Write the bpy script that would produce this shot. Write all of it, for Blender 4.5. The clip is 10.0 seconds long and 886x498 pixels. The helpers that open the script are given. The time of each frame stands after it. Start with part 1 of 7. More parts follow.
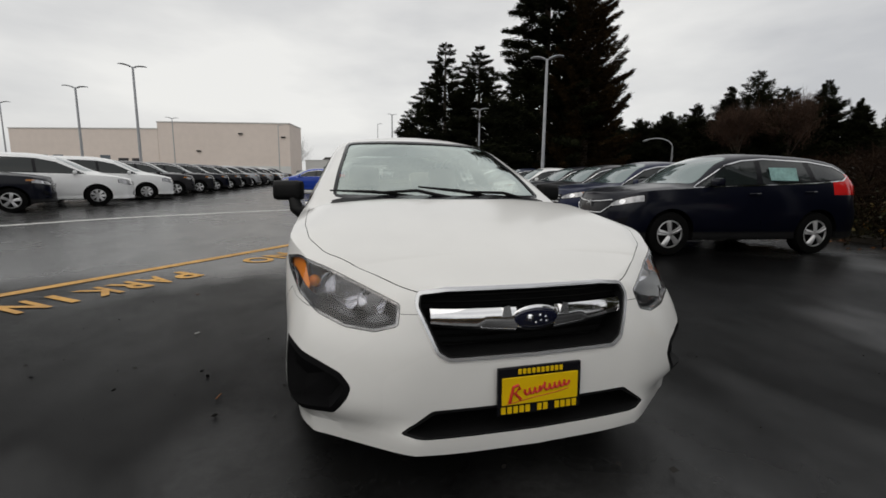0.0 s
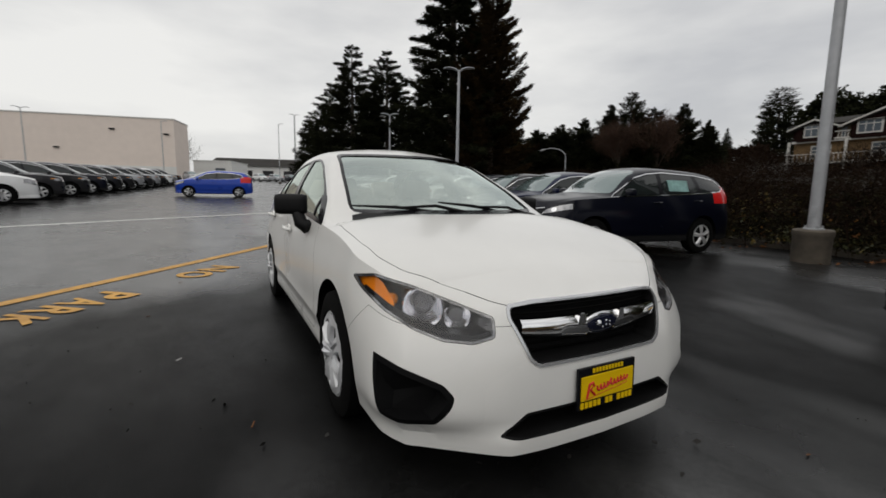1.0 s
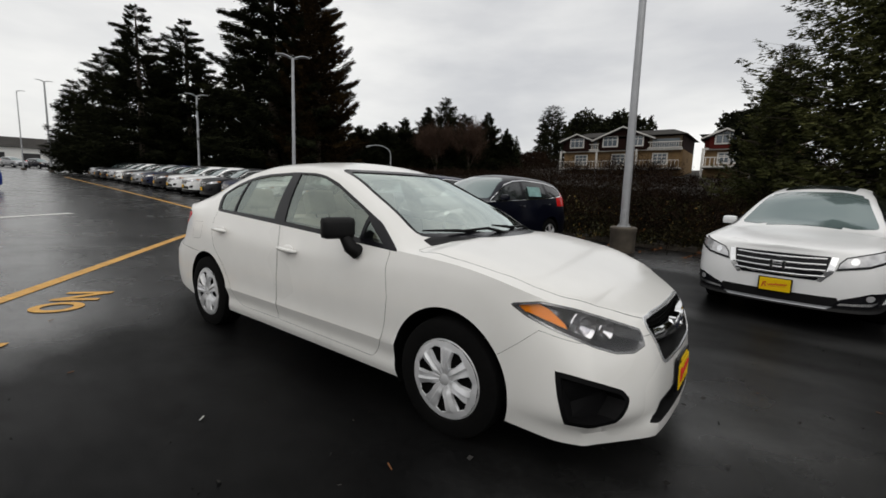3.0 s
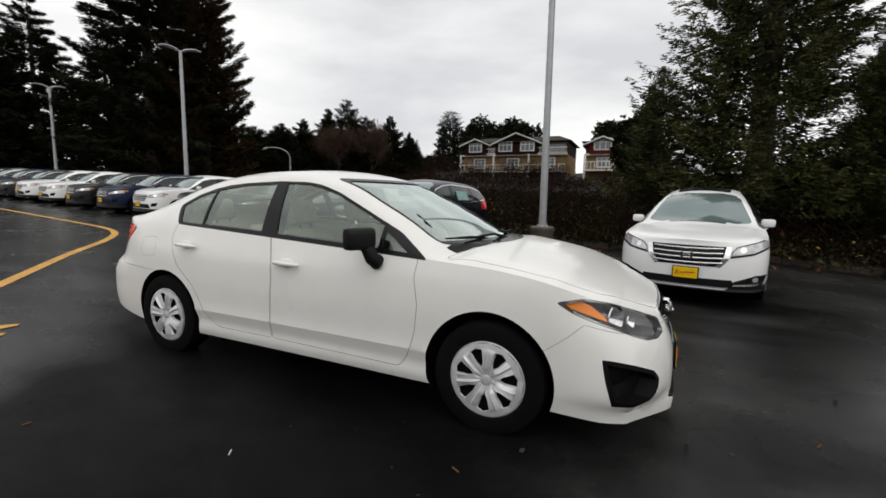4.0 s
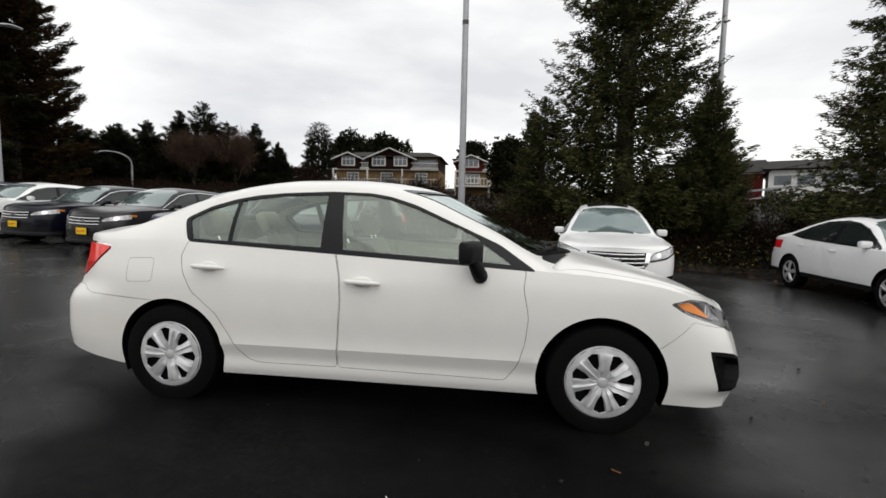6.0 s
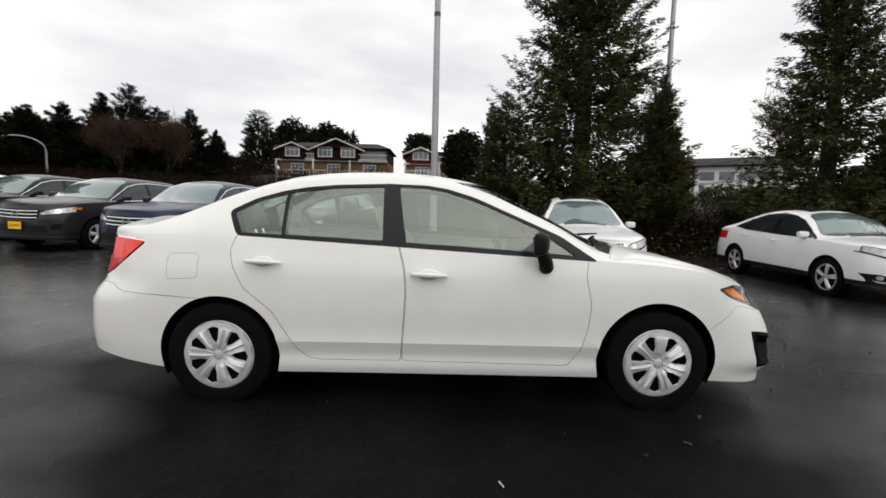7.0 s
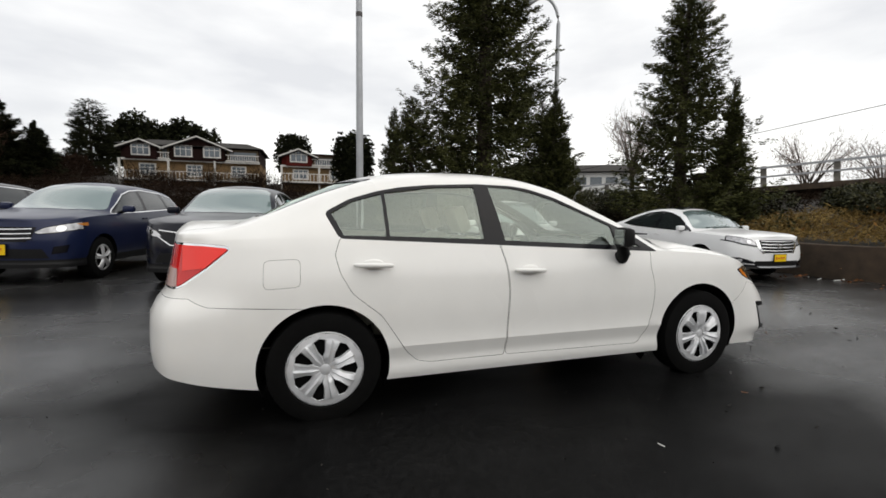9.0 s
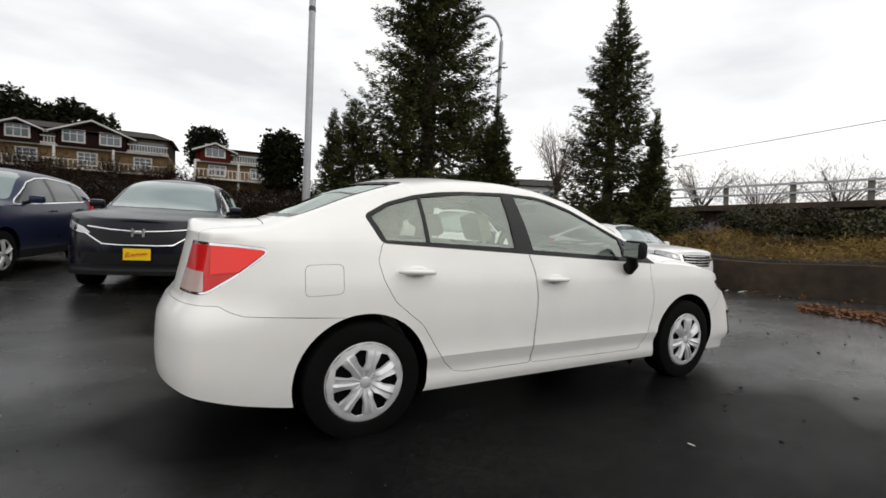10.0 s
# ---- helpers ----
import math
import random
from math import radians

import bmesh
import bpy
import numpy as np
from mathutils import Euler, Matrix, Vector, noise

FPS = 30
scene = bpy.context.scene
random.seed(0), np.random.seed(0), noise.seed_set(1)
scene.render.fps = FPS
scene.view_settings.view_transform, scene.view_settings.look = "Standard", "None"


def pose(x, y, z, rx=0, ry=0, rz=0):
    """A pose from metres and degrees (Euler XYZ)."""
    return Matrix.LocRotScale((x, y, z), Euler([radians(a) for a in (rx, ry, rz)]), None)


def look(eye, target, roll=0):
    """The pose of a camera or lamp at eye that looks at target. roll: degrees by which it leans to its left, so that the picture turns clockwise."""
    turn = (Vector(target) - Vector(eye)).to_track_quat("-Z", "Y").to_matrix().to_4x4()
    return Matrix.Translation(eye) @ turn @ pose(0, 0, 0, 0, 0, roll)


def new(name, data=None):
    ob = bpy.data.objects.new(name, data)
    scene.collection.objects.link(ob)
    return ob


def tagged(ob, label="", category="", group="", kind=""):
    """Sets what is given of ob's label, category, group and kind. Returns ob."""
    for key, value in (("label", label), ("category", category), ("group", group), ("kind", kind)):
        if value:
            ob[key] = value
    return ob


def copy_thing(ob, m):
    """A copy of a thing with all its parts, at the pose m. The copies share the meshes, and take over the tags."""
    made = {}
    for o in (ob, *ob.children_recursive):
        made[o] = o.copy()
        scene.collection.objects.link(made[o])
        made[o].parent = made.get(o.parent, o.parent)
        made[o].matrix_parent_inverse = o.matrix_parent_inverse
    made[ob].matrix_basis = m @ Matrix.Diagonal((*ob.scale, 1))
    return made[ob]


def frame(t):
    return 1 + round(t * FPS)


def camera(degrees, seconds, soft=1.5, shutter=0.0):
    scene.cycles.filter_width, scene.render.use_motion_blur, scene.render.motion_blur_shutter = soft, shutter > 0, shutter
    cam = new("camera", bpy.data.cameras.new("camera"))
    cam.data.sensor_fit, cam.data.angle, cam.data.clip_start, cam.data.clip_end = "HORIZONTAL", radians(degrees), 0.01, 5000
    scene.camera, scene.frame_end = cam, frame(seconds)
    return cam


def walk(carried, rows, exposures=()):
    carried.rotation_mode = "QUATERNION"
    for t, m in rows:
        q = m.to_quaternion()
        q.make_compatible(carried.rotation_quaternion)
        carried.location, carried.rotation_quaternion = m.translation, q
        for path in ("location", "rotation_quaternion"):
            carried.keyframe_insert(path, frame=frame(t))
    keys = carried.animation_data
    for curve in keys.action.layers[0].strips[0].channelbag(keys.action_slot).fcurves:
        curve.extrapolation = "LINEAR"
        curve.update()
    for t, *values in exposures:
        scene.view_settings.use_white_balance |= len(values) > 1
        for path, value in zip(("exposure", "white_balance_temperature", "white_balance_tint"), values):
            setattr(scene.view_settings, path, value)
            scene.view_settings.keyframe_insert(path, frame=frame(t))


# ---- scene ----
cam = camera(92.3, 10.0, 1.6, 0.2)
PATH = [
    (0, (-0.69, -3.51, 1.051), (-0.17, -1.601, 0.763), 0.61),
    (0.5, (-1.015, -3.465, 1.068), (-0.344, -1.604, 0.774), 2.94),
    (1, (-1.338, -3.373, 1.108), (-0.408, -1.621, 0.845), 1.05),
    (1.5, (-1.641, -3.145, 1.156), (-0.466, -1.552, 0.869), 0.97),
    (2, (-1.972, -2.979, 1.173), (-0.636, -1.525, 0.858), 2.72),
    (2.2, (-2.10, -2.92, 1.208), (-0.713, -1.507, 0.916), 2.3),
    (3.3, (-2.646, -2.384, 1.252), (-1.016, -1.255, 0.992), 2.1),
    (3.5, (-2.733, -2.271, 1.245), (-1.062, -1.201, 0.998), 2.0),
    (4, (-2.94, -1.996, 1.266), (-1.132, -1.176, 1.025), 1.2),
    (4.5, (-3.072, -1.663, 1.243), (-1.223, -0.957, 0.95), 0.1),
    (5, (-3.127, -1.343, 1.255), (-1.238, -0.718, 1.049), 0.9),
    (5.5, (-3.242, -0.994, 1.246), (-1.294, -0.597, 1.028), -1.1),
    (5.7, (-3.267, -0.873, 1.242), (-1.302, -0.554, 1.048), -0.3),
    (6.8, (-3.292, -0.123, 1.194), (-1.3, -0.085, 1.019), 2.4),
    (7, (-3.352, 0.026, 1.211), (-1.362, 0.002, 1.02), 1.4),
    (7.5, (-3.366, 0.343, 1.192), (-1.383, 0.201, 0.972), 1.0),
    (8, (-3.288, 0.698, 1.195), (-1.32, 0.401, 1.001), 1.9),
    (8.5, (-3.275, 1.073, 1.179), (-1.334, 0.614, 1.028), 1.2),
    (9, (-3.227, 1.389, 1.161), (-1.324, 0.796, 0.997), 0.5),
    (9.5, (-3.063, 1.686, 1.157), (-1.216, 0.926, 1.038), 2.1),
    (10, (-2.934, 1.993, 1.141), (-1.165, 1.067, 1.02), 2.8),
]
walk(cam, [(t, look(eye, target, roll)) for t, eye, target, roll in PATH],
     [(0, -0.19, 6740, 8), (2.0, -0.17, 6740, 8), (3.5, 0.10, 6740, 8), (5.5, 0.30, 6740, 8), (7.0, 0.38, 6740, 8), (10.0, 0.41, 6740, 8)])

# ---- sky and light ----
SUN_DIR = (-0.55, -0.35, 0.9)
world = bpy.data.worlds.new("world")
scene.world = world
world.use_nodes = True
wn, wl = world.node_tree.nodes, world.node_tree.links
wn.clear()
w_out = wn.new("ShaderNodeOutputWorld")
w_bg = wn.new("ShaderNodeBackground")
w_sky = wn.new("ShaderNodeTexSky")
w_sky.sky_type = 'NISHITA'
w_sky.sun_disc = False
w_sky.sun_elevation = radians(52)
w_sky.sun_rotation = math.atan2(SUN_DIR[0], SUN_DIR[1])
w_sky.air_density, w_sky.dust_density = 1.0, 3.0
w_co = wn.new("ShaderNodeTexCoord")
w_map = wn.new("ShaderNodeMapping")
w_map.inputs["Scale"].default_value = (1.0, 1.0, 3.2)
w_n1 = wn.new("ShaderNodeTexNoise")
w_n1.inputs["Scale"].default_value, w_n1.inputs["Detail"].default_value = 1.7, 6.0
w_n1.inputs["Roughness"].default_value = 0.5
w_ramp = wn.new("ShaderNodeValToRGB")
w_ramp.color_ramp.elements[0].position, w_ramp.color_ramp.elements[0].color = 0.34, (6.2, 6.3, 6.7, 1)
w_ramp.color_ramp.elements[1].position, w_ramp.color_ramp.elements[1].color = 0.66, (9.9, 9.9, 10.0, 1)
w_mix = wn.new("ShaderNodeMix")
w_mix.data_type = 'RGBA'
w_mix.inputs["Factor"].default_value = 0.9
wl.new(w_co.outputs["Generated"], w_map.inputs["Vector"])
wl.new(w_map.outputs["Vector"], w_n1.inputs["Vector"])
wl.new(w_n1.outputs["Fac"], w_ramp.inputs["Fac"])
wl.new(w_sky.outputs["Color"], w_mix.inputs["A"])
wl.new(w_ramp.outputs["Color"], w_mix.inputs["B"])
wl.new(w_mix.outputs["Result"], w_bg.inputs["Color"])
w_bg.inputs["Strength"].default_value = 0.105
wl.new(w_bg.outputs["Background"], w_out.inputs["Surface"])
sun = new("sun", bpy.data.lights.new("sun", 'SUN'))
sun.data.energy, sun.data.angle, sun.data.color = 0.7, radians(80), (1.0, 0.97, 0.93)
sun.matrix_world = look(SUN_DIR, (0, 0, 0))


# ---- materials ----
def mat(name, color, rough=0.5, metal=0.0, coat=0.0, noise_scale=0.0, amount=0.0, bump=0.0, second=None, spec=0.5, rough_var=0.0, detail=5.0, bump_dist=0.01):
    """A principled material with object-space variation in colour, roughness and relief."""
    m = bpy.data.materials.new(name)
    m.use_nodes = True
    nt = m.node_tree
    p = nt.nodes["Principled BSDF"]
    p.inputs["Base Color"].default_value = (*color, 1)
    p.inputs["Roughness"].default_value = rough
    p.inputs["Metallic"].default_value = metal
    p.inputs["Coat Weight"].default_value = coat
    p.inputs["Coat Roughness"].default_value = 0.04
    p.inputs["Specular IOR Level"].default_value = spec
    if noise_scale:
        co = nt.nodes.new("ShaderNodeTexCoord")
        n1 = nt.nodes.new("ShaderNodeTexNoise")
        n1.inputs["Scale"].default_value, n1.inputs["Detail"].default_value = noise_scale, detail
        n2 = nt.nodes.new("ShaderNodeTexNoise")
        n2.inputs["Scale"].default_value, n2.inputs["Detail"].default_value = noise_scale * 0.13, 3.0
        nt.links.new(co.outputs["Object"], n1.inputs["Vector"])
        nt.links.new(co.outputs["Object"], n2.inputs["Vector"])
        add = nt.nodes.new("ShaderNodeMath")
        add.operation = 'ADD'
        nt.links.new(n1.outputs["Fac"], add.inputs[0])
        nt.links.new(n2.outputs["Fac"], add.inputs[1])
        ramp = nt.nodes.new("ShaderNodeMapRange")
        ramp.inputs["From Min"].default_value, ramp.inputs["From Max"].default_value = 0.7, 1.3
        nt.links.new(add.outputs[0], ramp.inputs["Value"])
        mix = nt.nodes.new("ShaderNodeMix")
        mix.data_type = 'RGBA'
        other = second or tuple(c * (1 - amount) for c in color)
        mix.inputs["A"].default_value = (*other, 1)
        mix.inputs["B"].default_value = (*color, 1)
        nt.links.new(ramp.outputs["Result"], mix.inputs["Factor"])
        nt.links.new(mix.outputs["Result"], p.inputs["Base Color"])
        if rough_var:
            rr = nt.nodes.new("ShaderNodeMapRange")
            rr.inputs["From Min"].default_value, rr.inputs["From Max"].default_value = 0.35, 0.65
            rr.inputs["To Min"].default_value, rr.inputs["To Max"].default_value = rough - rough_var, rough + rough_var
            nt.links.new(n2.outputs["Fac"], rr.inputs["Value"])
            nt.links.new(rr.outputs["Result"], p.inputs["Roughness"])
        if bump:
            b = nt.nodes.new("ShaderNodeBump")
            b.inputs["Strength"].default_value, b.inputs["Distance"].default_value = bump, bump_dist
            nt.links.new(n1.outputs["Fac"], b.inputs["Height"])
            nt.links.new(b.outputs["Normal"], p.inputs["Normal"])
    return m


def leafy(name, dark, mid, light, rough=0.75, spec=0.08, patch=0.8):
    """Foliage whose sprays differ one by one, with larger patches of tone over the plant."""
    m = bpy.data.materials.new(name)
    m.use_nodes = True
    nt = m.node_tree
    p = nt.nodes["Principled BSDF"]
    p.inputs["Roughness"].default_value, p.inputs["Specular IOR Level"].default_value = rough, spec
    geo = nt.nodes.new("ShaderNodeNewGeometry")
    co = nt.nodes.new("ShaderNodeTexCoord")
    n = nt.nodes.new("ShaderNodeTexNoise")
    n.inputs["Scale"].default_value, n.inputs["Detail"].default_value = patch, 4.0
    nt.links.new(co.outputs["Object"], n.inputs["Vector"])
    mix = nt.nodes.new("ShaderNodeMath")
    mix.operation = 'MULTIPLY_ADD'
    mix.inputs[1].default_value = 0.55
    nt.links.new(geo.outputs["Random Per Island"], mix.inputs[0])
    span = nt.nodes.new("ShaderNodeMapRange")
    span.inputs["From Min"].default_value, span.inputs["From Max"].default_value = 0.3, 0.7
    span.inputs["To Min"].default_value, span.inputs["To Max"].default_value = 0.0, 0.45
    nt.links.new(n.outputs["Fac"], span.inputs["Value"])
    nt.links.new(span.outputs["Result"], mix.inputs[2])
    ramp = nt.nodes.new("ShaderNodeValToRGB")
    ramp.color_ramp.elements[0].position, ramp.color_ramp.elements[0].color = 0.15, (*dark, 1)
    ramp.color_ramp.elements[1].position, ramp.color_ramp.elements[1].color = 0.95, (*light, 1)
    e = ramp.color_ramp.elements.new(0.55)
    e.color = (*mid, 1)
    nt.links.new(mix.outputs[0], ramp.inputs["Fac"])
    nt.links.new(ramp.outputs["Color"], p.inputs["Base Color"])
    return m


def glass(name, tint, gloss=0.03, base=0.08, sheen=(1.0, 1.0, 1.0)):
    """Thin sheet glass: tinted see-through with a Fresnel gloss."""
    m = bpy.data.materials.new(name)
    m.use_nodes = True
    nt = m.node_tree
    nt.nodes.clear()
    out = nt.nodes.new("ShaderNodeOutputMaterial")
    tr = nt.nodes.new("ShaderNodeBsdfTransparent")
    tr.inputs["Color"].default_value = (*tint, 1)
    gl = nt.nodes.new("ShaderNodeBsdfGlossy")
    gl.inputs["Roughness"].default_value = gloss
    gl.inputs["Color"].default_value = (*sheen, 1)
    lw = nt.nodes.new("ShaderNodeLayerWeight")
    lw.inputs["Blend"].default_value = 0.5
    pw = nt.nodes.new("ShaderNodeMath")
    pw.operation = 'POWER'
    pw.inputs[1].default_value = 3.2
    nt.links.new(lw.outputs["Facing"], pw.inputs[0])
    fr = nt.nodes.new("ShaderNodeMath")
    fr.operation = 'MULTIPLY_ADD'
    fr.inputs[1].default_value, fr.inputs[2].default_value = 0.70, base
    nt.links.new(pw.outputs[0], fr.inputs[0])
    mx = nt.nodes.new("ShaderNodeMixShader")
    nt.links.new(fr.outputs[0], mx.inputs[0])
    nt.links.new(tr.outputs[0], mx.inputs[1])
    nt.links.new(gl.outputs[0], mx.inputs[2])
    nt.links.new(mx.outputs[0], out.inputs["Surface"])
    return m


def paint(name, color, flake=0.0):
    m = mat(name, color, 0.32, flake, 0.7, 6.0, 0.04, 0.0, rough_var=0.05, spec=0.15)
    m.node_tree.nodes["Principled BSDF"].inputs["Coat Roughness"].default_value = 0.11
    if max(color) < 0.1:
        m.node_tree.nodes["Principled BSDF"].inputs["Coat Weight"].default_value = 0.4
    return m


M_WHITE = paint("white_paint", (0.80, 0.795, 0.775))
M_WHITE2 = paint("white_pearl_paint", (0.84, 0.845, 0.85))
M_NAVY = paint("navy_paint", (0.0014, 0.0022, 0.0085), 0.1)
M_BLUE = paint("slate_blue_paint", (0.009, 0.014, 0.045), 0.2)
M_GREY = paint("grey_paint", (0.026, 0.025, 0.028), 0.3)
M_SILVER = paint("silver_paint", (0.36, 0.37, 0.39), 0.5)
M_BLACKP = paint("black_paint", (0.012, 0.012, 0.014), 0.1)
M_BRIGHT = paint("bright_blue_paint", (0.008, 0.05, 0.38), 0.2)
M_PLASTIC = mat("black_plastic", (0.010, 0.010, 0.0105), 0.5, 0, 0, 60, 0.3, 0.15, bump_dist=0.002, spec=0.15)
M_TRIM = mat("gloss_black_trim", (0.006, 0.006, 0.008), 0.22, spec=0.22)
M_RUBBER = mat("tyre_rubber", (0.005, 0.005, 0.005), 0.85, 0, 0, 40, 0.4, 0.2, bump_dist=0.003, spec=0.08)
M_CHROME = mat("chrome", (0.85, 0.85, 0.86), 0.08, 1.0)
M_COVER = mat("silver_wheel_cover", (0.68, 0.69, 0.71), 0.35, 0.3, 0.3, 30, 0.15)
M_ALLOY = mat("alloy_rim", (0.62, 0.62, 0.63), 0.3, 0.5, 0.2, 30, 0.2)
M_DARK = mat("dark_void", (0.004, 0.004, 0.004), 0.9, spec=0.05)
M_CABIN = mat("cabin_lining", (0.50, 0.48, 0.42), 0.9, 0, 0, 30, 0.2)
M_DASH = mat("dark_dashboard", (0.03, 0.03, 0.032), 0.6)
M_GLASS = glass("window_glass", (0.80, 0.845, 0.79), 0.02, 0.14, (0.90, 1.0, 0.93))
M_WSCREEN = glass("windscreen_glass", (0.84, 0.89, 0.86), 0.03, 0.38, (0.90, 1.0, 0.96))
M_LENS = glass("clear_lens", (0.93, 0.93, 0.94), 0.02, 0.035)
M_TINT = mat("tinted_glass", (0.014, 0.018, 0.018), 0.04, 0, 0.15)
# Pale teal base: reflected sky is painted into the glass colour.
M_SCREEN = mat("parked_windscreen", (0.16, 0.215, 0.215), 0.06, 0.35, 1.0)
M_AMBER = mat("amber_lens", (0.92, 0.25, 0.0), 0.2, 0, 0.15, spec=0.2)
M_AMBERD = mat("dull_amber_lens", (0.45, 0.16, 0.02), 0.2, 0, 0.4)
M_RED = mat("red_lens", (0.60, 0.014, 0.014), 0.12, 0, 0.35, spec=0.3)
M_REDP = mat("red_lens_pale", (0.90, 0.040, 0.030), 0.12, 0, 0.25, spec=0.3)
M_YELLOW = mat("yellow_plate", (0.86, 0.56, 0.0), 0.45, 0, 0, 30, 0.08)
M_REDINK = mat("red_ink", (0.55, 0.02, 0.015), 0.5)
M_BEIGE = mat("beige_cloth", (0.42, 0.40, 0.33), 0.9, 0, 0, 80, 0.25, 0.3)
M_STEEL = mat("galvanised_steel", (0.42, 0.43, 0.45), 0.45, 0.3, 0, 8, 0.2)
M_CONC = mat("concrete", (0.20, 0.185, 0.16), 0.9, 0, 0, 9, 0.45, 0.5)
M_FOOT = mat("stained_footing", (0.12, 0.10, 0.078), 0.9, 0, 0, 7, 0.5, 0.5)
M_KERB = mat("weathered_kerb", (0.085, 0.072, 0.056), 0.9, 0, 0, 6, 0.6, 0.6, second=(0.028, 0.022, 0.016))
M_CONCD = mat("dark_mossy_concrete", (0.070, 0.046, 0.029), 0.9, 0, 0, 4, 0.6, 0.6, second=(0.022, 0.016, 0.010))
M_STUCCO = mat("cream_stucco", (0.80, 0.70, 0.63), 0.9, 0, 0, 0.8, 0.08)
M_LINE = mat("orange_line_paint", (0.70, 0.38, 0.075), 0.6, 0, 0, 14, 0.6, second=(0.42, 0.215, 0.045))
M_WLINE = mat("worn_white_paint", (0.75, 0.75, 0.73), 0.6, 0, 0, 14, 0.4)
M_BARK = mat("bark", (0.06, 0.045, 0.032), 0.95, 0, 0, 12, 0.5, 0.8)
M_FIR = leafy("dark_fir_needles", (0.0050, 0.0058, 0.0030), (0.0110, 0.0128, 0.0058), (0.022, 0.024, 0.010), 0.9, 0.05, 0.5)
M_RUSSET = leafy("russet_fir_needles", (0.0085, 0.0052, 0.0024), (0.024, 0.0150, 0.0062), (0.050, 0.032, 0.012), 0.9, 0.05, 0.4)
M_CEDAR = leafy("cedar_foliage", (0.012, 0.0128, 0.0052), (0.048, 0.053, 0.018), (0.108, 0.107, 0.038), 0.75, 0.08, 0.9)
M_BUSH = leafy("bramble_leaves", (0.0040, 0.0030, 0.0016), (0.0120, 0.0105, 0.0042), (0.040, 0.030, 0.011), 0.8, 0.06, 0.7)
M_STEM = leafy("bramble_stems", (0.006, 0.0034, 0.002), (0.013, 0.0075, 0.0046), (0.024, 0.015, 0.009), 0.9, 0.04)
M_TWIG = leafy("bare_twigs", (0.0065, 0.0036, 0.0024), (0.0140, 0.0080, 0.0052), (0.026, 0.016, 0.010), 0.9, 0.04, 0.35)
M_STRAW = leafy("dry_grass", (0.07, 0.045, 0.014), (0.19, 0.125, 0.042), (0.34, 0.24, 0.09), 0.9, 0.08, 0.9)
M_SOIL = mat("bank_soil", (0.0156, 0.0108, 0.0072), 0.95, 0, 0, 3.0, 0.5, 0.8, second=(0.0108, 0.0096, 0.0060), bump_dist=0.05)
M_LEAF = mat("fallen_leaves", (0.20, 0.075, 0.02), 0.8, 0, 0, 9, 0.6)
M_ROOF = mat("grey_shingle", (0.048, 0.045, 0.042), 0.9, 0, 0, 2, 0.3, spec=0.1)
M_BROWN = mat("brown_siding", (0.016, 0.0072, 0.0062), 0.9, 0, 0, 2, 0.25, spec=0.08)
M_BRICKR = mat("red_siding", (0.075, 0.013, 0.010), 0.9, 0, 0, 2, 0.2, spec=0.08)
M_TAN = mat("tan_siding", (0.20, 0.130, 0.066), 0.9, 0, 0, 1.2, 0.35, spec=0.1)
# Darker tan: the balconies' shade is put into the colour of flat panels.
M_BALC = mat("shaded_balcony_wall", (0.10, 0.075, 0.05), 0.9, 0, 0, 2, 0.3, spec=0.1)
M_WTRIM = mat("white_trim", (0.72, 0.72, 0.70), 0.7, 0, 0, 3, 0.08)
M_HTRIM = mat("weathered_white_trim", (0.60, 0.58, 0.55), 0.8, 0, 0, 2, 0.25)
M_PANE = mat("window_pane", (0.10, 0.12, 0.14), 0.06, 0, 0.3)


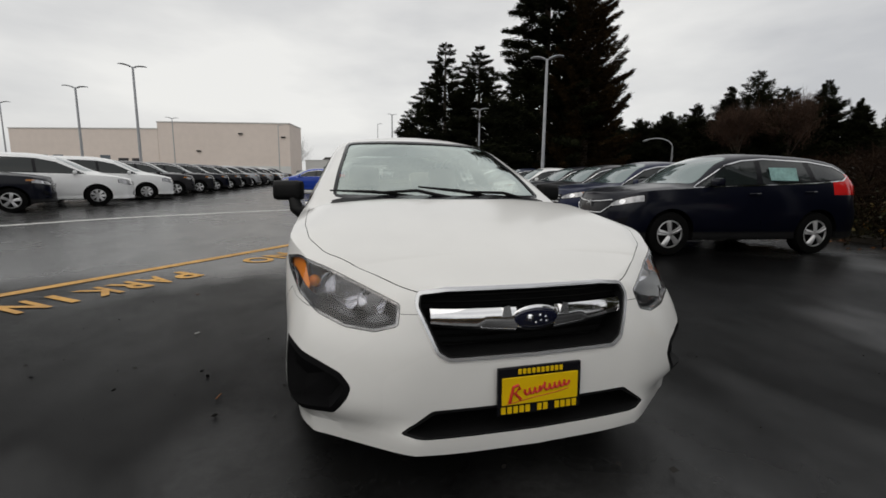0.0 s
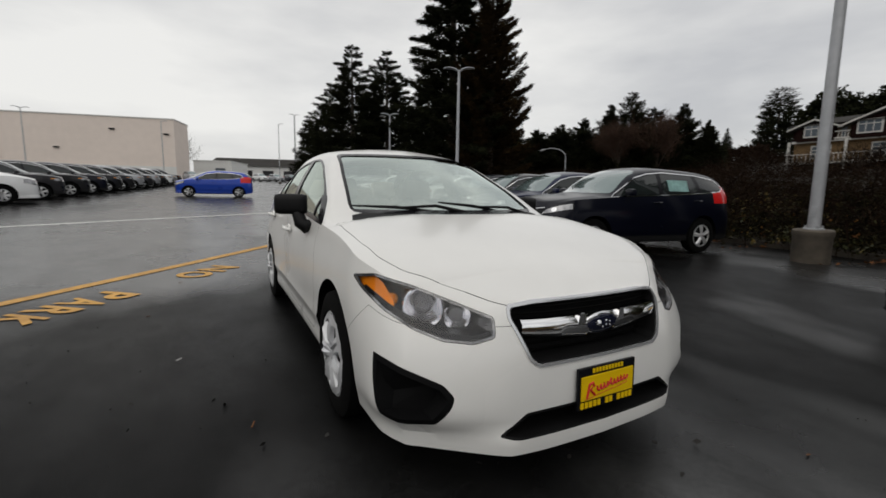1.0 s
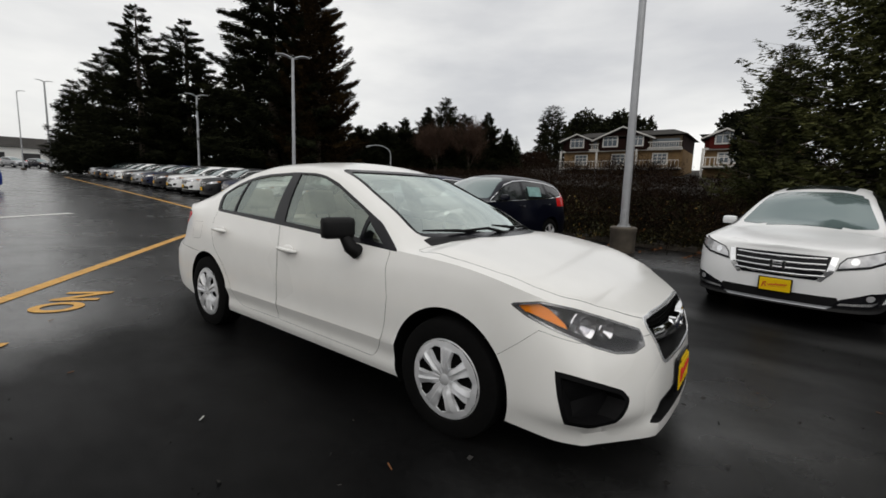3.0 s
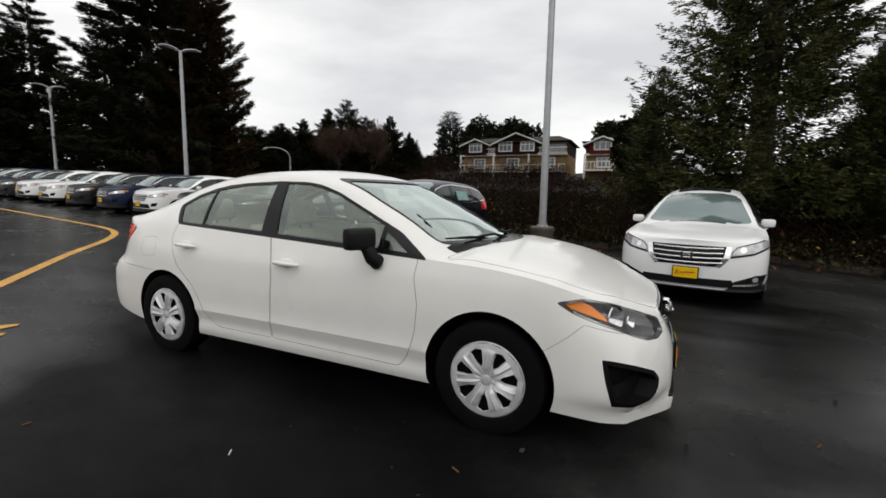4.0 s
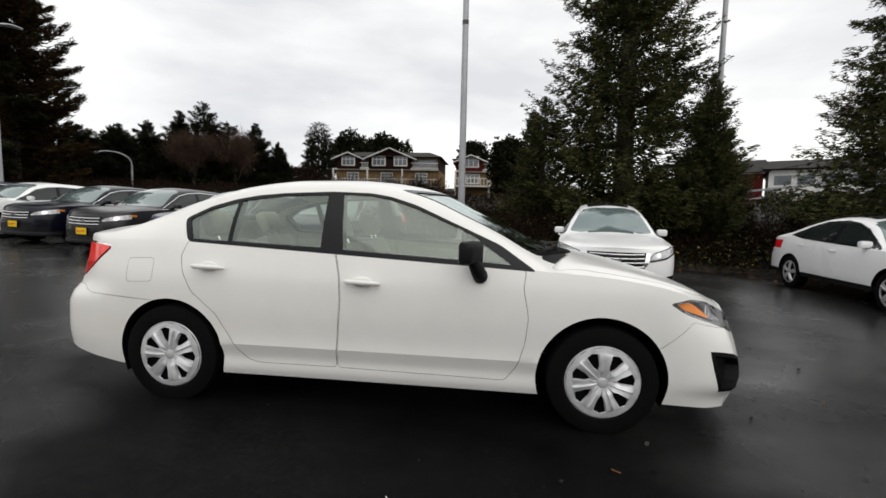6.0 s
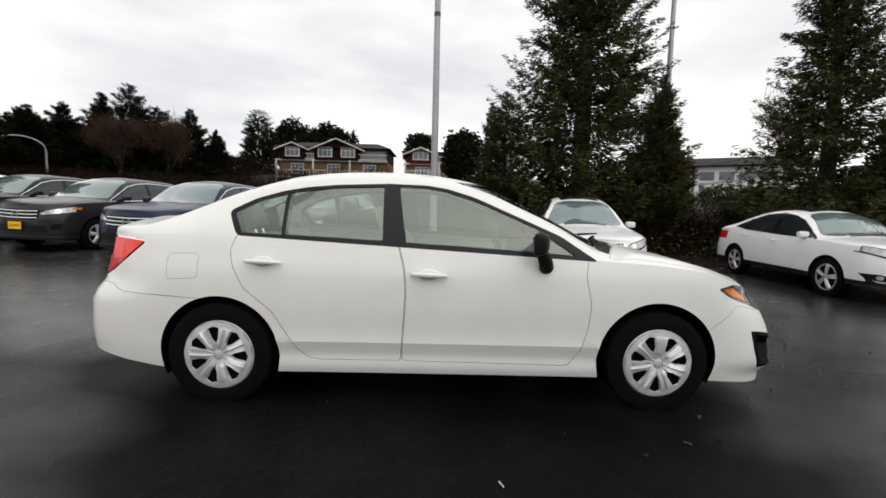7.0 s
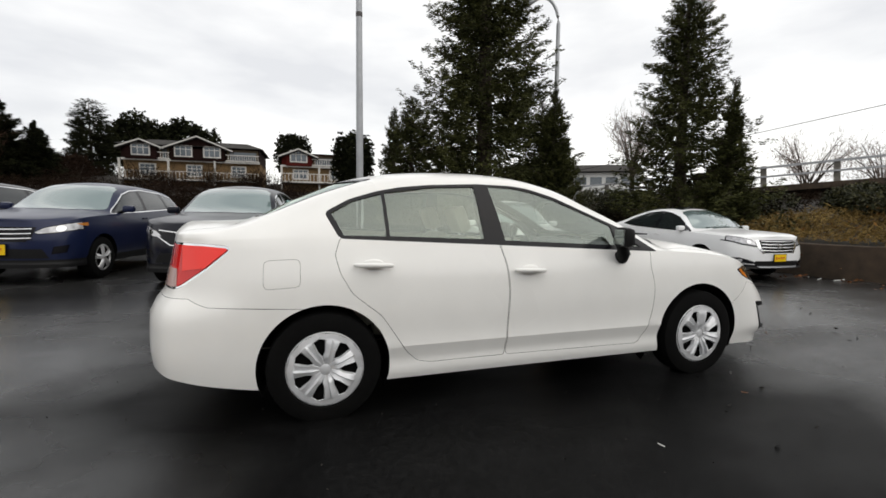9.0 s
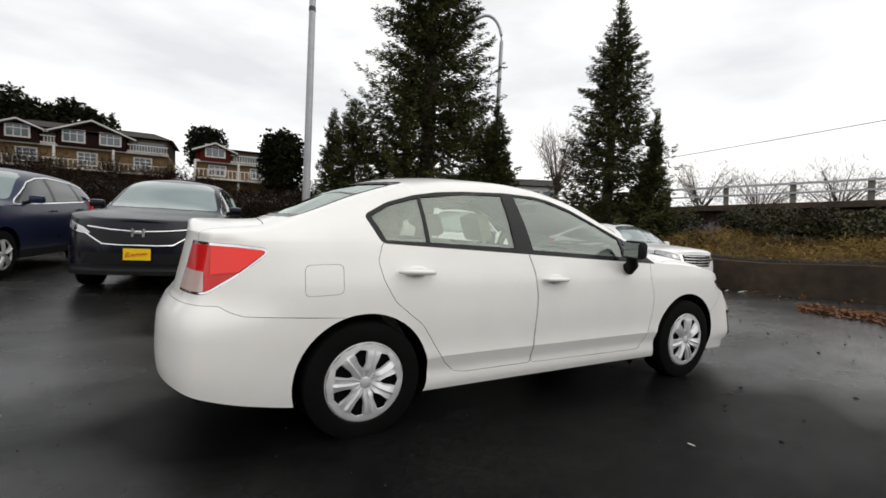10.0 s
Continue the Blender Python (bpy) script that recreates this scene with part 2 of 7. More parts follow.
def asphalt():
    """Dark, wet asphalt with fine grain, sheen and shallow puddles; shade round the car is painted into its tone."""
    m = bpy.data.materials.new("wet_asphalt")
    m.use_nodes = True
    nt = m.node_tree
    p = nt.nodes["Principled BSDF"]
    co = nt.nodes.new("ShaderNodeTexCoord")

    def noise_node(scale, detail, rough=0.5, stretch=None):
        n = nt.nodes.new("ShaderNodeTexNoise")
        n.inputs["Scale"].default_value, n.inputs["Detail"].default_value = scale, detail
        n.inputs["Roughness"].default_value = rough
        if stretch:
            mp = nt.nodes.new("ShaderNodeMapping")
            mp.inputs["Scale"].default_value = stretch
            nt.links.new(co.outputs["Object"], mp.inputs["Vector"])
            nt.links.new(mp.outputs["Vector"], n.inputs["Vector"])
        else:
            nt.links.new(co.outputs["Object"], n.inputs["Vector"])
        return n

    def span(src, a, b, c, d):
        r = nt.nodes.new("ShaderNodeMapRange")
        r.inputs["From Min"].default_value, r.inputs["From Max"].default_value = a, b
        r.inputs["To Min"].default_value, r.inputs["To Max"].default_value = c, d
        nt.links.new(src, r.inputs["Value"])
        return r.outputs["Result"]

    def times(a, b):
        n = nt.nodes.new("ShaderNodeMath")
        n.operation = 'MULTIPLY'
        nt.links.new(a, n.inputs[0])
        nt.links.new(b, n.inputs[1])
        return n.outputs[0]

    grain = noise_node(190, 4, 0.7)
    blot = noise_node(0.55, 6, 0.6, (1.0, 0.55, 1.0))
    wet = noise_node(0.16, 4, 0.55, (1.3, 0.55, 1.0))
    ramp = nt.nodes.new("ShaderNodeMix")
    ramp.data_type = 'RGBA'
    ramp.inputs["A"].default_value = (0.0012, 0.0012, 0.0013, 1)
    ramp.inputs["B"].default_value = (0.0085, 0.0085, 0.0086, 1)
    patch = noise_node(0.75, 5, 0.55)
    fleck = noise_node(34, 3, 0.6)
    mottle = noise_node(2.4, 6, 0.68, (1.0, 0.6, 1.0))
    tone = times(span(grain.outputs["Fac"], 0.3, 0.7, 0.25, 1.0), span(blot.outputs["Fac"], 0.3, 0.7, 0.45, 1.0))
    tone = times(tone, times(span(patch.outputs["Fac"], 0.42, 0.58, 0.45, 1.25), span(fleck.outputs["Fac"], 0.35, 0.68, 0.6, 1.5)))
    nt.links.new(tone, ramp.inputs["Factor"])
    # Painted shade: tone and sheen stay low round the car, rise north and south.
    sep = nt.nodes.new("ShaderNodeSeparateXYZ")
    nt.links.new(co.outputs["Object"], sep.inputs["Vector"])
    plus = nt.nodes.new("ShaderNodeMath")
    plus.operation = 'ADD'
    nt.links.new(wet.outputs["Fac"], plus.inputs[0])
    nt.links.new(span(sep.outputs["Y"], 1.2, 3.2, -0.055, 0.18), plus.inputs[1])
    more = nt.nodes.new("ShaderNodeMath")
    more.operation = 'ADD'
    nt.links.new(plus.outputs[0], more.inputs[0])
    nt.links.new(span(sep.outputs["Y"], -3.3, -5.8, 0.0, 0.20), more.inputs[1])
    # The painted brightening also covers the ground south-west of the car.
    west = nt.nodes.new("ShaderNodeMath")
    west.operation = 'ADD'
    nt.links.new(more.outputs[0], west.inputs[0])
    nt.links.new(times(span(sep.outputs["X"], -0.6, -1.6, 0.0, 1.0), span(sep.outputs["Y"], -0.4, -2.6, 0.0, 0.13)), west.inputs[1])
    damp_lit = span(west.outputs[0], 0.49, 0.63, 0.0, 1.0)
    # Extra light of the open ground goes into the base colour.
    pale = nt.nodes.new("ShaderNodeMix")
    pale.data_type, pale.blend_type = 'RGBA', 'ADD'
    nt.links.new(span(damp_lit, 0, 1, 0.0, 1.0), pale.inputs["Factor"])
    nt.links.new(ramp.outputs["Result"], pale.inputs["A"])
    lift = nt.nodes.new("ShaderNodeMix")
    lift.data_type = 'RGBA'
    lift.inputs["A"].default_value = (0.008, 0.008, 0.008, 1)
    lift.inputs["B"].default_value = (0.036, 0.036, 0.0355, 1)
    nt.links.new(times(tone, span(mottle.outputs["Fac"], 0.36, 0.64, 0.45, 1.5)), lift.inputs["Factor"])
    nt.links.new(lift.outputs["Result"], pale.inputs["B"])
    nt.links.new(pale.outputs["Result"], p.inputs["Base Color"])
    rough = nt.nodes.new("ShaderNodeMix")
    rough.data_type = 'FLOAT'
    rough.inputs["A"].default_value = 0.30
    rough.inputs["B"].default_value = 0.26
    nt.links.new(damp_lit, rough.inputs["Factor"])
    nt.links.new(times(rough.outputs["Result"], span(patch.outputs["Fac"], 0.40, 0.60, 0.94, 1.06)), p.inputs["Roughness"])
    nt.links.new(times(times(span(damp_lit, 0, 1, 0.055, 0.52), span(mottle.outputs["Fac"], 0.36, 0.64, 0.68, 1.30)), span(patch.outputs["Fac"], 0.36, 0.64, 1.14, 0.86)), p.inputs["Specular IOR Level"])
    b = nt.nodes.new("ShaderNodeBump")
    b.inputs["Distance"].default_value = 0.006
    nt.links.new(span(damp_lit, 0, 1, 0.42, 0.12), b.inputs["Strength"])
    nt.links.new(grain.outputs["Fac"], b.inputs["Height"])
    nt.links.new(b.outputs["Normal"], p.inputs["Normal"])
    return m


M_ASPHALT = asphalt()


# ---- building helpers ----
def curve(*keys):
    """A smooth monotone curve through (t, value) keys."""
    xs = np.array([k[0] for k in keys], float)
    ys = np.array([k[1] for k in keys], float)
    h, dl = np.diff(xs), np.diff(ys) / np.diff(xs)
    sl = np.zeros(len(xs))
    for i in range(1, len(xs) - 1):
        if dl[i - 1] * dl[i] > 0:
            w1, w2 = 2 * h[i] + h[i - 1], h[i] + 2 * h[i - 1]
            sl[i] = (w1 + w2) / (w1 / dl[i - 1] + w2 / dl[i])
    sl[0], sl[-1] = dl[0], dl[-1]

    def f(t):
        t = min(max(t, xs[0]), xs[-1])
        i = min(max(int(np.searchsorted(xs, t)) - 1, 0), len(h) - 1)
        u = (t - xs[i]) / h[i]
        return float((2 * u**3 - 3 * u**2 + 1) * ys[i] + (u**3 - 2 * u**2 + u) * h[i] * sl[i] + (3 * u**2 - 2 * u**3) * ys[i + 1] + (u**3 - u**2) * h[i] * sl[i + 1])
    return f


def mesh_of(name, bm, material, smooth=0.0):
    me = bpy.data.meshes.new(name)
    bm.normal_update()
    bm.to_mesh(me)
    bm.free()
    me.materials.append(material)
    if smooth:
        me.shade_smooth()
        me.set_sharp_from_angle(angle=radians(smooth))
    return me


def part(name, bm, material, parent=None, label="", smooth=0.0):
    """Links a bmesh as one mesh object under a thing or under a part."""
    ob = new(name, mesh_of(name, bm, material, smooth))
    ob.parent = parent
    if label:
        ob["label"] = label
    return ob


def thing(name, label, category, group="", kind=""):
    return tagged(new(name), label, category, group, kind)


def box(bm, lo, hi, bevel=0.0, m=None):
    """Adds a box between two corners, with bevelled edges."""
    c = [(a + b) / 2 for a, b in zip(lo, hi)]
    s = [abs(b - a) for a, b in zip(lo, hi)]
    got = bmesh.ops.create_cube(bm, size=1, matrix=Matrix.LocRotScale(c, None, s))
    vs = got["verts"]
    if bevel:
        es = list({e for v in vs for e in v.link_edges})
        r = bmesh.ops.bevel(bm, geom=es, offset=bevel, segments=2, affect='EDGES', profile=0.6)
        vs = list({v for f in r["faces"] for v in f.verts} | {v for v in vs if v.is_valid})
    if m:
        bmesh.ops.transform(bm, matrix=m, verts=[v for v in vs if v.is_valid])
    return bm


def boxed(lo, hi, bevel=0.0):
    return box(bmesh.new(), lo, hi, bevel)


def lathe(bm, profile, steps=32, axis='x', centre=(0, 0, 0)):
    """Turns a profile of (along, radius) round an axis."""
    rings = []
    for a, r in profile:
        ring = []
        for i in range(steps):
            q = 2 * math.pi * i / steps
            c, s = r * math.cos(q), r * math.sin(q)
            p = {'x': (a, c, s), 'y': (c, a, s), 'z': (c, s, a)}[axis]
            ring.append(bm.verts.new(Vector(p) + Vector(centre)))
        rings.append(ring)
    for r1, r2 in zip(rings, rings[1:]):
        for i in range(steps):
            bm.faces.new((r1[i], r1[(i + 1) % steps], r2[(i + 1) % steps], r2[i]))
    for ring in (rings[0], rings[-1]):
        bm.faces.new(ring)
    bmesh.ops.recalc_face_normals(bm, faces=bm.faces)
    return bm


def tube(bm, pts, radii, steps=8):
    """A round bar along points."""
    pts = [Vector(p) for p in pts]
    if not hasattr(radii, "__len__"):
        radii = [radii] * len(pts)
    rings = []
    for i, p in enumerate(pts):
        d = (pts[min(i + 1, len(pts) - 1)] - pts[max(i - 1, 0)]).normalized()
        side = d.cross(Vector((0, 0, 1)))
        if side.length < 0.05:
            side = d.cross(Vector((0, 1, 0)))
        side.normalize()
        up = side.cross(d)
        rings.append([bm.verts.new(p + radii[i] * (math.cos(2 * math.pi * k / steps) * side + math.sin(2 * math.pi * k / steps) * up)) for k in range(steps)])
    for r1, r2 in zip(rings, rings[1:]):
        for k in range(steps):
            bm.faces.new((r1[k], r1[(k + 1) % steps], r2[(k + 1) % steps], r2[k]))
    bm.faces.new(rings[0])
    bm.faces.new(rings[-1][::-1])
    bmesh.ops.recalc_face_normals(bm, faces=bm.faces)
    return bm


def prism(outline, way):
    """A closed prism: a flat or bent outline of 3D points carried along a vector."""
    bm = bmesh.new()
    flat = []
    for i, p in enumerate(outline):
        p, q, r = Vector(p), Vector(outline[i - 1]), Vector(outline[(i + 1) % len(outline)])
        bend = (p - q).normalized().cross((r - p).normalized()).length
        if bend > 0.012 and (not flat or (p - flat[-1]).length > 0.002):
            flat.append(p)
    outline = flat
    a = [bm.verts.new(p) for p in outline]
    b = [bm.verts.new(Vector(p) + Vector(way)) for p in outline]
    n = len(a)
    bm.faces.new(a)
    bm.faces.new(b[::-1])
    for i in range(n):
        bm.faces.new((a[i], b[i], b[(i + 1) % n], a[(i + 1) % n]))
    bmesh.ops.triangulate(bm, faces=[f for f in bm.faces if len(f.verts) > 4])
    bmesh.ops.recalc_face_normals(bm, faces=bm.faces)
    return bm


def rounded(pts, r, seg=4):
    """A 2D outline with its corners rounded."""
    out = []
    n = len(pts)
    for i in range(n):
        p, a, b = Vector(pts[i]), Vector(pts[i - 1]), Vector(pts[(i + 1) % n])
        ra = min(r, (a - p).length * 0.45)
        rb = min(r, (b - p).length * 0.45)
        p0, p2 = p + (a - p).normalized() * ra, p + (b - p).normalized() * rb
        for k in range(seg + 1):
            u = k / seg
            out.append(tuple((1 - u)**2 * p0 + 2 * u * (1 - u) * p + u * u * p2))
    return out


def grown(pts, d):
    """A 2D outline moved outwards by d."""
    n = len(pts)
    area = sum(pts[i - 1][0] * pts[i][1] - pts[i][0] * pts[i - 1][1] for i in range(n))
    sgn = 1 if area > 0 else -1
    out = []
    for i in range(n):
        a, p, b = Vector(pts[i - 1]), Vector(pts[i]), Vector(pts[(i + 1) % n])
        e1, e2 = (p - a).normalized(), (b - p).normalized()
        nrm = Vector((e1.y + e2.y, -e1.x - e2.x)) * sgn
        if nrm.length < 1e-6:
            nrm = Vector((e1.y, -e1.x)) * sgn
        nrm.normalize()
        out.append(tuple(p + nrm * d))
    return out


def shrunk(pts, fx, fz):
    """A 2D outline drawn in towards its middle."""
    cx, cz = sum(p[0] for p in pts) / len(pts), sum(p[1] for p in pts) / len(pts)
    return [(cx + (p[0] - cx) * fx, cz + (p[1] - cz) * fz) for p in pts]


def boolean(me, bm_tool, kind, cut_mat=None):
    """The mesh me cut by (or cut out of, or joined with) a tool, whose faces bring their own material."""
    tool_me = bpy.data.meshes.new("tool")
    bm_tool.to_mesh(tool_me)
    bm_tool.free()
    tool_me.materials.append(cut_mat or me.materials[0])
    a, b = new("work", me), new("work_tool", tool_me)
    mod = a.modifiers.new("cut", 'BOOLEAN')
    mod.operation, mod.solver, mod.object = kind, 'EXACT', b
    mod.material_mode = 'TRANSFER'
    want = volume(me) - volume(tool_me) - 1e-4 if kind == 'DIFFERENCE' else 1e-7
    for self_cut, tolerant in ((False, False), (True, False), (False, True), (True, True)):
        mod.use_self, mod.use_hole_tolerant = self_cut, tolerant
        dg = bpy.context.evaluated_depsgraph_get()
        dg.update()
        res = bpy.data.meshes.new_from_object(a.evaluated_get(dg))
        if volume(res) > max(want, 1e-7):
            break
    bpy.data.objects.remove(a)
    bpy.data.objects.remove(b)
    bpy.data.meshes.remove(tool_me)
    return res


def volume(me):
    bm = bmesh.new()
    bm.from_mesh(me)
    v = bm.calc_volume()
    bm.free()
    return v


def yz(outline, x0, x1):
    return prism([(x0, y, z) for y, z in outline], (x1 - x0, 0, 0))


def xz(outline, y0, y1):
    return prism([(x, y0, z) for x, z in outline], (0, y1 - y0, 0))


def xy(outline, z0, z1):
    return prism([(x, y, z0) for x, y in outline], (0, 0, z1 - z0))


def mirrored(me):
    m2 = me.copy()
    m2.transform(Matrix.Diagonal((-1, 1, 1, 1)))
    m2.flip_normals()
    return m2


def link_mesh(name, me, material, parent, label="", smooth=32):
    if material:
        me.materials.clear()
        me.materials.append(material)
        me.polygons.foreach_set("material_index", [0] * len(me.polygons))
    me.shade_smooth()
    me.set_sharp_from_angle(angle=radians(smooth))
    ob = new(name, me)
    ob.parent = parent
    if label:
        ob["label"] = label
    return ob


# ---- the shape of a car body ----
# A car faces -y; its middle lies at the origin; half of the body is lofted and mirrored.
def car_solid(keys, profiles, rail, centre, skin, n=150, levels=16, caps=16):
    """keys: (x, y, bottom z, shoulder z, weights of the profiles) along the half outline from nose to tail.
    profiles: name -> curve of inset over z. rail: y -> (x, z) of the roof rail or bonnet edge. centre: y -> z of the middle line."""
    ts = [0.0]
    for a, b in zip(keys, keys[1:]):
        ts.append(ts[-1] + math.hypot(a[0] - b[0], a[1] - b[1]))
    col = [curve(*[(t, k[i]) for t, k in zip(ts, keys)]) for i in range(4)]
    names = list(profiles)
    wts = {q: curve(*[(t, k[4].get(q, 0.0)) for t, k in zip(ts, keys)]) for q in names}
    bm = bmesh.new()
    grid = []
    for i in range(n + 1):
        t = ts[-1] * i / n
        e = 0.07
        px, py = col[0](t), col[1](t)
        dx, dy = col[0](t + e) - col[0](t - e), col[1](t + e) - col[1](t - e)
        nrm = Vector((-dy, dx, 0)).normalized()
        if i in (0, n):
            nrm = Vector((0, 1 if i == 0 else -1, 0))
            px = 0.0
        zb, zs = col[2](t), col[3](t)
        row = []
        fold = max(0.385, zb + 0.02)
        steps_z = [zb + (fold - zb) * k / 7 for k in range(8)] + [fold + 0.014, fold + 0.05]
        steps_z += [fold + 0.05 + (zs - fold - 0.05) * k / (levels - 6) for k in range(1, levels - 5)]
        for z in steps_z:
            d = sum(wts[q](t) * profiles[q](z) for q in names)
            row.append(Vector((max(px + nrm.x * d, 0), py + nrm.y * d, z)))
        s = row[-1]
        y = s.y
        xr, zr = rail(y, s.x, s.z)
        xr = min(xr, s.x * 0.98)
        zc = max(centre(y), s.z)
        zr = min(max(zr, s.z), zc)
        crown = []
        for j in range(1, caps + 1):
            u = j / caps
            c1, c2 = 0.40, 0.60
            if u < c1:
                k = u / c1
                p = Vector((s.x + (xr - s.x) * k * 0.90, y, s.z + (zr - s.z) * k * 0.90))
                p.x += 0.018 * math.sin(math.pi * k) * min(1, (zr - s.z) / 0.2)
            elif u < c2:
                k = (u - c1) / (c2 - c1)
                a = Vector((s.x + (xr - s.x) * 0.9, y, s.z + (zr - s.z) * 0.9))
                b = Vector((xr * 0.80, y, zr + (zc - zr) * 0.36))
                r = Vector((xr, y, zr))
                p = (1 - k)**2 * a + 2 * k * (1 - k) * r + k * k * b
            else:
                k = (u - c2) / (1 - c2)
                q = 0.80 * (1 - k)
                p = Vector((xr * q, y, zr + (zc - zr) * (1 - q * q)))
            crown.append(p)
        low = [Vector((row[0].x * f, row[0].y, zb)) for f in (0.0, 0.5, 0.93)]
        grid.append(low + row + crown)
    m = len(grid[0])
    vs = [[bm.verts.new(p) for p in r] for r in grid]
    for a, b in zip(vs, vs[1:]):
        for j in range(m - 1):
            bm.faces.new((a[j], b[j], b[j + 1], a[j + 1]))
    geom = bm.verts[:] + bm.edges[:] + bm.faces[:]
    dup = bmesh.ops.duplicate(bm, geom=geom)
    dv = [g for g in dup["geom"] if isinstance(g, bmesh.types.BMVert)]
    for v in dv:
        v.co.x = -v.co.x
    bmesh.ops.remove_doubles(bm, verts=bm.verts, dist=0.0004)
    bmesh.ops.dissolve_degenerate(bm, dist=0.0003, edges=bm.edges)
    bmesh.ops.holes_fill(bm, edges=[e for e in bm.edges if e.is_boundary], sides=0)
    bmesh.ops.recalc_face_normals(bm, faces=bm.faces)
    me = bpy.data.meshes.new("solid")
    bm.to_mesh(me)
    bm.free()
    me.materials.append(skin)
    return me


def shell(me, skin, keep, shift=(0, 0, 0)):
    """The faces of a cut piece that lie on the body's own skin, as a thin sheet."""
    bm = bmesh.new()
    bm.from_mesh(me)
    own = [i for i, m in enumerate(me.materials) if m == skin]
    gone = [f for f in bm.faces if f.material_index not in own or not keep(f.normal, f.calc_center_median())]
    bmesh.ops.delete(bm, geom=gone, context='FACES')
    bmesh.ops.translate(bm, verts=bm.verts, vec=shift)
    out = bpy.data.meshes.new("sheet")
    bm.to_mesh(out)
    bm.free()
    out.materials.append(skin)
    return out


D_SIDE = curve((0.14, 0.06), (0.20, 0.034), (0.245, 0.020), (0.272, 0.020), (0.30, 0.024), (0.38, 0.005), (0.402, -0.001), (0.44, 0.004), (0.50, 0.003), (0.60, 0.0), (0.72, 0.006), (0.82, 0.020), (0.92, 0.048), (1.04, 0.085))
D_FLAT = curve((0.14, 0.06), (0.20, 0.034), (0.28, 0.020), (0.43, 0.007), (0.60, 0.0), (0.72, 0.006), (0.82, 0.020), (0.92, 0.048), (1.04, 0.085))
D_NOSE = curve((0.14, 0.010), (0.18, 0.0), (0.225, 0.0), (0.245, 0.018), (0.334, 0.016), (0.45, 0.022), (0.60, 0.058), (0.68, 0.098), (0.74, 0.142), (0.84, 0.23))
D_CORNER = curve((0.14, 0.020), (0.18, 0.004), (0.225, 0.002), (0.25, 0.008), (0.34, 0.006), (0.40, 0.012), (0.52, 0.042), (0.60, 0.076), (0.66, 0.112), (0.72, 0.160), (0.80, 0.220))
D_CHIN = curve((0.14, 1.0), (0.225, 1.0), (0.25, 0.70), (0.285, 0.20), (0.32, 0.0), (1.04, 0.0))
D_TAIL = curve((0.18, 0.05), (0.27, 0.02), (0.44, 0.0), (0.60, 0.005), (0.66, 0.025), (0.71, 0.07), (0.80, 0.095), (0.94, 0.125), (1.04, 0.145))

SEDAN_KEYS = [
    (0.0, -2.262, 0.16, 0.70, {"n": 1}), (0.25, -2.253, 0.16, 0.70, {"n": 1}), (0.43, -2.236, 0.162, 0.69, {"n": 0.7, "c": 0.3, "k": 0.0}), (0.47, -2.227, 0.163, 0.69, {"n": 0.6, "c": 0.4, "k": 0.010}), (0.56, -2.194, 0.166, 0.69, {"n": 0.3, "c": 0.7, "k": 0.032}),
    (0.665, -2.147, 0.169, 0.69, {"c": 1, "k": 0.054}), (0.742, -2.103, 0.172, 0.70, {"c": 1, "k": 0.064}), (0.815, -2.050, 0.175, 0.71, {"c": 1, "k": 0.066}), (0.866, -1.87, 0.180, 0.77, {"c": 0.5, "f": 0.5, "k": 0.030}),
    (0.868, -1.62, 0.19, 0.852, {"f": 1, "k": 0.004}), (0.868, -1.32, 0.20, 0.895, {"f": 0.6, "s": 0.4}), (0.868, -1.0, 0.20, 0.915, {"s": 1}),
    (0.865, -0.4, 0.20, 0.95, {"s": 1}), (0.865, 0.3, 0.20, 0.985, {"s": 1}), (0.87, 0.9, 0.20, 1.005, {"s": 1}),
    (0.872, 1.3, 0.20, 1.015, {"f": 0.6, "s": 0.4}), (0.86, 1.6, 0.205, 1.015, {"f": 1}), (0.85, 1.86, 0.245, 1.01, {"f": 0.6, "t": 0.4}),
    (0.80, 2.09, 0.30, 1.01, {"t": 1}), (0.64, 2.215, 0.335, 1.02, {"t": 1}), (0.3, 2.295, 0.34, 1.03, {"t": 1}), (0.0, 2.31, 0.34, 1.03, {"t": 1})]
_rx = curve((-1.35, 0.74), (-1.12, 0.765), (-0.95, 0.755), (-0.73, 0.705), (-0.5, 0.66), (-0.2, 0.605), (0.1, 0.58), (0.35, 0.572), (0.67, 0.572), (1.0, 0.58), (1.33, 0.60), (1.55, 0.63), (1.8, 0.70), (2.3, 0.70))
_rz = curve((-1.2, 0.91), (-1.02, 0.93), (-0.9, 0.99), (-0.73, 1.095), (-0.5, 1.205), (-0.2, 1.335), (0.1, 1.395), (0.35, 1.412), (0.67, 1.405), (1.0, 1.36), (1.33, 1.265), (1.55, 1.175), (1.75, 1.09), (1.9, 1.055), (2.2, 1.04))
SEDAN_CENTRE = curve((-2.20, 0.66), (-2.15, 0.702), (-2.10, 0.731), (-2.0, 0.783), (-1.9, 0.822), (-1.7, 0.884), (-1.5, 0.934), (-1.25, 0.985), (-1.15, 1.000), (-1.03, 1.045), (-0.8, 1.16), (-0.55, 1.28), (-0.3, 1.385), (-0.1, 1.43), (0.1, 1.455), (0.3, 1.465), (0.6, 1.462), (0.9, 1.44), (1.1, 1.405), (1.3, 1.345), (1.55, 1.235), (1.7, 1.16), (1.8, 1.115), (1.95, 1.105), (2.14, 1.10), (2.19, 1.07), (2.3, 1.03))


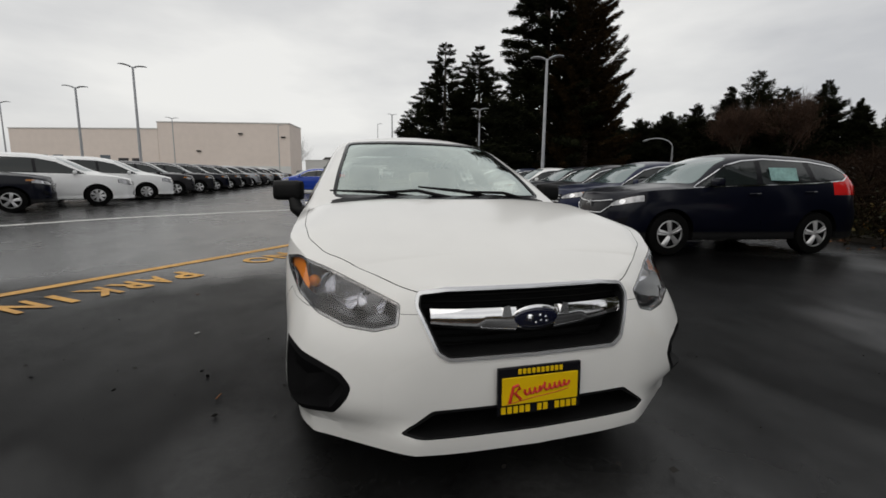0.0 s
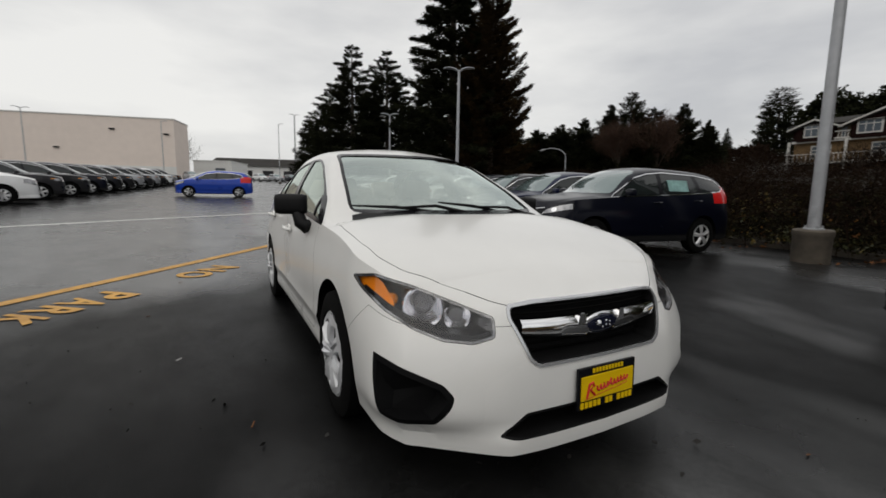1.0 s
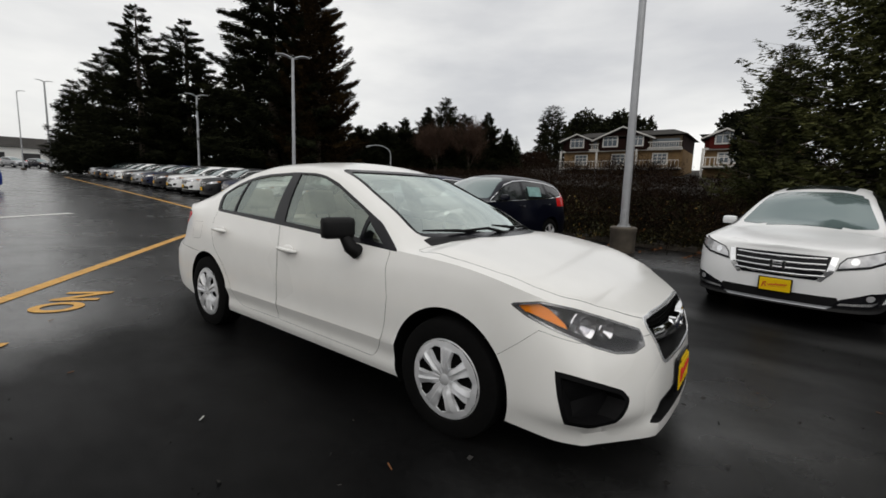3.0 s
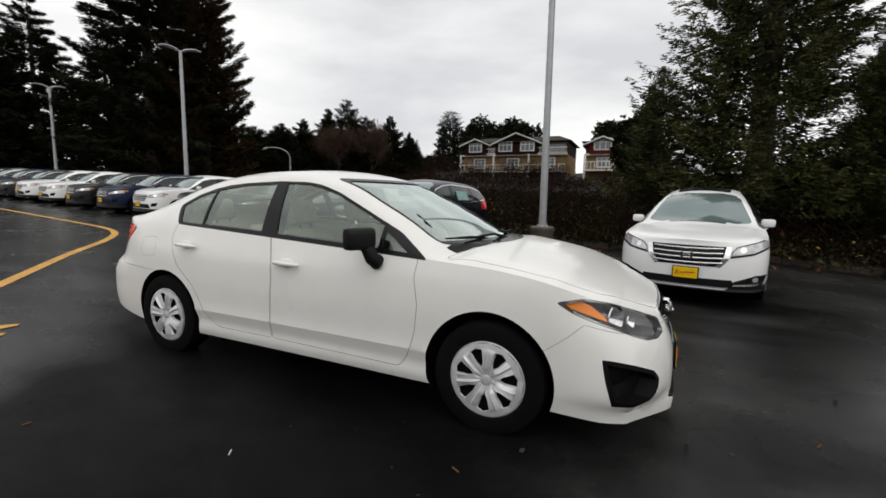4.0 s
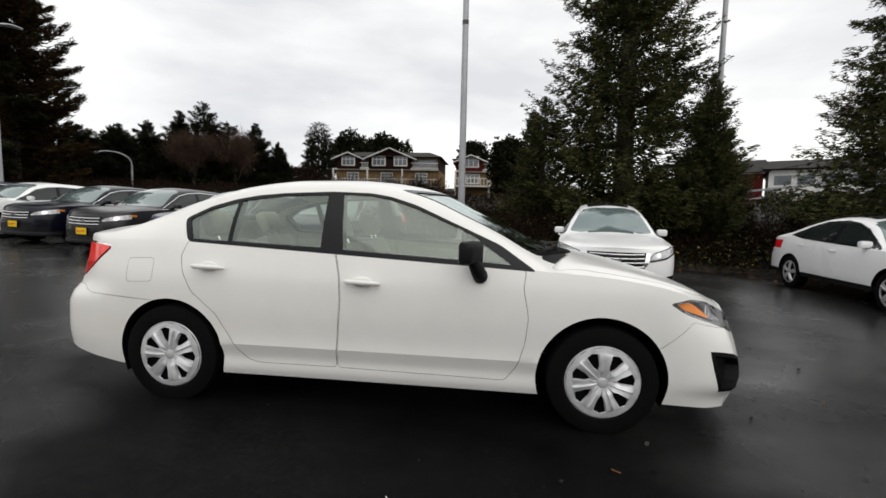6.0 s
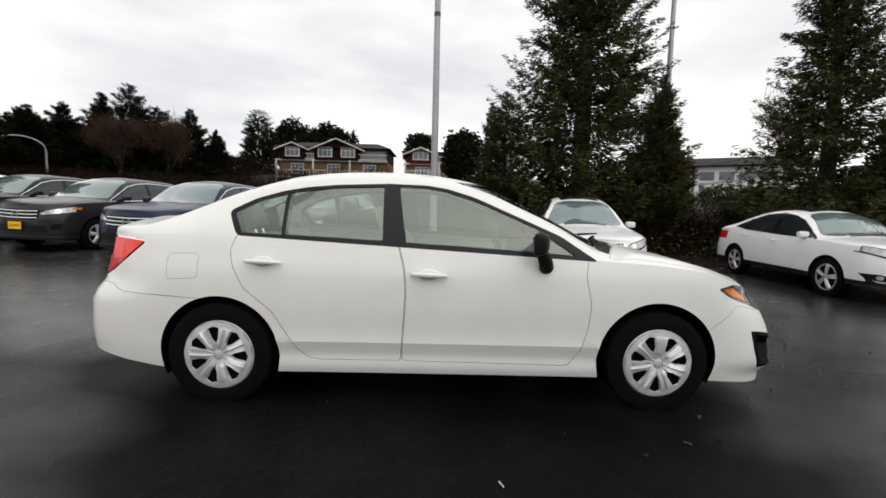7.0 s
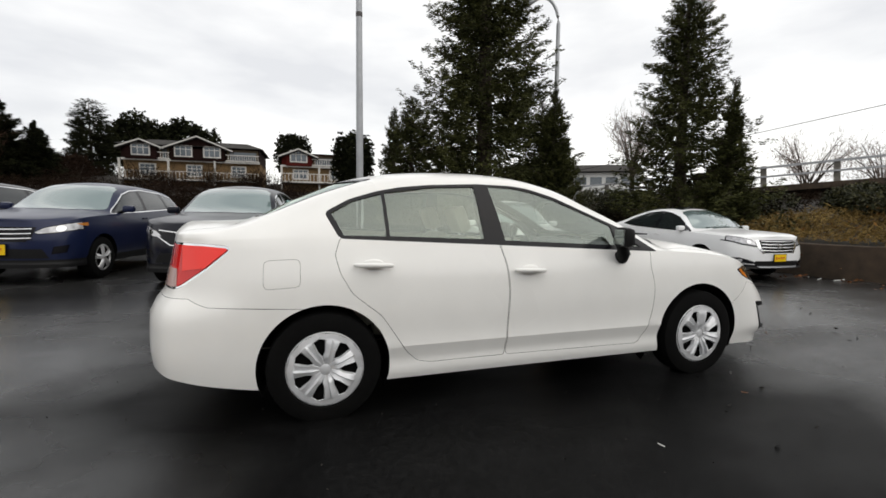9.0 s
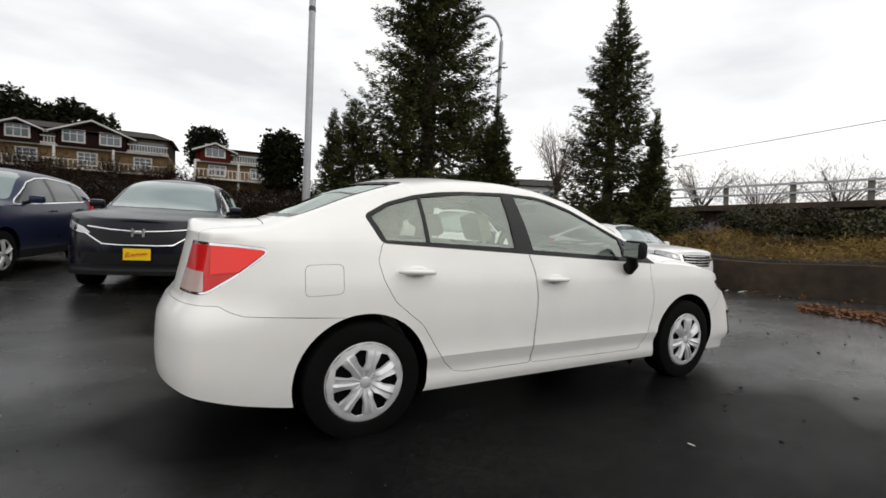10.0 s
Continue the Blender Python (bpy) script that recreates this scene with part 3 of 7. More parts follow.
def sedan_rail(y, xs, zs):
    if y < -1.2:
        f = 0.86
        return xs * f, zs + 0.62 * (SEDAN_CENTRE(y) - zs)
    k = min(1, (y + 1.2) / 0.12)
    a = (xs * 0.86, zs + 0.62 * (SEDAN_CENTRE(y) - zs))
    return a[0] + (_rx(y) - a[0]) * k, a[1] + (_rz(y) - a[1]) * k


# ---- the lay of the land ----
def smooth_step(a, b, v):
    u = min(max((v - a) / (b - a), 0), 1)
    return u * u * (3 - 2 * u)


def ground_z(x, y):
    """Height of the paved lot: it climbs gently past the car and sags where water drains."""
    rise = 0.030 * (math.sqrt((y - 4.5)**2 + 9) + (y - 4.5)) / 2 if y > -40 else 0.0
    dip = -0.16 * math.exp(-((x - 4.6)**2 + (y + 2.7)**2) / 5.0)
    low = -0.18 * smooth_step(3.5, 7.0, -y) * smooth_step(0.0, 3.0, x)
    return rise * smooth_step(-8, 6, y) + dip + low


# ---- ground, bank and wall ----
EDGE = [(16.5, 95), (15.0, 75), (12.6, 35), (11.4, 17), (10.6, 9), (10.1, 5), (9.65, 1.6), (9.15, -0.5), (9.0, -3), (8.95, -5.5), (9.0, -8.2), (8.3, -9.75), (5.5, -9.7), (2.4, -9.35), (-0.2, -9.5), (-4, -10.0), (-12, -11.2), (-40, -14.5)]


def along(pts, step):
    """Points of a polyline at even steps, with the way to its left."""
    out = []
    for a, b in zip(pts, pts[1:]):
        a, b = Vector(a), Vector(b)
        n = max(1, round((b - a).length / step))
        for i in range(n):
            out.append(a.lerp(b, i / n))
    out.append(Vector(pts[-1]))
    for _ in range(3):
        out = [out[0]] + [(p + 2 * q + r) / 4 for p, q, r in zip(out, out[1:], out[2:])] + [out[-1]]
    ways = []
    for i in range(len(out)):
        d = (out[min(i + 2, len(out) - 1)] - out[max(i - 2, 0)]).normalized()
        ways.append(Vector((-d.y, d.x)))
    return out, ways


EDGE_PTS, EDGE_WAYS = along(EDGE, 1.0)
WALL_FROM = next(i for i, p in enumerate(EDGE_PTS) if p.y < -8.0)


def bank_height(i, d):
    """Height of the bank over the lot's edge, d metres behind it."""
    p = EDGE_PTS[i]
    base = ground_z(p.x, p.y)
    k = smooth_step(WALL_FROM - 4, WALL_FROM + 5, i)
    east = 0.12 + 1.5 * (1 - math.exp(-d / 10)) + 0.035 * min(d, 75) + 2.0 * smooth_step(40, 72, d)
    south = 0.70 * smooth_step(0.1, 0.35, d) + 2.0 * (1 - math.exp(-d / 16)) + 0.02 * d
    bump = 0.35 * noise.noise((p.x * 0.25, p.y * 0.25, d * 0.2)) * smooth_step(0.5, 4, d)
    return base + east * (1 - k) + south * k + bump


bm = bmesh.new()
steps = [-900, -300, -120, -70] + list(np.arange(-48, 48.1, 1.0)) + [56, 66, 80, 100, 140, 300, 900]
verts = [[bm.verts.new((x, y, ground_z(x, y) if abs(y) < 130 else ground_z(x, 130 if y > 0 else -130))) for x in steps] for y in steps]
for a, b in zip(verts, verts[1:]):
    for i in range(len(steps) - 1):
        bm.faces.new((a[i], a[i + 1], b[i + 1], b[i]))
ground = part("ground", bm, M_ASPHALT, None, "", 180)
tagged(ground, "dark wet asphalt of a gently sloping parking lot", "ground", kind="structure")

bm = bmesh.new()
offs = [0.0, 0.15, 0.4, 0.9, 1.6, 2.6, 4, 6, 9, 13, 18, 25, 35, 50, 75, 110, 170]
rows = [[bm.verts.new((p.x + w.x * d, p.y + w.y * d, bank_height(i, d))) for d in offs] for i, (p, w) in enumerate(zip(EDGE_PTS, EDGE_WAYS))]
for a, b in zip(rows, rows[1:]):
    for j in range(len(offs) - 1):
        bm.faces.new((a[j], a[j + 1], b[j + 1], b[j]))
bmesh.ops.recalc_face_normals(bm, faces=bm.faces)
bank = part("bank", bm, M_SOIL, None, "", 180)
tagged(bank, "brown earth bank overgrown with brambles behind the lot", "bank", kind="structure")


def ribbon(name, pts, ways, lo, hi, width, material, lift):
    """A bevelled strip of square section that follows a line."""
    bm = bmesh.new()
    rows = []
    for (p, w), a, b in zip(zip(pts, ways), lo, hi):
        sec = [(0, a), (0, b - 0.02), (0.02, b), (width - 0.02, b), (width, b - 0.02), (width, a)]
        rows.append([bm.verts.new((p.x + w.x * o, p.y + w.y * o, z + lift)) for o, z in sec])
    for a, b in zip(rows, rows[1:]):
        for j in range(5):
            bm.faces.new((a[j], a[j + 1], b[j + 1], b[j]))
    bm.faces.new(rows[0]), bm.faces.new(rows[-1])
    bmesh.ops.recalc_face_normals(bm, faces=bm.faces)
    return part(name, bm, material, None, "", 30)


kp, kw = EDGE_PTS[:WALL_FROM + 1], EDGE_WAYS[:WALL_FROM + 1]
kerb = ribbon("kerb", kp, kw, [ground_z(p.x, p.y) - 0.1 for p in kp], [ground_z(p.x, p.y) + 0.13 for p in kp], 0.16, M_KERB, 0)
tagged(kerb, "weathered concrete kerb along the edge of the lot", "kerb", kind="structure")
kp, kw = EDGE_PTS[WALL_FROM:], EDGE_WAYS[WALL_FROM:]
wall = ribbon("wall_south", kp, kw, [ground_z(p.x, p.y) - 0.1 for p in kp], [ground_z(p.x, p.y) + 0.74 for p in kp], 0.22, M_CONCD, 0)
tagged(wall, "low dark mossy concrete retaining wall", "wall", kind="structure")


# ---- painted lines and lettering ----
def strip(pts, width, material, name, label):
    out, ways = along(pts, 0.5)
    bm = bmesh.new()
    rows = [[bm.verts.new((p.x + w.x * s, p.y + w.y * s, ground_z(p.x + w.x * s, p.y + w.y * s) + 0.006)) for s in (-width / 2, width / 2)] for p, w in zip(out, ways)]
    for a, b in zip(rows, rows[1:]):
        bm.faces.new((a[0], b[0], b[1], a[1]))
    bmesh.ops.recalc_face_normals(bm, faces=bm.faces)
    return tagged(part(name, bm, material), label, "line", kind="structure")


LINE_DIR = Vector((0.622, 0.783))
L0 = Vector((-3.62, 1.26))
bend = [L0 + LINE_DIR * a for a in (-9, -4, 0, 3, 6, 8)] + [(2.35, 8.55), (3.3, 9.75), (3.85, 10.8), (4.05, 12.0), (4.25, 14.0), (4.9, 20), (6.2, 34), (7.6, 50)]
strip([tuple(p) for p in bend], 0.15, M_LINE, "orange_line", "worn orange line curving across the asphalt")
strip([(-14, 1.4), (-7.47, 7.84), (-6.0, 9.35), (-3.63, 10.77), (-1.5, 12.0), (0.6, 13.2)], 0.24, M_WLINE, "white_line", "thin worn white line across the lot")


def lettering(text, a, height, pitch):
    """Painted capitals that read along the line, each a flat shape on the asphalt."""
    up = Vector((LINE_DIR.y, -LINE_DIR.x))
    way = -LINE_DIR
    word = thing("painted_word", f"orange painted word {text} on the asphalt", "lettering", "", "structure")
    for i, ch in enumerate(text):
        cu = bpy.data.curves.new("letter", 'FONT')
        cu.body, cu.size = ch, 1.0
        cu.offset = 0.030
        tmp = new("letter_curve", cu)
        dg = bpy.context.evaluated_depsgraph_get()
        dg.update()
        me = bpy.data.meshes.new_from_object(tmp.evaluated_get(dg))
        bpy.data.objects.remove(tmp)
        co = np.array([v.co[:] for v in me.vertices])
        lo, hi = co.min(0), co.max(0)
        wid = pitch * (0.26 if ch == "I" else 0.84)
        for v in me.vertices:
            u = (v.co.x - lo[0]) / (hi[0] - lo[0]) * wid + i * pitch + (pitch * 0.29 if ch == "I" else 0)
            w = (v.co.y - lo[1]) / (hi[1] - lo[1]) * height
            p = L0 + LINE_DIR * a + way * u + up * (0.42 + w)
            v.co = (p.x, p.y, ground_z(p.x, p.y) + 0.007)
        me.materials.clear()
        me.materials.append(M_LINE)
        o = new("letter", me)
        o.parent = word


lettering("NO", 3.02, 0.42, 0.43)
lettering("PARKING", 1.42, 0.44, 0.285)


# ---- poles and lamps ----
def lot_lamp(x, y, top, heads, yaw, base=False, r=0.07):
    z0 = ground_z(x, y)
    t = thing("parking_lot_lamp", "tall grey steel pole with flat lamp heads on top", "lamp", "lamps of the lot")
    t.location = (x, y, z0)
    h = top - z0
    b = 0.58 if base else 0.3
    bm = bmesh.new()
    lathe(bm, [(-0.2, 0.28), (b - 0.12, 0.28), (b - 0.10, 0.295), (b - 0.02, 0.295), (b, 0.27), (b + 0.001, 0.02)], 28, 'z')
    part("base", bm, M_FOOT, t, "round concrete footing", 40)
    bm = bmesh.new()
    lathe(bm, [(b - 0.02, 0.15), (b + 0.02, 0.15), (b + 0.03, r * 1.15), (b + 0.25, r * 1.1), (h, r * 0.75)], 16, 'z')
    part("pole", bm, M_STEEL, t, "", 40)
    for q in range(4):
        a = math.pi / 4 + q * math.pi / 2
        bm = bmesh.new()
        tube(bm, [(0.125 * math.cos(a), 0.125 * math.sin(a), b), (0.125 * math.cos(a), 0.125 * math.sin(a), b + 0.07)], 0.016, 6)
        part("anchor_bolt", bm, M_STEEL, t)
    if base:
        bm = bmesh.new()
        box(bm, (-0.10, -0.05, b + 0.22), (-0.06, 0.05, b + 0.40), 0.008)
        part("hand_hole_cover", bm, M_STEEL, t)
        bm = bmesh.new()
        lathe(bm, [(6.0 - 0.05, r * 0.95), (6.05, r * 0.95)], 16, 'z')
        part("clamp", bm, mat("dark_clamp", (0.07, 0.06, 0.06), 0.6), t)
    for i in range(heads):
        s = 1 if i == 0 else -1
        bm = bmesh.new()
        rows = []
        for k in range(9):
            u = k / 8
            zc = 0.13 * math.sin(math.pi * (0.08 + 0.62 * u))
            hw, th = 0.19 * math.sin(math.pi * (0.14 + 0.74 * u)), 0.055 * (1 - 0.45 * u)
            rows.append([bm.verts.new((0.10 + 0.72 * u, w * hw, zc + v * th)) for w, v in ((-1, -0.4), (-0.75, 0.6), (0, 1), (0.75, 0.6), (1, -0.4), (0, -1))])
        for p0, p1 in zip(rows, rows[1:]):
            for j in range(6):
                bm.faces.new((p0[j], p0[(j + 1) % 6], p1[(j + 1) % 6], p1[j]))
        bm.faces.new(rows[0]), bm.faces.new(rows[-1])
        bmesh.ops.recalc_face_normals(bm, faces=bm.faces)
        hd = part("lamp_head", bm, M_STEEL, t, "", 50)
        hd.matrix_local = pose(0, 0, h, 0, 0, yaw + (0 if s > 0 else 180))
        ar = bmesh.new()
        tube(ar, [(0, 0, 0), (0.2, 0, 0)], 0.03, 8)
        am = part("arm", ar, M_STEEL, t)
        am.matrix_local = pose(0, 0, h, 0, 0, yaw + (0 if s > 0 else 180))
    return t


near_lamp = lot_lamp(7.90, 0.17, 8.6, 2, 60, True, 0.085)
near_lamp.rotation_euler = (0, radians(-1.4), 0)
lot_lamp(10.35, 17.2, 7.55, 2, -30, r=0.085)
lot_lamp(13.0, 34.5, 8.05, 2, -25, r=0.085)
lot_lamp(16.3, 63.8, 10.2, 2, -20)
lot_lamp(-13.2, 31.4, 8.9, 2, 20, r=0.09)
lot_lamp(-19.1, 36.8, 8.3, 2, 5, r=0.09)
lot_lamp(-21.9, 67.8, 10.4, 2, 10)
lot_lamp(-8.0, 72.0, 10.6, 1, 10)
lot_lamp(-31.0, 49.0, 8.7, 2, 10)
lot_lamp(10.2, 69.8, 12.9, 2, 0, r=0.12)
lot_lamp(8.4, 75.0, 12.0, 1, 0)


def street_lamp(x, y, z0, top, way, reach):
    t = thing("street_lamp", "slim grey street lamp with a curved arm", "lamp")
    t.location = (x, y, z0)
    h = top - z0
    w = Vector((way[0], way[1], 0)).normalized()
    bm = bmesh.new()
    pts = [Vector((0, 0, -1)), Vector((0, 0, h * 0.5)), Vector((0, 0, h - 1.0))]
    for k in range(1, 8):
        a = math.pi * 0.62 * k / 7
        pts.append(Vector((0, 0, h - 1.0)) + w * reach * (1 - math.cos(a)) * 0.62 + Vector((0, 0, 1.0 * math.sin(a))))
    tube(bm, pts, [0.10, 0.085, 0.07] + [0.055] * 7, 10)
    part("mast", bm, M_STEEL, t, "", 50)
    e = pts[-1]
    bm = bmesh.new()
    tube(bm, [e, e + w * 0.35 + Vector((0, 0, -0.12)), e + w * 0.6 + Vector((0, 0, -0.2))], [0.06, 0.13, 0.08], 10)
    part("lantern", bm, M_STEEL, t, "", 50)


street_lamp(11.16, -7.49, 0.6, 9.2, (0.5, 0.86), 1.0)
street_lamp(33.3, 33.1, 2.0, 6.25, (-0.68, 0.73), 2.6)


# ---- foliage ----
def leaf_mesh(name, centres, size, rng, per=4, droop=0.5, flat=0.55, ways=None, slim=1.0, wedge=False):
    """Many small pointed leaf sprays round the given places."""
    c = np.repeat(np.asarray(centres), per, axis=0)
    n = len(c)
    s = np.repeat(np.asarray(size), per) if hasattr(size, "__len__") else np.full(n, size)
    c = c + rng.normal(0, 0.35, (n, 3)) * s[:, None]
    u = rng.normal(0, 1, (n, 3))
    u[:, 2] = u[:, 2] * flat - droop
    if ways is not None:
        u = u * 0.45 + np.repeat(np.asarray(ways), per, axis=0) * 1.15
    u /= np.linalg.norm(u, axis=1)[:, None]
    v = np.cross(u, rng.normal(0, 1, (n, 3)))
    v /= np.linalg.norm(v, axis=1)[:, None]
    ln = s * rng.uniform(0.6, 1.3, n)
    wd = s * rng.uniform(0.22, 0.42, n) * slim
    p0 = c - u * ln[:, None] * 0.5
    p1 = c + v * wd[:, None]
    p2 = c + u * ln[:, None] * 0.6
    p3 = c - v * wd[:, None]
    if wedge:
        vs = np.stack([p1 - u * ln[:, None] * 0.4, p2, p3 - u * ln[:, None] * 0.4], 1).reshape(-1, 3)
        me = bpy.data.meshes.new(name)
        me.from_pydata(vs.tolist(), [], np.arange(3 * n).reshape(-1, 3).tolist())
        return me
    vs = np.stack([p0, p1, p2, p3], 1).reshape(-1, 3)
    me = bpy.data.meshes.new(name)
    me.from_pydata(vs.tolist(), [], np.arange(4 * n).reshape(-1, 4).tolist())
    return me


def conifer(x, y, z0, h, r, seed, material, label, clumps=1500, size=0.5, start=0.12, power=0.85, ragged=0.3, per=6, droop=0.5, lean=0.0, width_top=0.04, levels=2.6, vjit=0.15, slim=0.5, tiered=True, rise=0.22):
    """A conifer: tapered trunk, drooping limbs, and a crown of many needle sprays with gaps."""
    rng = np.random.default_rng(seed)
    t = thing("conifer", label, "tree")
    t.location = (x, y, z0)
    bm = bmesh.new()
    tube(bm, [(0, 0, -0.4), (0.05, 0, h * 0.3), (0, 0.06, h * 0.65), (lean, 0, h * 0.98)], [h * 0.020 + 0.05, h * 0.016 + 0.03, h * 0.009 + 0.02, 0.02], 8)
    part("trunk", bm, M_BARK, t, "", 60)
    whorls = int(h * levels)
    cs, sizes, limbs, ways = [], [], [], []
    per_limb = max(3, clumps // (whorls * 7))
    for k in range(whorls):
        turn0, many = rng.uniform(0, 6.28), int(rng.integers(6, 9))
        for q in range(many):
            f = start + (1 - start) * (k + rng.uniform(0, 0.35 if tiered else 1.0)) / whorls
            reach = r * (width_top + (1 - width_top) * (1 - f)**power) * (0.75 + 0.25 * min(1, (f - start) / 0.08 + 0.5))
            a = turn0 + 2 * math.pi * q / many + rng.normal(0, 0.25) if tiered else rng.uniform(0, 2 * math.pi)
            lobe = noise.noise((math.cos(a) * 1.6 + seed, math.sin(a) * 1.6, f * h * 0.55))
            ln = reach * (1 - ragged + ragged * 1.4 * rng.uniform(0, 1)) * (1 + (0.12 if tiered else 0.22) * lobe)
            ln = max(ln, 0.12)
            sag = rng.uniform(0.10, 0.28) if tiered else rng.uniform(0.05, 0.20) * droop
            tip = rise + rng.normal(0, 0.08)
            end_z = f * h + ln * (tip - sag)
            limbs.append(((0, 0, f * h), (math.cos(a) * ln, math.sin(a) * ln, end_z)))
            g = 0.16 + 0.84 * np.sqrt((np.arange(per_limb) + rng.uniform(0, 1, per_limb)) / per_limb)
            side = rng.normal(0, 0.15 if tiered else 0.20, per_limb) * ln * (1.06 - g)
            z = f * h + ln * (tip * g * g - sag * g) - np.abs(rng.normal(0, vjit, per_limb)) * (1.15 - g)
            cs.extend(zip(math.cos(a) * ln * g - math.sin(a) * side + lean * f, math.sin(a) * ln * g + math.cos(a) * side, z))
            sizes.extend(size * (0.65 + 0.5 * (1 - f)) * (1.25 - 0.75 * g) * (0.35 + 0.65 * min(1, (1 - f) / 0.28)))
            skew = np.sign(side) * 0.55
            ways.extend(zip(math.cos(a) - math.sin(a) * skew, math.sin(a) + math.cos(a) * skew, 2 * tip * g - sag - (0.10 if tiered else 0.25)))
    bm = bmesh.new()
    for a, b in limbs[::2]:
        va = [bm.verts.new(Vector(a) + Vector(o)) for o in ((0, 0, 0.02), (0.02, 0, -0.02), (-0.02, 0.01, -0.02))]
        vb = bm.verts.new(b)
        for i in range(3):
            bm.faces.new((va[i], va[(i + 1) % 3], vb))
    tagged(part("limb_mass", bm, M_BARK, t), kind="stuff")
    me = leaf_mesh("crown", cs, sizes, rng, per, droop * 0.8, 0.6, ways, slim, True)
    me.materials.append(material)
    cr = new("crown", me)
    cr.parent = t
    return t


def broadleaf(x, y, z0, h, r, seed, material, label, clumps=700, size=0.6, bare=False):
    """A round tree: trunk, limbs, twigs, and (unless bare) a crown of leaf clumps."""
    rng = np.random.default_rng(seed)
    t = thing("broadleaf_tree", label, "tree")
    t.location = (x, y, z0)
    bm = bmesh.new()
    tube(bm, [(0, 0, -0.4), (0, 0, h * 0.3), (0.1, 0.1, h * 0.6)], [h * 0.03, h * 0.022, h * 0.012], 8)
    ends = []
    for k in range(16):
        a, e = rng.uniform(0, 2 * math.pi), rng.uniform(0.25, 1.3)
        st = Vector((0, 0, h * rng.uniform(0.18, 0.5)))
        end = Vector((math.cos(a) * math.cos(e) * r, math.sin(a) * math.cos(e) * r, h * 0.55 + math.sin(e) * h * 0.45))
        tube(bm, [st, st.lerp(end, 0.5) + Vector((0, 0, 0.05 * h)), end], [h * 0.010, h * 0.006, 0.01], 5)
        ends.append((st, end))
    part("trunk", bm, M_BARK, t, "", 60)
    if bare:
        n = clumps * 3
        vs, fs = [], []
        for i in range(n):
            st, end = ends[int(rng.integers(0, len(ends)))]
            p = st.lerp(end, rng.uniform(0.35, 1.0)) + Vector(rng.normal(0, 0.12 * r, 3))
            d = Vector(rng.normal(0, 1, 3)) + Vector((0, 0, 0.9)) + (end - st).normalized()
            q = p + d.normalized() * size * rng.uniform(0.6, 1.6)
            w = Vector(rng.normal(0, 1, 3)).normalized() * 0.018
            b = len(vs)
            vs += [tuple(p - w), tuple(p + w), tuple(q)]
            fs.append((b, b + 1, b + 2))
        me = bpy.data.meshes.new("twig_mass")
        me.from_pydata(vs, [], fs)
        me.materials.append(material)
        tagged(new("twig_mass", me), kind="stuff").parent = t
    else:
        d = rng.normal(0, 1, (clumps, 3))
        d /= np.linalg.norm(d, axis=1)[:, None]
        lumps = 1 + 0.25 * np.sin(d[:, 0] * 5 + seed) * np.cos(d[:, 1] * 4)
        rad = rng.uniform(0.45, 1.0, clumps)**0.5 * lumps
        cs = np.stack([d[:, 0] * r * rad, d[:, 1] * r * rad, h * 0.58 + d[:, 2] * h * 0.42 * rad], 1)
        me = leaf_mesh("crown", cs, size, rng, 5, 0.1, 1.0)
        me.materials.append(material)
        new("crown", me).parent = t
    return t


M_PALE = mat("pale_twigs", (0.24, 0.19, 0.17), 0.9)
FIR = "tall dark fir tree behind the parked cars"
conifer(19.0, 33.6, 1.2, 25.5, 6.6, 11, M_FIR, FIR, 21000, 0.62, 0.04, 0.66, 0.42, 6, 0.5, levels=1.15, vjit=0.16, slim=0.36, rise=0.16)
conifer(21.5, 30.9, 1.2, 22.5, 5.0, 30, M_RUSSET, "tall russet-brown conifer beside the dark firs", 21000, 0.50, 0.02, 0.72, 0.36, 6, 0.4, levels=1.5, vjit=0.22, slim=0.36, rise=0.48)
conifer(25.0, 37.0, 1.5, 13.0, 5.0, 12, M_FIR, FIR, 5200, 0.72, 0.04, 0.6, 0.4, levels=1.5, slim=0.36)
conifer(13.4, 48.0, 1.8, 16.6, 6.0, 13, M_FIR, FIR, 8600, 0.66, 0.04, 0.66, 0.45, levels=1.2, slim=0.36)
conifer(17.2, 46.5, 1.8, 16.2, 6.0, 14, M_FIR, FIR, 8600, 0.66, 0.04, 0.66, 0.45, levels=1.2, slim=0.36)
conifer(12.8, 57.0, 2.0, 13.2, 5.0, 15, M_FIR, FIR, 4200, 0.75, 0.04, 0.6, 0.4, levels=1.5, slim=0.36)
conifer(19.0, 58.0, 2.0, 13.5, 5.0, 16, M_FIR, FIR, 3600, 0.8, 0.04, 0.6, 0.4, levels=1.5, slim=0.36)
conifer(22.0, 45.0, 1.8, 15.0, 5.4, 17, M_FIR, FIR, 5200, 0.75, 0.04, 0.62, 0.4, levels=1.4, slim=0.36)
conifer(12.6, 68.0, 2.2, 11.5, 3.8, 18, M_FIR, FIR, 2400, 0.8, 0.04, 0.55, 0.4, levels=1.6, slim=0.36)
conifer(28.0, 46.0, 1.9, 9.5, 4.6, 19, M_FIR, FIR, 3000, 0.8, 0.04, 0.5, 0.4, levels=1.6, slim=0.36)
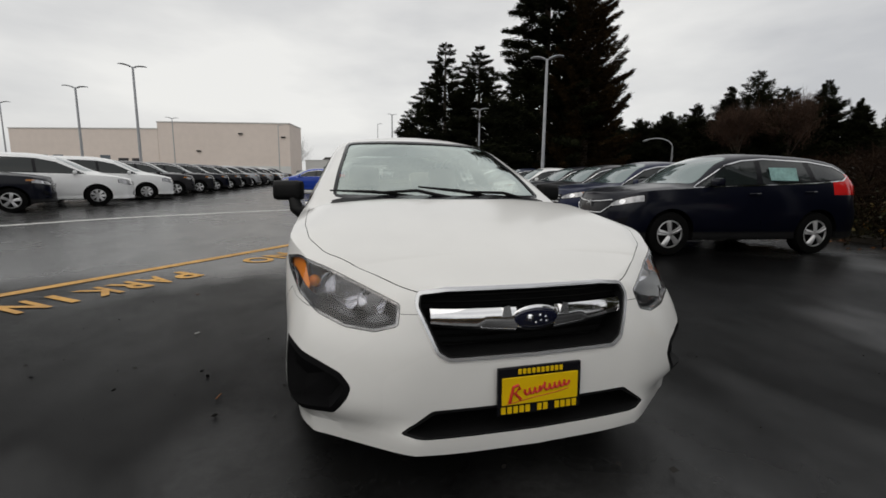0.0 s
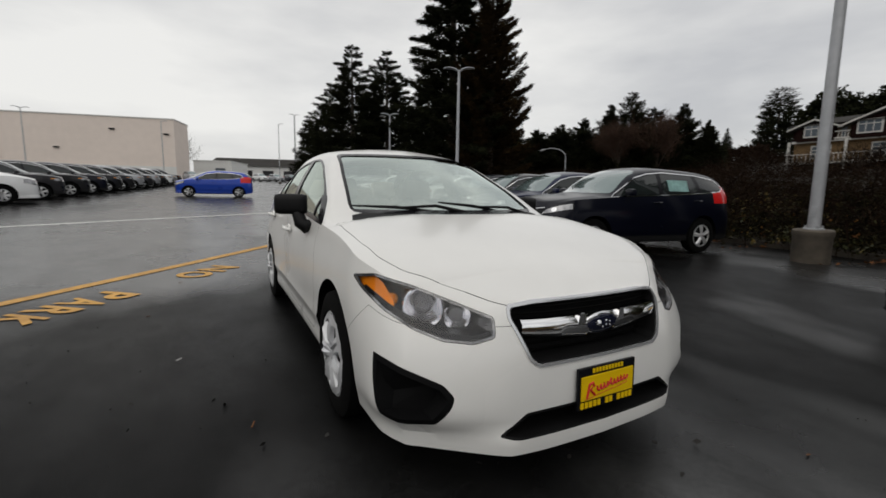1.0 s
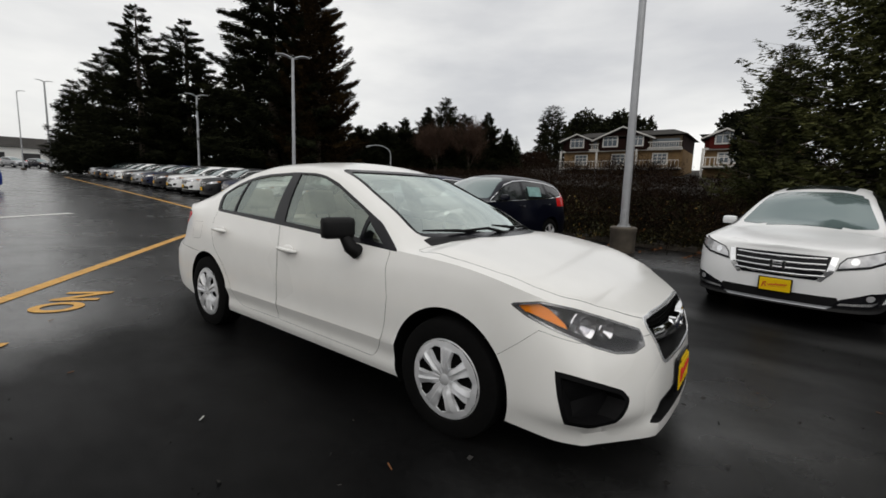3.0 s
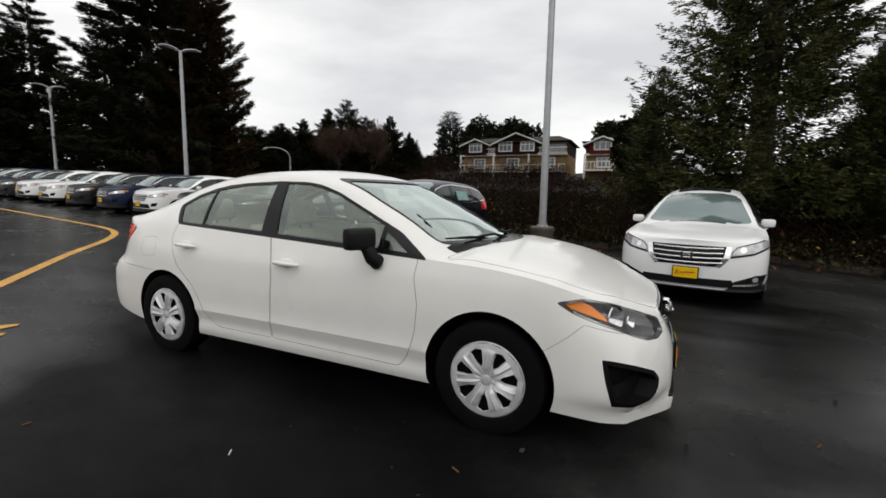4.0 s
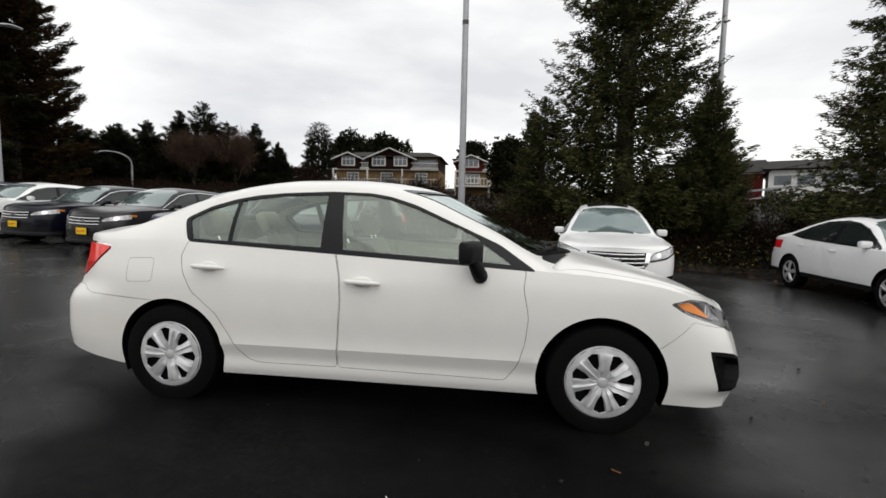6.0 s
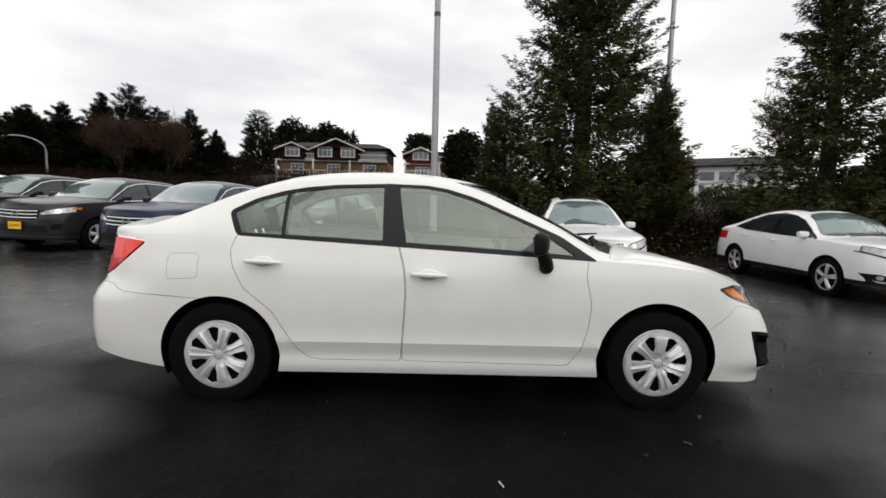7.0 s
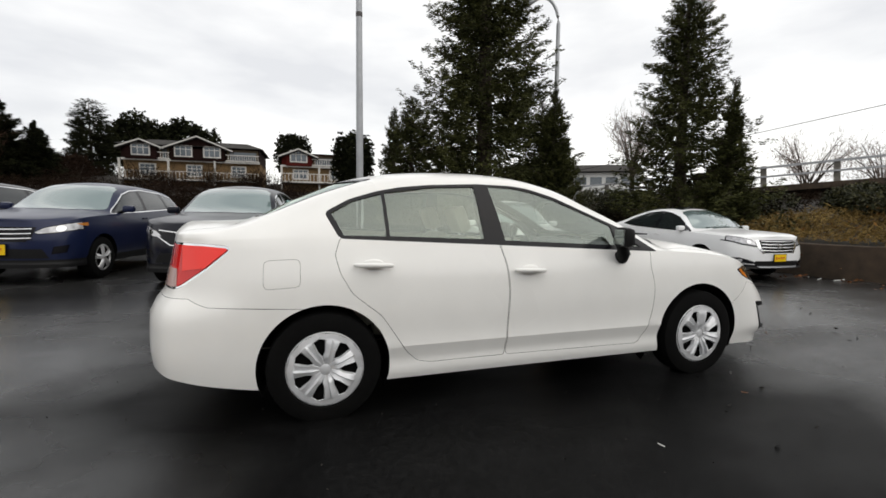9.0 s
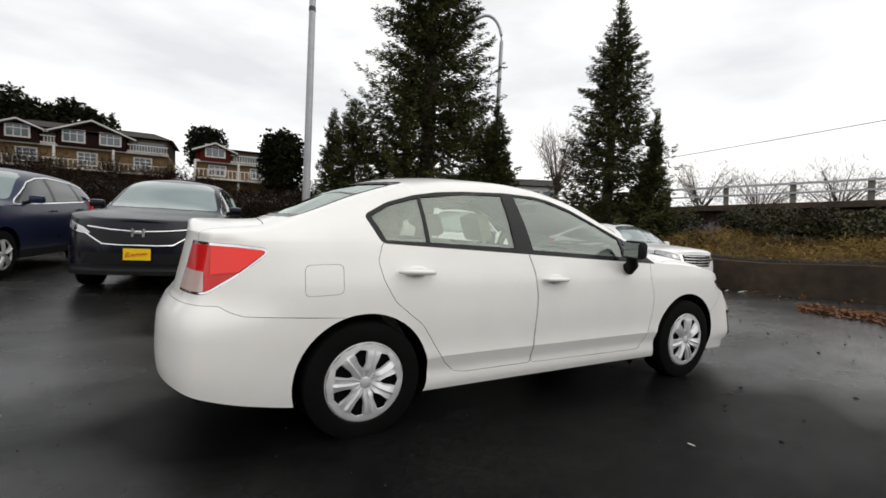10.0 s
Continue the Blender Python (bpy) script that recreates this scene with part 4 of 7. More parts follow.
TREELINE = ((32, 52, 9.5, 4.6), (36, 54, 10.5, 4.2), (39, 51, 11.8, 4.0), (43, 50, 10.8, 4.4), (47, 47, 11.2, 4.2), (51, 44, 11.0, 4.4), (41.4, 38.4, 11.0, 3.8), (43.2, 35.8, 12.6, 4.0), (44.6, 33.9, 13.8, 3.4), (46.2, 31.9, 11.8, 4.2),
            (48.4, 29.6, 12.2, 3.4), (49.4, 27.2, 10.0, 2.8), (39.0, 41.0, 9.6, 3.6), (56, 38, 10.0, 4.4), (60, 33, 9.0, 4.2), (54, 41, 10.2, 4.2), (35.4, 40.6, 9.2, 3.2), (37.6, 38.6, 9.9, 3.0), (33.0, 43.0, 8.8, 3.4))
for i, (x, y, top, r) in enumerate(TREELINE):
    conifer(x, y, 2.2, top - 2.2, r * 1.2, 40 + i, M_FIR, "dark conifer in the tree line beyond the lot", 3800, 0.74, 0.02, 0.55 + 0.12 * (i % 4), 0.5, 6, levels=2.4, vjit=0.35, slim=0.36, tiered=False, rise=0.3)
M_BRANCH = mat("brown_branches", (0.075, 0.045, 0.032), 0.9, 0, 0, 2.0, 0.4, spec=0.1)
broadleaf(44.6, 30.0, 2.6, 7.4, 3.2, 61, M_BRANCH, "leafless brown tree at the edge of the woods", 1900, 0.8, True)
broadleaf(41.5, 33.0, 2.6, 6.8, 3.0, 62, M_BRANCH, "leafless brown tree at the edge of the woods", 1700, 0.8, True)
conifer(89, 38.5, 6.0, 15.0, 4.6, 63, M_FIR, "broad dark conifer beside the houses", 3000, 0.9, 0.08, 0.28, 0.3)
conifer(86, 45.5, 6.0, 8.5, 2.2, 64, M_FIR, "small conifer beside the houses", 600, 0.7)
conifer(87, 49.5, 6.0, 8.2, 2.4, 65, M_FIR, "small conifer beside the houses", 600, 0.7)
broadleaf(101, 35, 8.0, 12.4, 6.0, 66, M_FIR, "round dark tree behind the houses", 1600, 0.7)
broadleaf(102, 26.5, 8.0, 12.2, 6.0, 67, M_FIR, "round dark tree behind the houses", 1600, 0.7)
broadleaf(104, 5, 8.0, 11.5, 3.6, 68, M_FIR, "round dark tree behind the houses", 1400, 0.6)
broadleaf(82, 40, 5.0, 5.2, 4.6, 69, M_TWIG, "brown shrub below the houses", 900, 0.5)
broadleaf(78, 36, 4.5, 4.2, 3.6, 73, M_TWIG, "brown leafless shrub below the houses", 900, 0.7, True)
broadleaf(-8, 116, 4.0, 9.0, 4.0, 70, M_TWIG, "leafless tree beyond the long building", 600, 0.9, True)
conifer(-72, 92, 3.0, 11.0, 3.5, 71, M_FIR, "dark conifer at the end of the lot", 900, 0.8)
broadleaf(28.0, -1.6, 2.0, 4.8, 1.3, 74, M_FIR, "dark round evergreen on the bank", 1500, 0.25)
for i, (x, y) in enumerate(((14.8, -34.0), (10.8, -36.0), (18.5, -33.0), (6.5, -38.0), (2.0, -40.0))):
    broadleaf(x, y, 0.8, 5.4 + 0.4 * (i % 3), 3.2, 80 + i, M_PALE, "pale leafless tree beyond the raised road", 500, 0.5, True)
for i, (x, y) in enumerate(((26, 4), (31, 12), (36, 9), (40, 20), (45, 15), (50, 8), (34, -4), (42, -2), (52, -6), (47, 24))):
    broadleaf(x, y, 0.9 + 0.055 * (x - 9.5), 1.5 + 0.35 * (i % 3), 2.4 + 0.4 * (i % 2), 90 + i, M_TWIG, "bare brown shrub on the crest of the bank", 420, 0.4, True)
CEDAR = "large green cedar growing on the bank behind the lot"
conifer(12.3, -5.1, 0.6, 16.2, 3.6, 21, M_CEDAR, CEDAR, 16500, 0.235, 0.02, 0.90, 0.48, 8, 0.75, levels=7.0, vjit=0.26, tiered=False, rise=0.30)
conifer(7.9, -10.2, 0.8, 8.5, 2.5, 22, M_CEDAR, CEDAR, 7800, 0.185, 0.02, 0.92, 0.5, 8, 0.6, levels=9.0, vjit=0.20, tiered=False, rise=0.26)
conifer(6.5, -10.6, 0.8, 4.4, 0.85, 27, M_CEDAR, "slim young cedar beside a larger one", 2600, 0.17, 0.02, 0.8, 0.4, 8, levels=10.0, tiered=False, rise=0.5)
conifer(10.4, -7.0, 0.6, 5.0, 1.2, 28, M_CEDAR, "slim young cedar beside a larger one", 4200, 0.18, 0.02, 0.75, 0.4, 8, levels=9.0, tiered=False, rise=0.5)
conifer(15.6, -2.2, 0.9, 4.9, 1.0, 23, M_CEDAR, "slim young cedar on the bank", 3000, 0.17, 0.02, 0.7, 0.4, 8, levels=9.0, tiered=False, rise=0.4)
conifer(13.4, -2.5, 0.7, 5.0, 1.6, 24, M_CEDAR, "slim young cedar on the bank", 4200, 0.17, 0.02, 0.6, 0.4, 8, levels=9.0, tiered=False, rise=0.4)
conifer(13.0, -8.0, 0.8, 5.2, 1.8, 25, M_CEDAR, "slim young cedar on the bank", 4200, 0.17, 0.02, 0.6, 0.4, 8, levels=9.0, tiered=False, rise=0.4)
broadleaf(22.0, -20.5, 2.0, 6.5, 2.4, 72, M_PALE, "pale leafless tree beside the road", 600, 0.6, True)


def thicket(name, label, material, i0, i1, d0, d1, count, size, tall, seed, per=3, slim=0.5):
    """Brambles and shrubs as one mass of small leaves over the bank."""
    rng = np.random.default_rng(seed)
    cs, ss = [], []
    while len(cs) < count:
        i = int(rng.integers(i0, i1))
        d = d0 + (d1 - d0) * rng.uniform(0, 1)**1.5
        p, w = EDGE_PTS[i], EDGE_WAYS[i]
        x, y = p.x + w.x * d + rng.normal(0, 0.5), p.y + w.y * d + rng.normal(0, 0.5)
        m = 0.5 + 0.5 * noise.noise((x * 0.45, y * 0.45, seed))
        if m < 0.62 * rng.uniform(0, 1):
            continue
        hh = tall * (0.1 + 1.1 * m) * min(1, 0.35 + d / 3)
        cs.append((x, y, bank_height(i, d) + hh * rng.uniform(0, 1)**0.8))
        ss.append(size * rng.uniform(0.6, 1.3))
    me = leaf_mesh(name, cs, ss, rng, per, 0.1 if slim > 0.1 else -1.0, 1.0, None, slim, slim < 0.3)
    me.materials.append(material)
    return tagged(new(name, me), label, "bushes", kind="stuff")


i_n = next(i for i, p in enumerate(EDGE_PTS) if p.y < 40)
i_m = next(i for i, p in enumerate(EDGE_PTS) if p.y < 6)
thicket("bramble_thicket", "dark brambles covering the earth bank", M_BUSH, i_m - 6, WALL_FROM + 3, 0.3, 9, 24000, 0.10, 0.7, 31, 4, 0.55)
thicket("bare_brush", "bare brown brush on the upper bank", M_TWIG, i_n, WALL_FROM + 4, 1.5, 26, 18000, 0.34, 0.85, 32, 4, 0.14)
thicket("bramble_stems", "thin bare bramble stems standing over the bank", M_STEM, i_m - 8, WALL_FROM + 4, 0.4, 9, 7000, 0.75, 0.75, 36, 3, 0.045)
thicket("dry_grass", "dry straw-coloured grass above the wall", M_STRAW, WALL_FROM + 4, len(EDGE_PTS) - 12, 0.75, 3.8, 24000, 0.16, 0.30, 34, 4, 0.16)
thicket("ivy_foot", "dark undergrowth along the kerb", M_BUSH, i_m, WALL_FROM + 3, 0.15, 2.2, 12000, 0.07, 0.42, 35, 3, 0.7)
M_IVY = leafy("ivy_leaves", (0.012, 0.014, 0.006), (0.050, 0.052, 0.018), (0.21, 0.135, 0.038), 0.6, 0.2, 1.2)
M_SHRUB = leafy("shrub_leaves", (0.007, 0.008, 0.0038), (0.030, 0.033, 0.013), (0.105, 0.095, 0.042), 0.6, 0.2, 1.0)
thicket("ground_ivy", "yellowing ivy creeping over the foot of the bank", M_IVY, i_m + 2, WALL_FROM + 6, 0.15, 3.6, 4200, 0.085, 0.55, 37, 3, 1.0)
thicket("fallen_leaf_drift", "brown and orange fallen leaves caught in the brambles", leafy("yellowed_leaves", (0.06, 0.024, 0.009), (0.16, 0.075, 0.022), (0.32, 0.19, 0.05), 0.8, 0.1), i_m - 2, WALL_FROM + 8, 0.15, 4, 1500, 0.075, 0.6, 39, 1, 0.9)


def shrub(x, y, z0, r, h, seed):
    """A dense evergreen shrub: a few stems and uneven mounds of leaves."""
    rng = np.random.default_rng(seed)
    t = thing("shrub", "dense dark evergreen shrub on the bank above the wall", "shrub", "shrubs on the bank")
    t.location = (x, y, z0)
    bm = bmesh.new()
    for k in range(5):
        a = rng.uniform(0, 6.28)
        tube(bm, [(0, 0, -0.2), (0.3 * r * math.cos(a), 0.3 * r * math.sin(a), 0.4 * h), (0.6 * r * math.cos(a), 0.6 * r * math.sin(a), 0.75 * h)], [0.03, 0.02, 0.008], 5)
    part("stem", bm, M_BARK, t)
    lumps = [(rng.normal(0, 0.45) * r, rng.normal(0, 0.45) * r, h * rng.uniform(0.25, 0.72), r * rng.uniform(0.3, 0.55)) for k in range(9)]
    cs = []
    for cx, cy, cz, cr in lumps:
        d = rng.normal(0, 1, (150, 3))
        d /= np.linalg.norm(d, axis=1)[:, None]
        cs.append(np.array((cx, cy, cz)) + d * cr * rng.uniform(0.6, 1.0, (150, 1)) * (1, 1, 0.75))
    me = leaf_mesh("leaf_mass", np.concatenate(cs), 0.095, rng, 4, 0.1, 1.0, None, 0.95)
    me.materials.append(M_SHRUB)
    tagged(new("leaf_mass", me), kind="stuff").parent = t


rng = np.random.default_rng(91)
for k in range(34):
    i = int(WALL_FROM - 2 + k * 0.62)
    d = (4.4, 6.6, 9.0)[k % 3] + rng.normal(0, 0.5)
    p, w = EDGE_PTS[i], EDGE_WAYS[i]
    low = 1 - 0.45 * smooth_step(WALL_FROM, WALL_FROM + 4, i)
    shrub(p.x + w.x * d, p.y + w.y * d, bank_height(i, d) - 0.05, rng.uniform(1.1, 1.7) * (0.4 + 0.6 * low), rng.uniform(1.3, 2.1) * low, 300 + k)

# fallen leaves on the asphalt
rng = np.random.default_rng(77)
cs = []
for i in range(900):
    k = int(rng.integers(i_m, len(EDGE_PTS) - 20))
    d = -abs(rng.normal(0, 0.7))
    p, w = EDGE_PTS[k], EDGE_WAYS[k]
    x, y = p.x + w.x * d, p.y + w.y * d
    cs.append((x, y, ground_z(x, y) + 0.02))
for i in range(1300):
    x = rng.uniform(-2.6, 0.55)
    y = -6.72 - 0.12 * (x - 0.5) + 0.10 * math.sin(x * 5) + rng.normal(0, 0.10 + 0.09 * (0.55 - x))
    cs.append((x, y, ground_z(x, y) + 0.02 + rng.uniform(0, 0.06)))
me = leaf_mesh("fallen_leaves", cs, 0.075, rng, 1, 0.0, 0.25)
me.materials.append(M_LEAF)
tagged(new("fallen_leaves", me), "wet brown leaves lying along the kerb and wall", "leaves", kind="stuff")


def litter(x, y, s, material, yaw, name, label):
    bm = bmesh.new()
    box(bm, (-s, -s * 0.55, 0.0), (s, s * 0.55, s * 0.22), s * 0.08)
    for v in bm.verts:
        v.co.z += 0.35 * s * math.sin(v.co.x / s * 2.2) * 0.5 + 0.2 * s
        v.co.y *= 1 - 0.85 * (v.co.x / s)**2
    o = part(name, bm, material)
    o.matrix_world = pose(x, y, ground_z(x, y) + 0.002, 0, 0, yaw)
    tagged(o, label, "litter", "litter on the asphalt")


litter_spots = ((2.7, -9.1, 0.10), (3.0, -9.0, 0.06), (3.3, -9.15, 0.04))
rng = np.random.default_rng(78)
cs = []
for i in range(1500):
    x, y = rng.uniform(-4.5, 4.0), rng.uniform(-6.5, 7.5)
    cs.append((x, y, ground_z(x, y) + 0.004))
me = leaf_mesh("grit", cs, 0.011, rng, 1, 0.0, 0.4)
me.materials.append(mat("grit_stone", (0.035, 0.030, 0.024), 0.9, 0, 0, 3, 0.6))
tagged(new("grit", me), "small brown grit and bits scattered on the asphalt", "grit", kind="stuff")
cs = []
for i in range(150):
    x, y = rng.uniform(-3.2, 0.6), rng.uniform(-5.9, -0.6)
    cs.append((x, y, ground_z(x, y) + 0.004))
me = leaf_mesh("dark_leaf_bits", cs, 0.032, rng, 1, 0.0, 0.25)
me.materials.append(mat("rotted_leaf", (0.012, 0.010, 0.008), 0.7, 0, 0, 3, 0.5))
tagged(new("dark_leaf_bits", me), "dark sodden leaf bits lying on wet asphalt", "leaves", kind="stuff")
M_SCRAP = mat("pale_scrap", (0.55, 0.55, 0.53), 0.7)
litter(-1.60, -0.275, 0.018, M_SCRAP, 30, "paper_scrap", "small pale scrap of paper on wet asphalt")
for x, y, sz in litter_spots:
    litter(x, y, sz, M_SCRAP, x * 90, "plastic_scrap", "pale crumpled plastic scrap beside the wall")
litter(-1.235, -1.31, 0.022, M_LEAF, 70, "leaf", "curled brown leaf lying on wet asphalt")
for x, y in ((-1.9, 0.9), (-2.3, -1.8), (-0.2, -2.95), (1.1, -3.2), (0.9, -2.6), (-1.75, 2.3), (-2.6, 1.4), (1.6, -4.6)):
    litter(x, y, 0.018, M_LEAF, x * 200, "leaf", "curled brown leaf lying on wet asphalt")


# ---- buildings ----
def slab_building(name, label, a, b, depth, z0, z1, material, parapet=0.4):
    """A plain hall between two ground points, with a parapet cap and a base band."""
    t = thing(name, label, "building")
    a, b = Vector(a), Vector(b)
    ln = (b - a).length
    ang = math.degrees(math.atan2(b.y - a.y, b.x - a.x))
    t.matrix_world = pose(a.x, a.y, z0, 0, 0, ang)
    part("wall", boxed((0, 0, -2), (ln, depth, z1 - z0), 0.03), material, t)
    part("roof_cap", boxed((-0.12, -0.12, z1 - z0), (ln + 0.12, depth, z1 - z0 + parapet * 0.5), 0.03), M_WTRIM, t)
    part("base_band", boxed((-0.03, -0.06, 0), (ln + 0.03, 0.0, 1.6), 0.01), M_WTRIM, t)
    return t


hall = slab_building("retail_hall", "long windowless cream retail hall with flat roof", (-35, 102), (-8.0, 95.4), 8, 3.5, 14.0, M_STUCCO)
for x, z in ((8, 4.5), (17, 8.2), (26, 7.6)):
    part("wall_lamp", boxed((x, -0.3, z), (x + 0.9, 0.0, z + 0.25), 0.04), M_PLASTIC, hall)
hall2 = slab_building("retail_wing", "lower cream wing of the retail hall", (-66.5, 112), (-35.05, 102.0), 28, 3.5, 12.6, M_STUCCO)
for i, x in enumerate((6, 9.5, 20, 24, 27)):
    part("opening", boxed((x, -0.08, 0), (x + 2.2, 0.05, 3.6 if i < 3 else 3.0), 0.02), M_PANE if i < 3 else M_GREY, hall2)
store = slab_building("low_store", "low white store beyond the lot", (-6.2, 124), (2.4, 121), 14, 3.5, 8.0, M_WTRIM)
part("shop_window", boxed((5.2, -0.08, 0.3), (7.6, 0.05, 2.8), 0.02), M_PANE, store)
office = slab_building("far_office", "low pale building with dark roof beyond the overpass", (48.7, -31.0), (43.5, -40.5), 12, 1.0, 6.75, M_WTRIM, 0.3)
for i in range(5):
    part("window", boxed((0.5 + i * 2.0, -0.08, 4.3), (2.0 + i * 2.0, 0.05, 5.3), 0.02), M_PANE, office)
part("roof", prism([(-0.6, -0.9, 6.0), (-0.6, 12.5, 6.0), (-0.6, 6.0, 7.6)], (12.2, 0, 0)), M_ROOF, office)
brick_house = slab_building("brick_house", "low red brick building with a dark roof beyond the overpass", (51.1, -26.0), (48.9, -30.6), 10, 1.0, 6.6, M_BRICKR, 0.2)
part("roof", prism([(-0.6, -0.7, 5.75), (-0.6, 10.5, 5.75), (-0.6, 5.0, 7.7)], (6.2, 0, 0)), M_ROOF, brick_house)
depot = slab_building("depot", "long low white building with a grey roof", (-3.0, 156), (46, 142), 20, 4.5, 8.4, M_WTRIM)
part("roof", prism([(-0.5, -0.8, 4.1), (-0.5, 20.8, 4.1), (-0.5, 10, 7.2)], (52, 0, 0)), M_ROOF, depot)
for i in range(7):
    part("bay_door", boxed((3 + i * 6.6, -0.08, 0.0), (6.4 + i * 6.6, 0.05, 2.7), 0.02), M_GREY, depot)


def townhouse(x, y0, y1, z0, ridge, siding, gables, label, mid, eave):
    """A two-storey row of homes facing -x: siding above, tan ground floor, decks with white rails, gabled roofs."""
    t = thing("townhouse", label, "house")
    t.location = (x, (y0 + y1) / 2, z0)
    w = abs(y1 - y0) / 2
    part("ground_floor_wall", boxed((0.6, -w, -2), (10, w, mid), 0.02), M_TAN, t)
    part("upper_wall", boxed((0.0, -w, mid), (10, w, eave), 0.02), siding, t)
    part("floor_band", boxed((-0.08, -w - 0.05, mid - 0.15), (0.0, w + 0.05, mid + 0.12), 0.01), M_HTRIM, t)
    top = ridge - z0
    bm = bmesh.new()
    vs = [bm.verts.new(p) for p in ((-0.7, -w - 0.6, eave), (10.6, -w - 0.6, eave), (10.6, w + 0.6, eave), (-0.7, w + 0.6, eave), (5, -w * 0.75, top), (5, w * 0.75, top))]
    for f in ((0, 1, 4), (1, 2, 5, 4), (2, 3, 5), (3, 0, 4, 5), (0, 3, 2, 1)):
        bm.faces.new([vs[i] for i in f])
    bmesh.ops.recalc_face_normals(bm, faces=bm.faces)
    part("roof", bm, M_ROOF, t)
    for c, gw, gt in gables:
        bm = prism([(0, -gw, 0), (0, gw, 0), (0, 0, gt)], (5, 0, 0))
        o = part("gable_wall", bm, siding, t)
        o.location = (-0.35, c, eave - 0.3)
        g2 = part("bay_wall", boxed((-0.35, c - gw * 0.86, mid), (0.2, c + gw * 0.86, eave), 0.02), siding, t)
        for s in (-1, 1):
            bm = prism([(-0.6, 0, gt + 0.28), (-0.6, 0, gt - 0.02), (-0.6, s * (gw + 0.6), -0.42), (-0.6, s * (gw + 0.6), -0.12)], (6.5, 0, 0))
            r = part("gable_roof", bm, M_ROOF, t)
            r.location = (-0.15, c, eave - 0.3)
            bm = prism([(-0.75, 0, gt + 0.30), (-0.75, 0, gt + 0.12), (-0.75, s * (gw + 0.6), -0.30), (-0.75, s * (gw + 0.6), -0.12)], (0.14, 0, 0))
            r = part("fascia", bm, M_HTRIM, t)
            r.location = (-0.15, c, eave - 0.3)

    def window(yc, zc, ww, hh, xf):
        wn_ = new("window")
        wn_.parent = t
        wn_.location = (xf, yc, zc)
        part("window_frame", boxed((-0.10, -ww / 2 - 0.12, -hh / 2 - 0.12), (0.02, ww / 2 + 0.12, hh / 2 + 0.12), 0.01), M_HTRIM, wn_)
        for i in range(3):
            a = -ww / 2 + ww / 3 * i
            part("pane", boxed((-0.14, a + 0.05, -hh / 2 + 0.05), (-0.09, a + ww / 3 - 0.05, hh / 2 - 0.05)), M_PANE, wn_)
        part("mullion", boxed((-0.16, -ww / 2, 0.22), (-0.10, ww / 2, 0.30)), M_HTRIM, wn_)
    for c, gw, gt in gables:
        for off in ((-gw * 0.46, gw * 0.46) if gw > 3 else (0.0,)):
            window(c + off, mid + 1.25, 2.0, 1.35, -0.36)
    n = max(2, int(w * 2 / 4.5))
    for i in range(n):
        yc = -w + (i + 0.5) * 2 * w / n
        window(yc, mid * 0.5, 1.8, mid * 0.55, 0.58)
        part("deck_post", boxed((-0.9, yc + w / n - 0.12, -2.5), (-0.7, yc + w / n + 0.12, mid), 0.01), M_HTRIM, t)
    cs = sorted([-w] + [c + q * gw for c, gw, gt in gables for q in (-0.9, 0.9)] + [w])
    for a, b in zip(cs[::2], cs[1::2]):
        if b - a > 1.2:
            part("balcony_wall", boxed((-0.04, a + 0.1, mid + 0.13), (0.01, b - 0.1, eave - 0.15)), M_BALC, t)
            part("balcony_door", boxed((-0.07, a + 0.4, mid + 0.13), (-0.035, b - 0.5, eave - 0.5)), M_PANE, t)
            part("balcony_rail", boxed((-0.40, a, mid + 0.92), (-0.32, b, mid + 1.02), 0.01), M_HTRIM, t)
            part("balcony_edge", boxed((-0.40, a, mid + 0.12), (-0.32, b, mid + 0.24), 0.01), M_HTRIM, t)
            for k in range(int((b - a) / 0.3)):
                part("baluster", boxed((-0.38, a + 0.3 * k + 0.12, mid + 0.24), (-0.34, a + 0.3 * k + 0.18, mid + 0.92)), M_HTRIM, t)
    part("deck", boxed((-1.6, -w, -0.2), (0.6, w, 0.0), 0.02), M_HTRIM, t)
    rl = new("deck_rail")
    rl.parent = t
    rl.location = (-1.6, 0, 0)
    part("top_rail", boxed((-0.05, -w, 0.92), (0.05, w, 1.02), 0.01), M_HTRIM, rl)
    for i in range(int(w * 2 / 0.45)):
        part("baluster", boxed((-0.03, -w + i * 0.45, 0.0), (0.03, -w + i * 0.45 + 0.09, 0.92)), M_HTRIM, rl)


townhouse(65.2, 8.4, 25.6, 5.65, 11.7, M_BROWN, [(6.2, 2.2, 0.72), (-0.7, 3.9, 1.45)], "dark brown townhouse row with white trim and decks", 2.65, 4.6)
townhouse(58.0, -4.6, 4.9, 5.3, 9.7, M_BRICKR, [(2.6, 1.9, 0.62)], "dark red townhouse with white trim and posts", 2.1, 3.75)


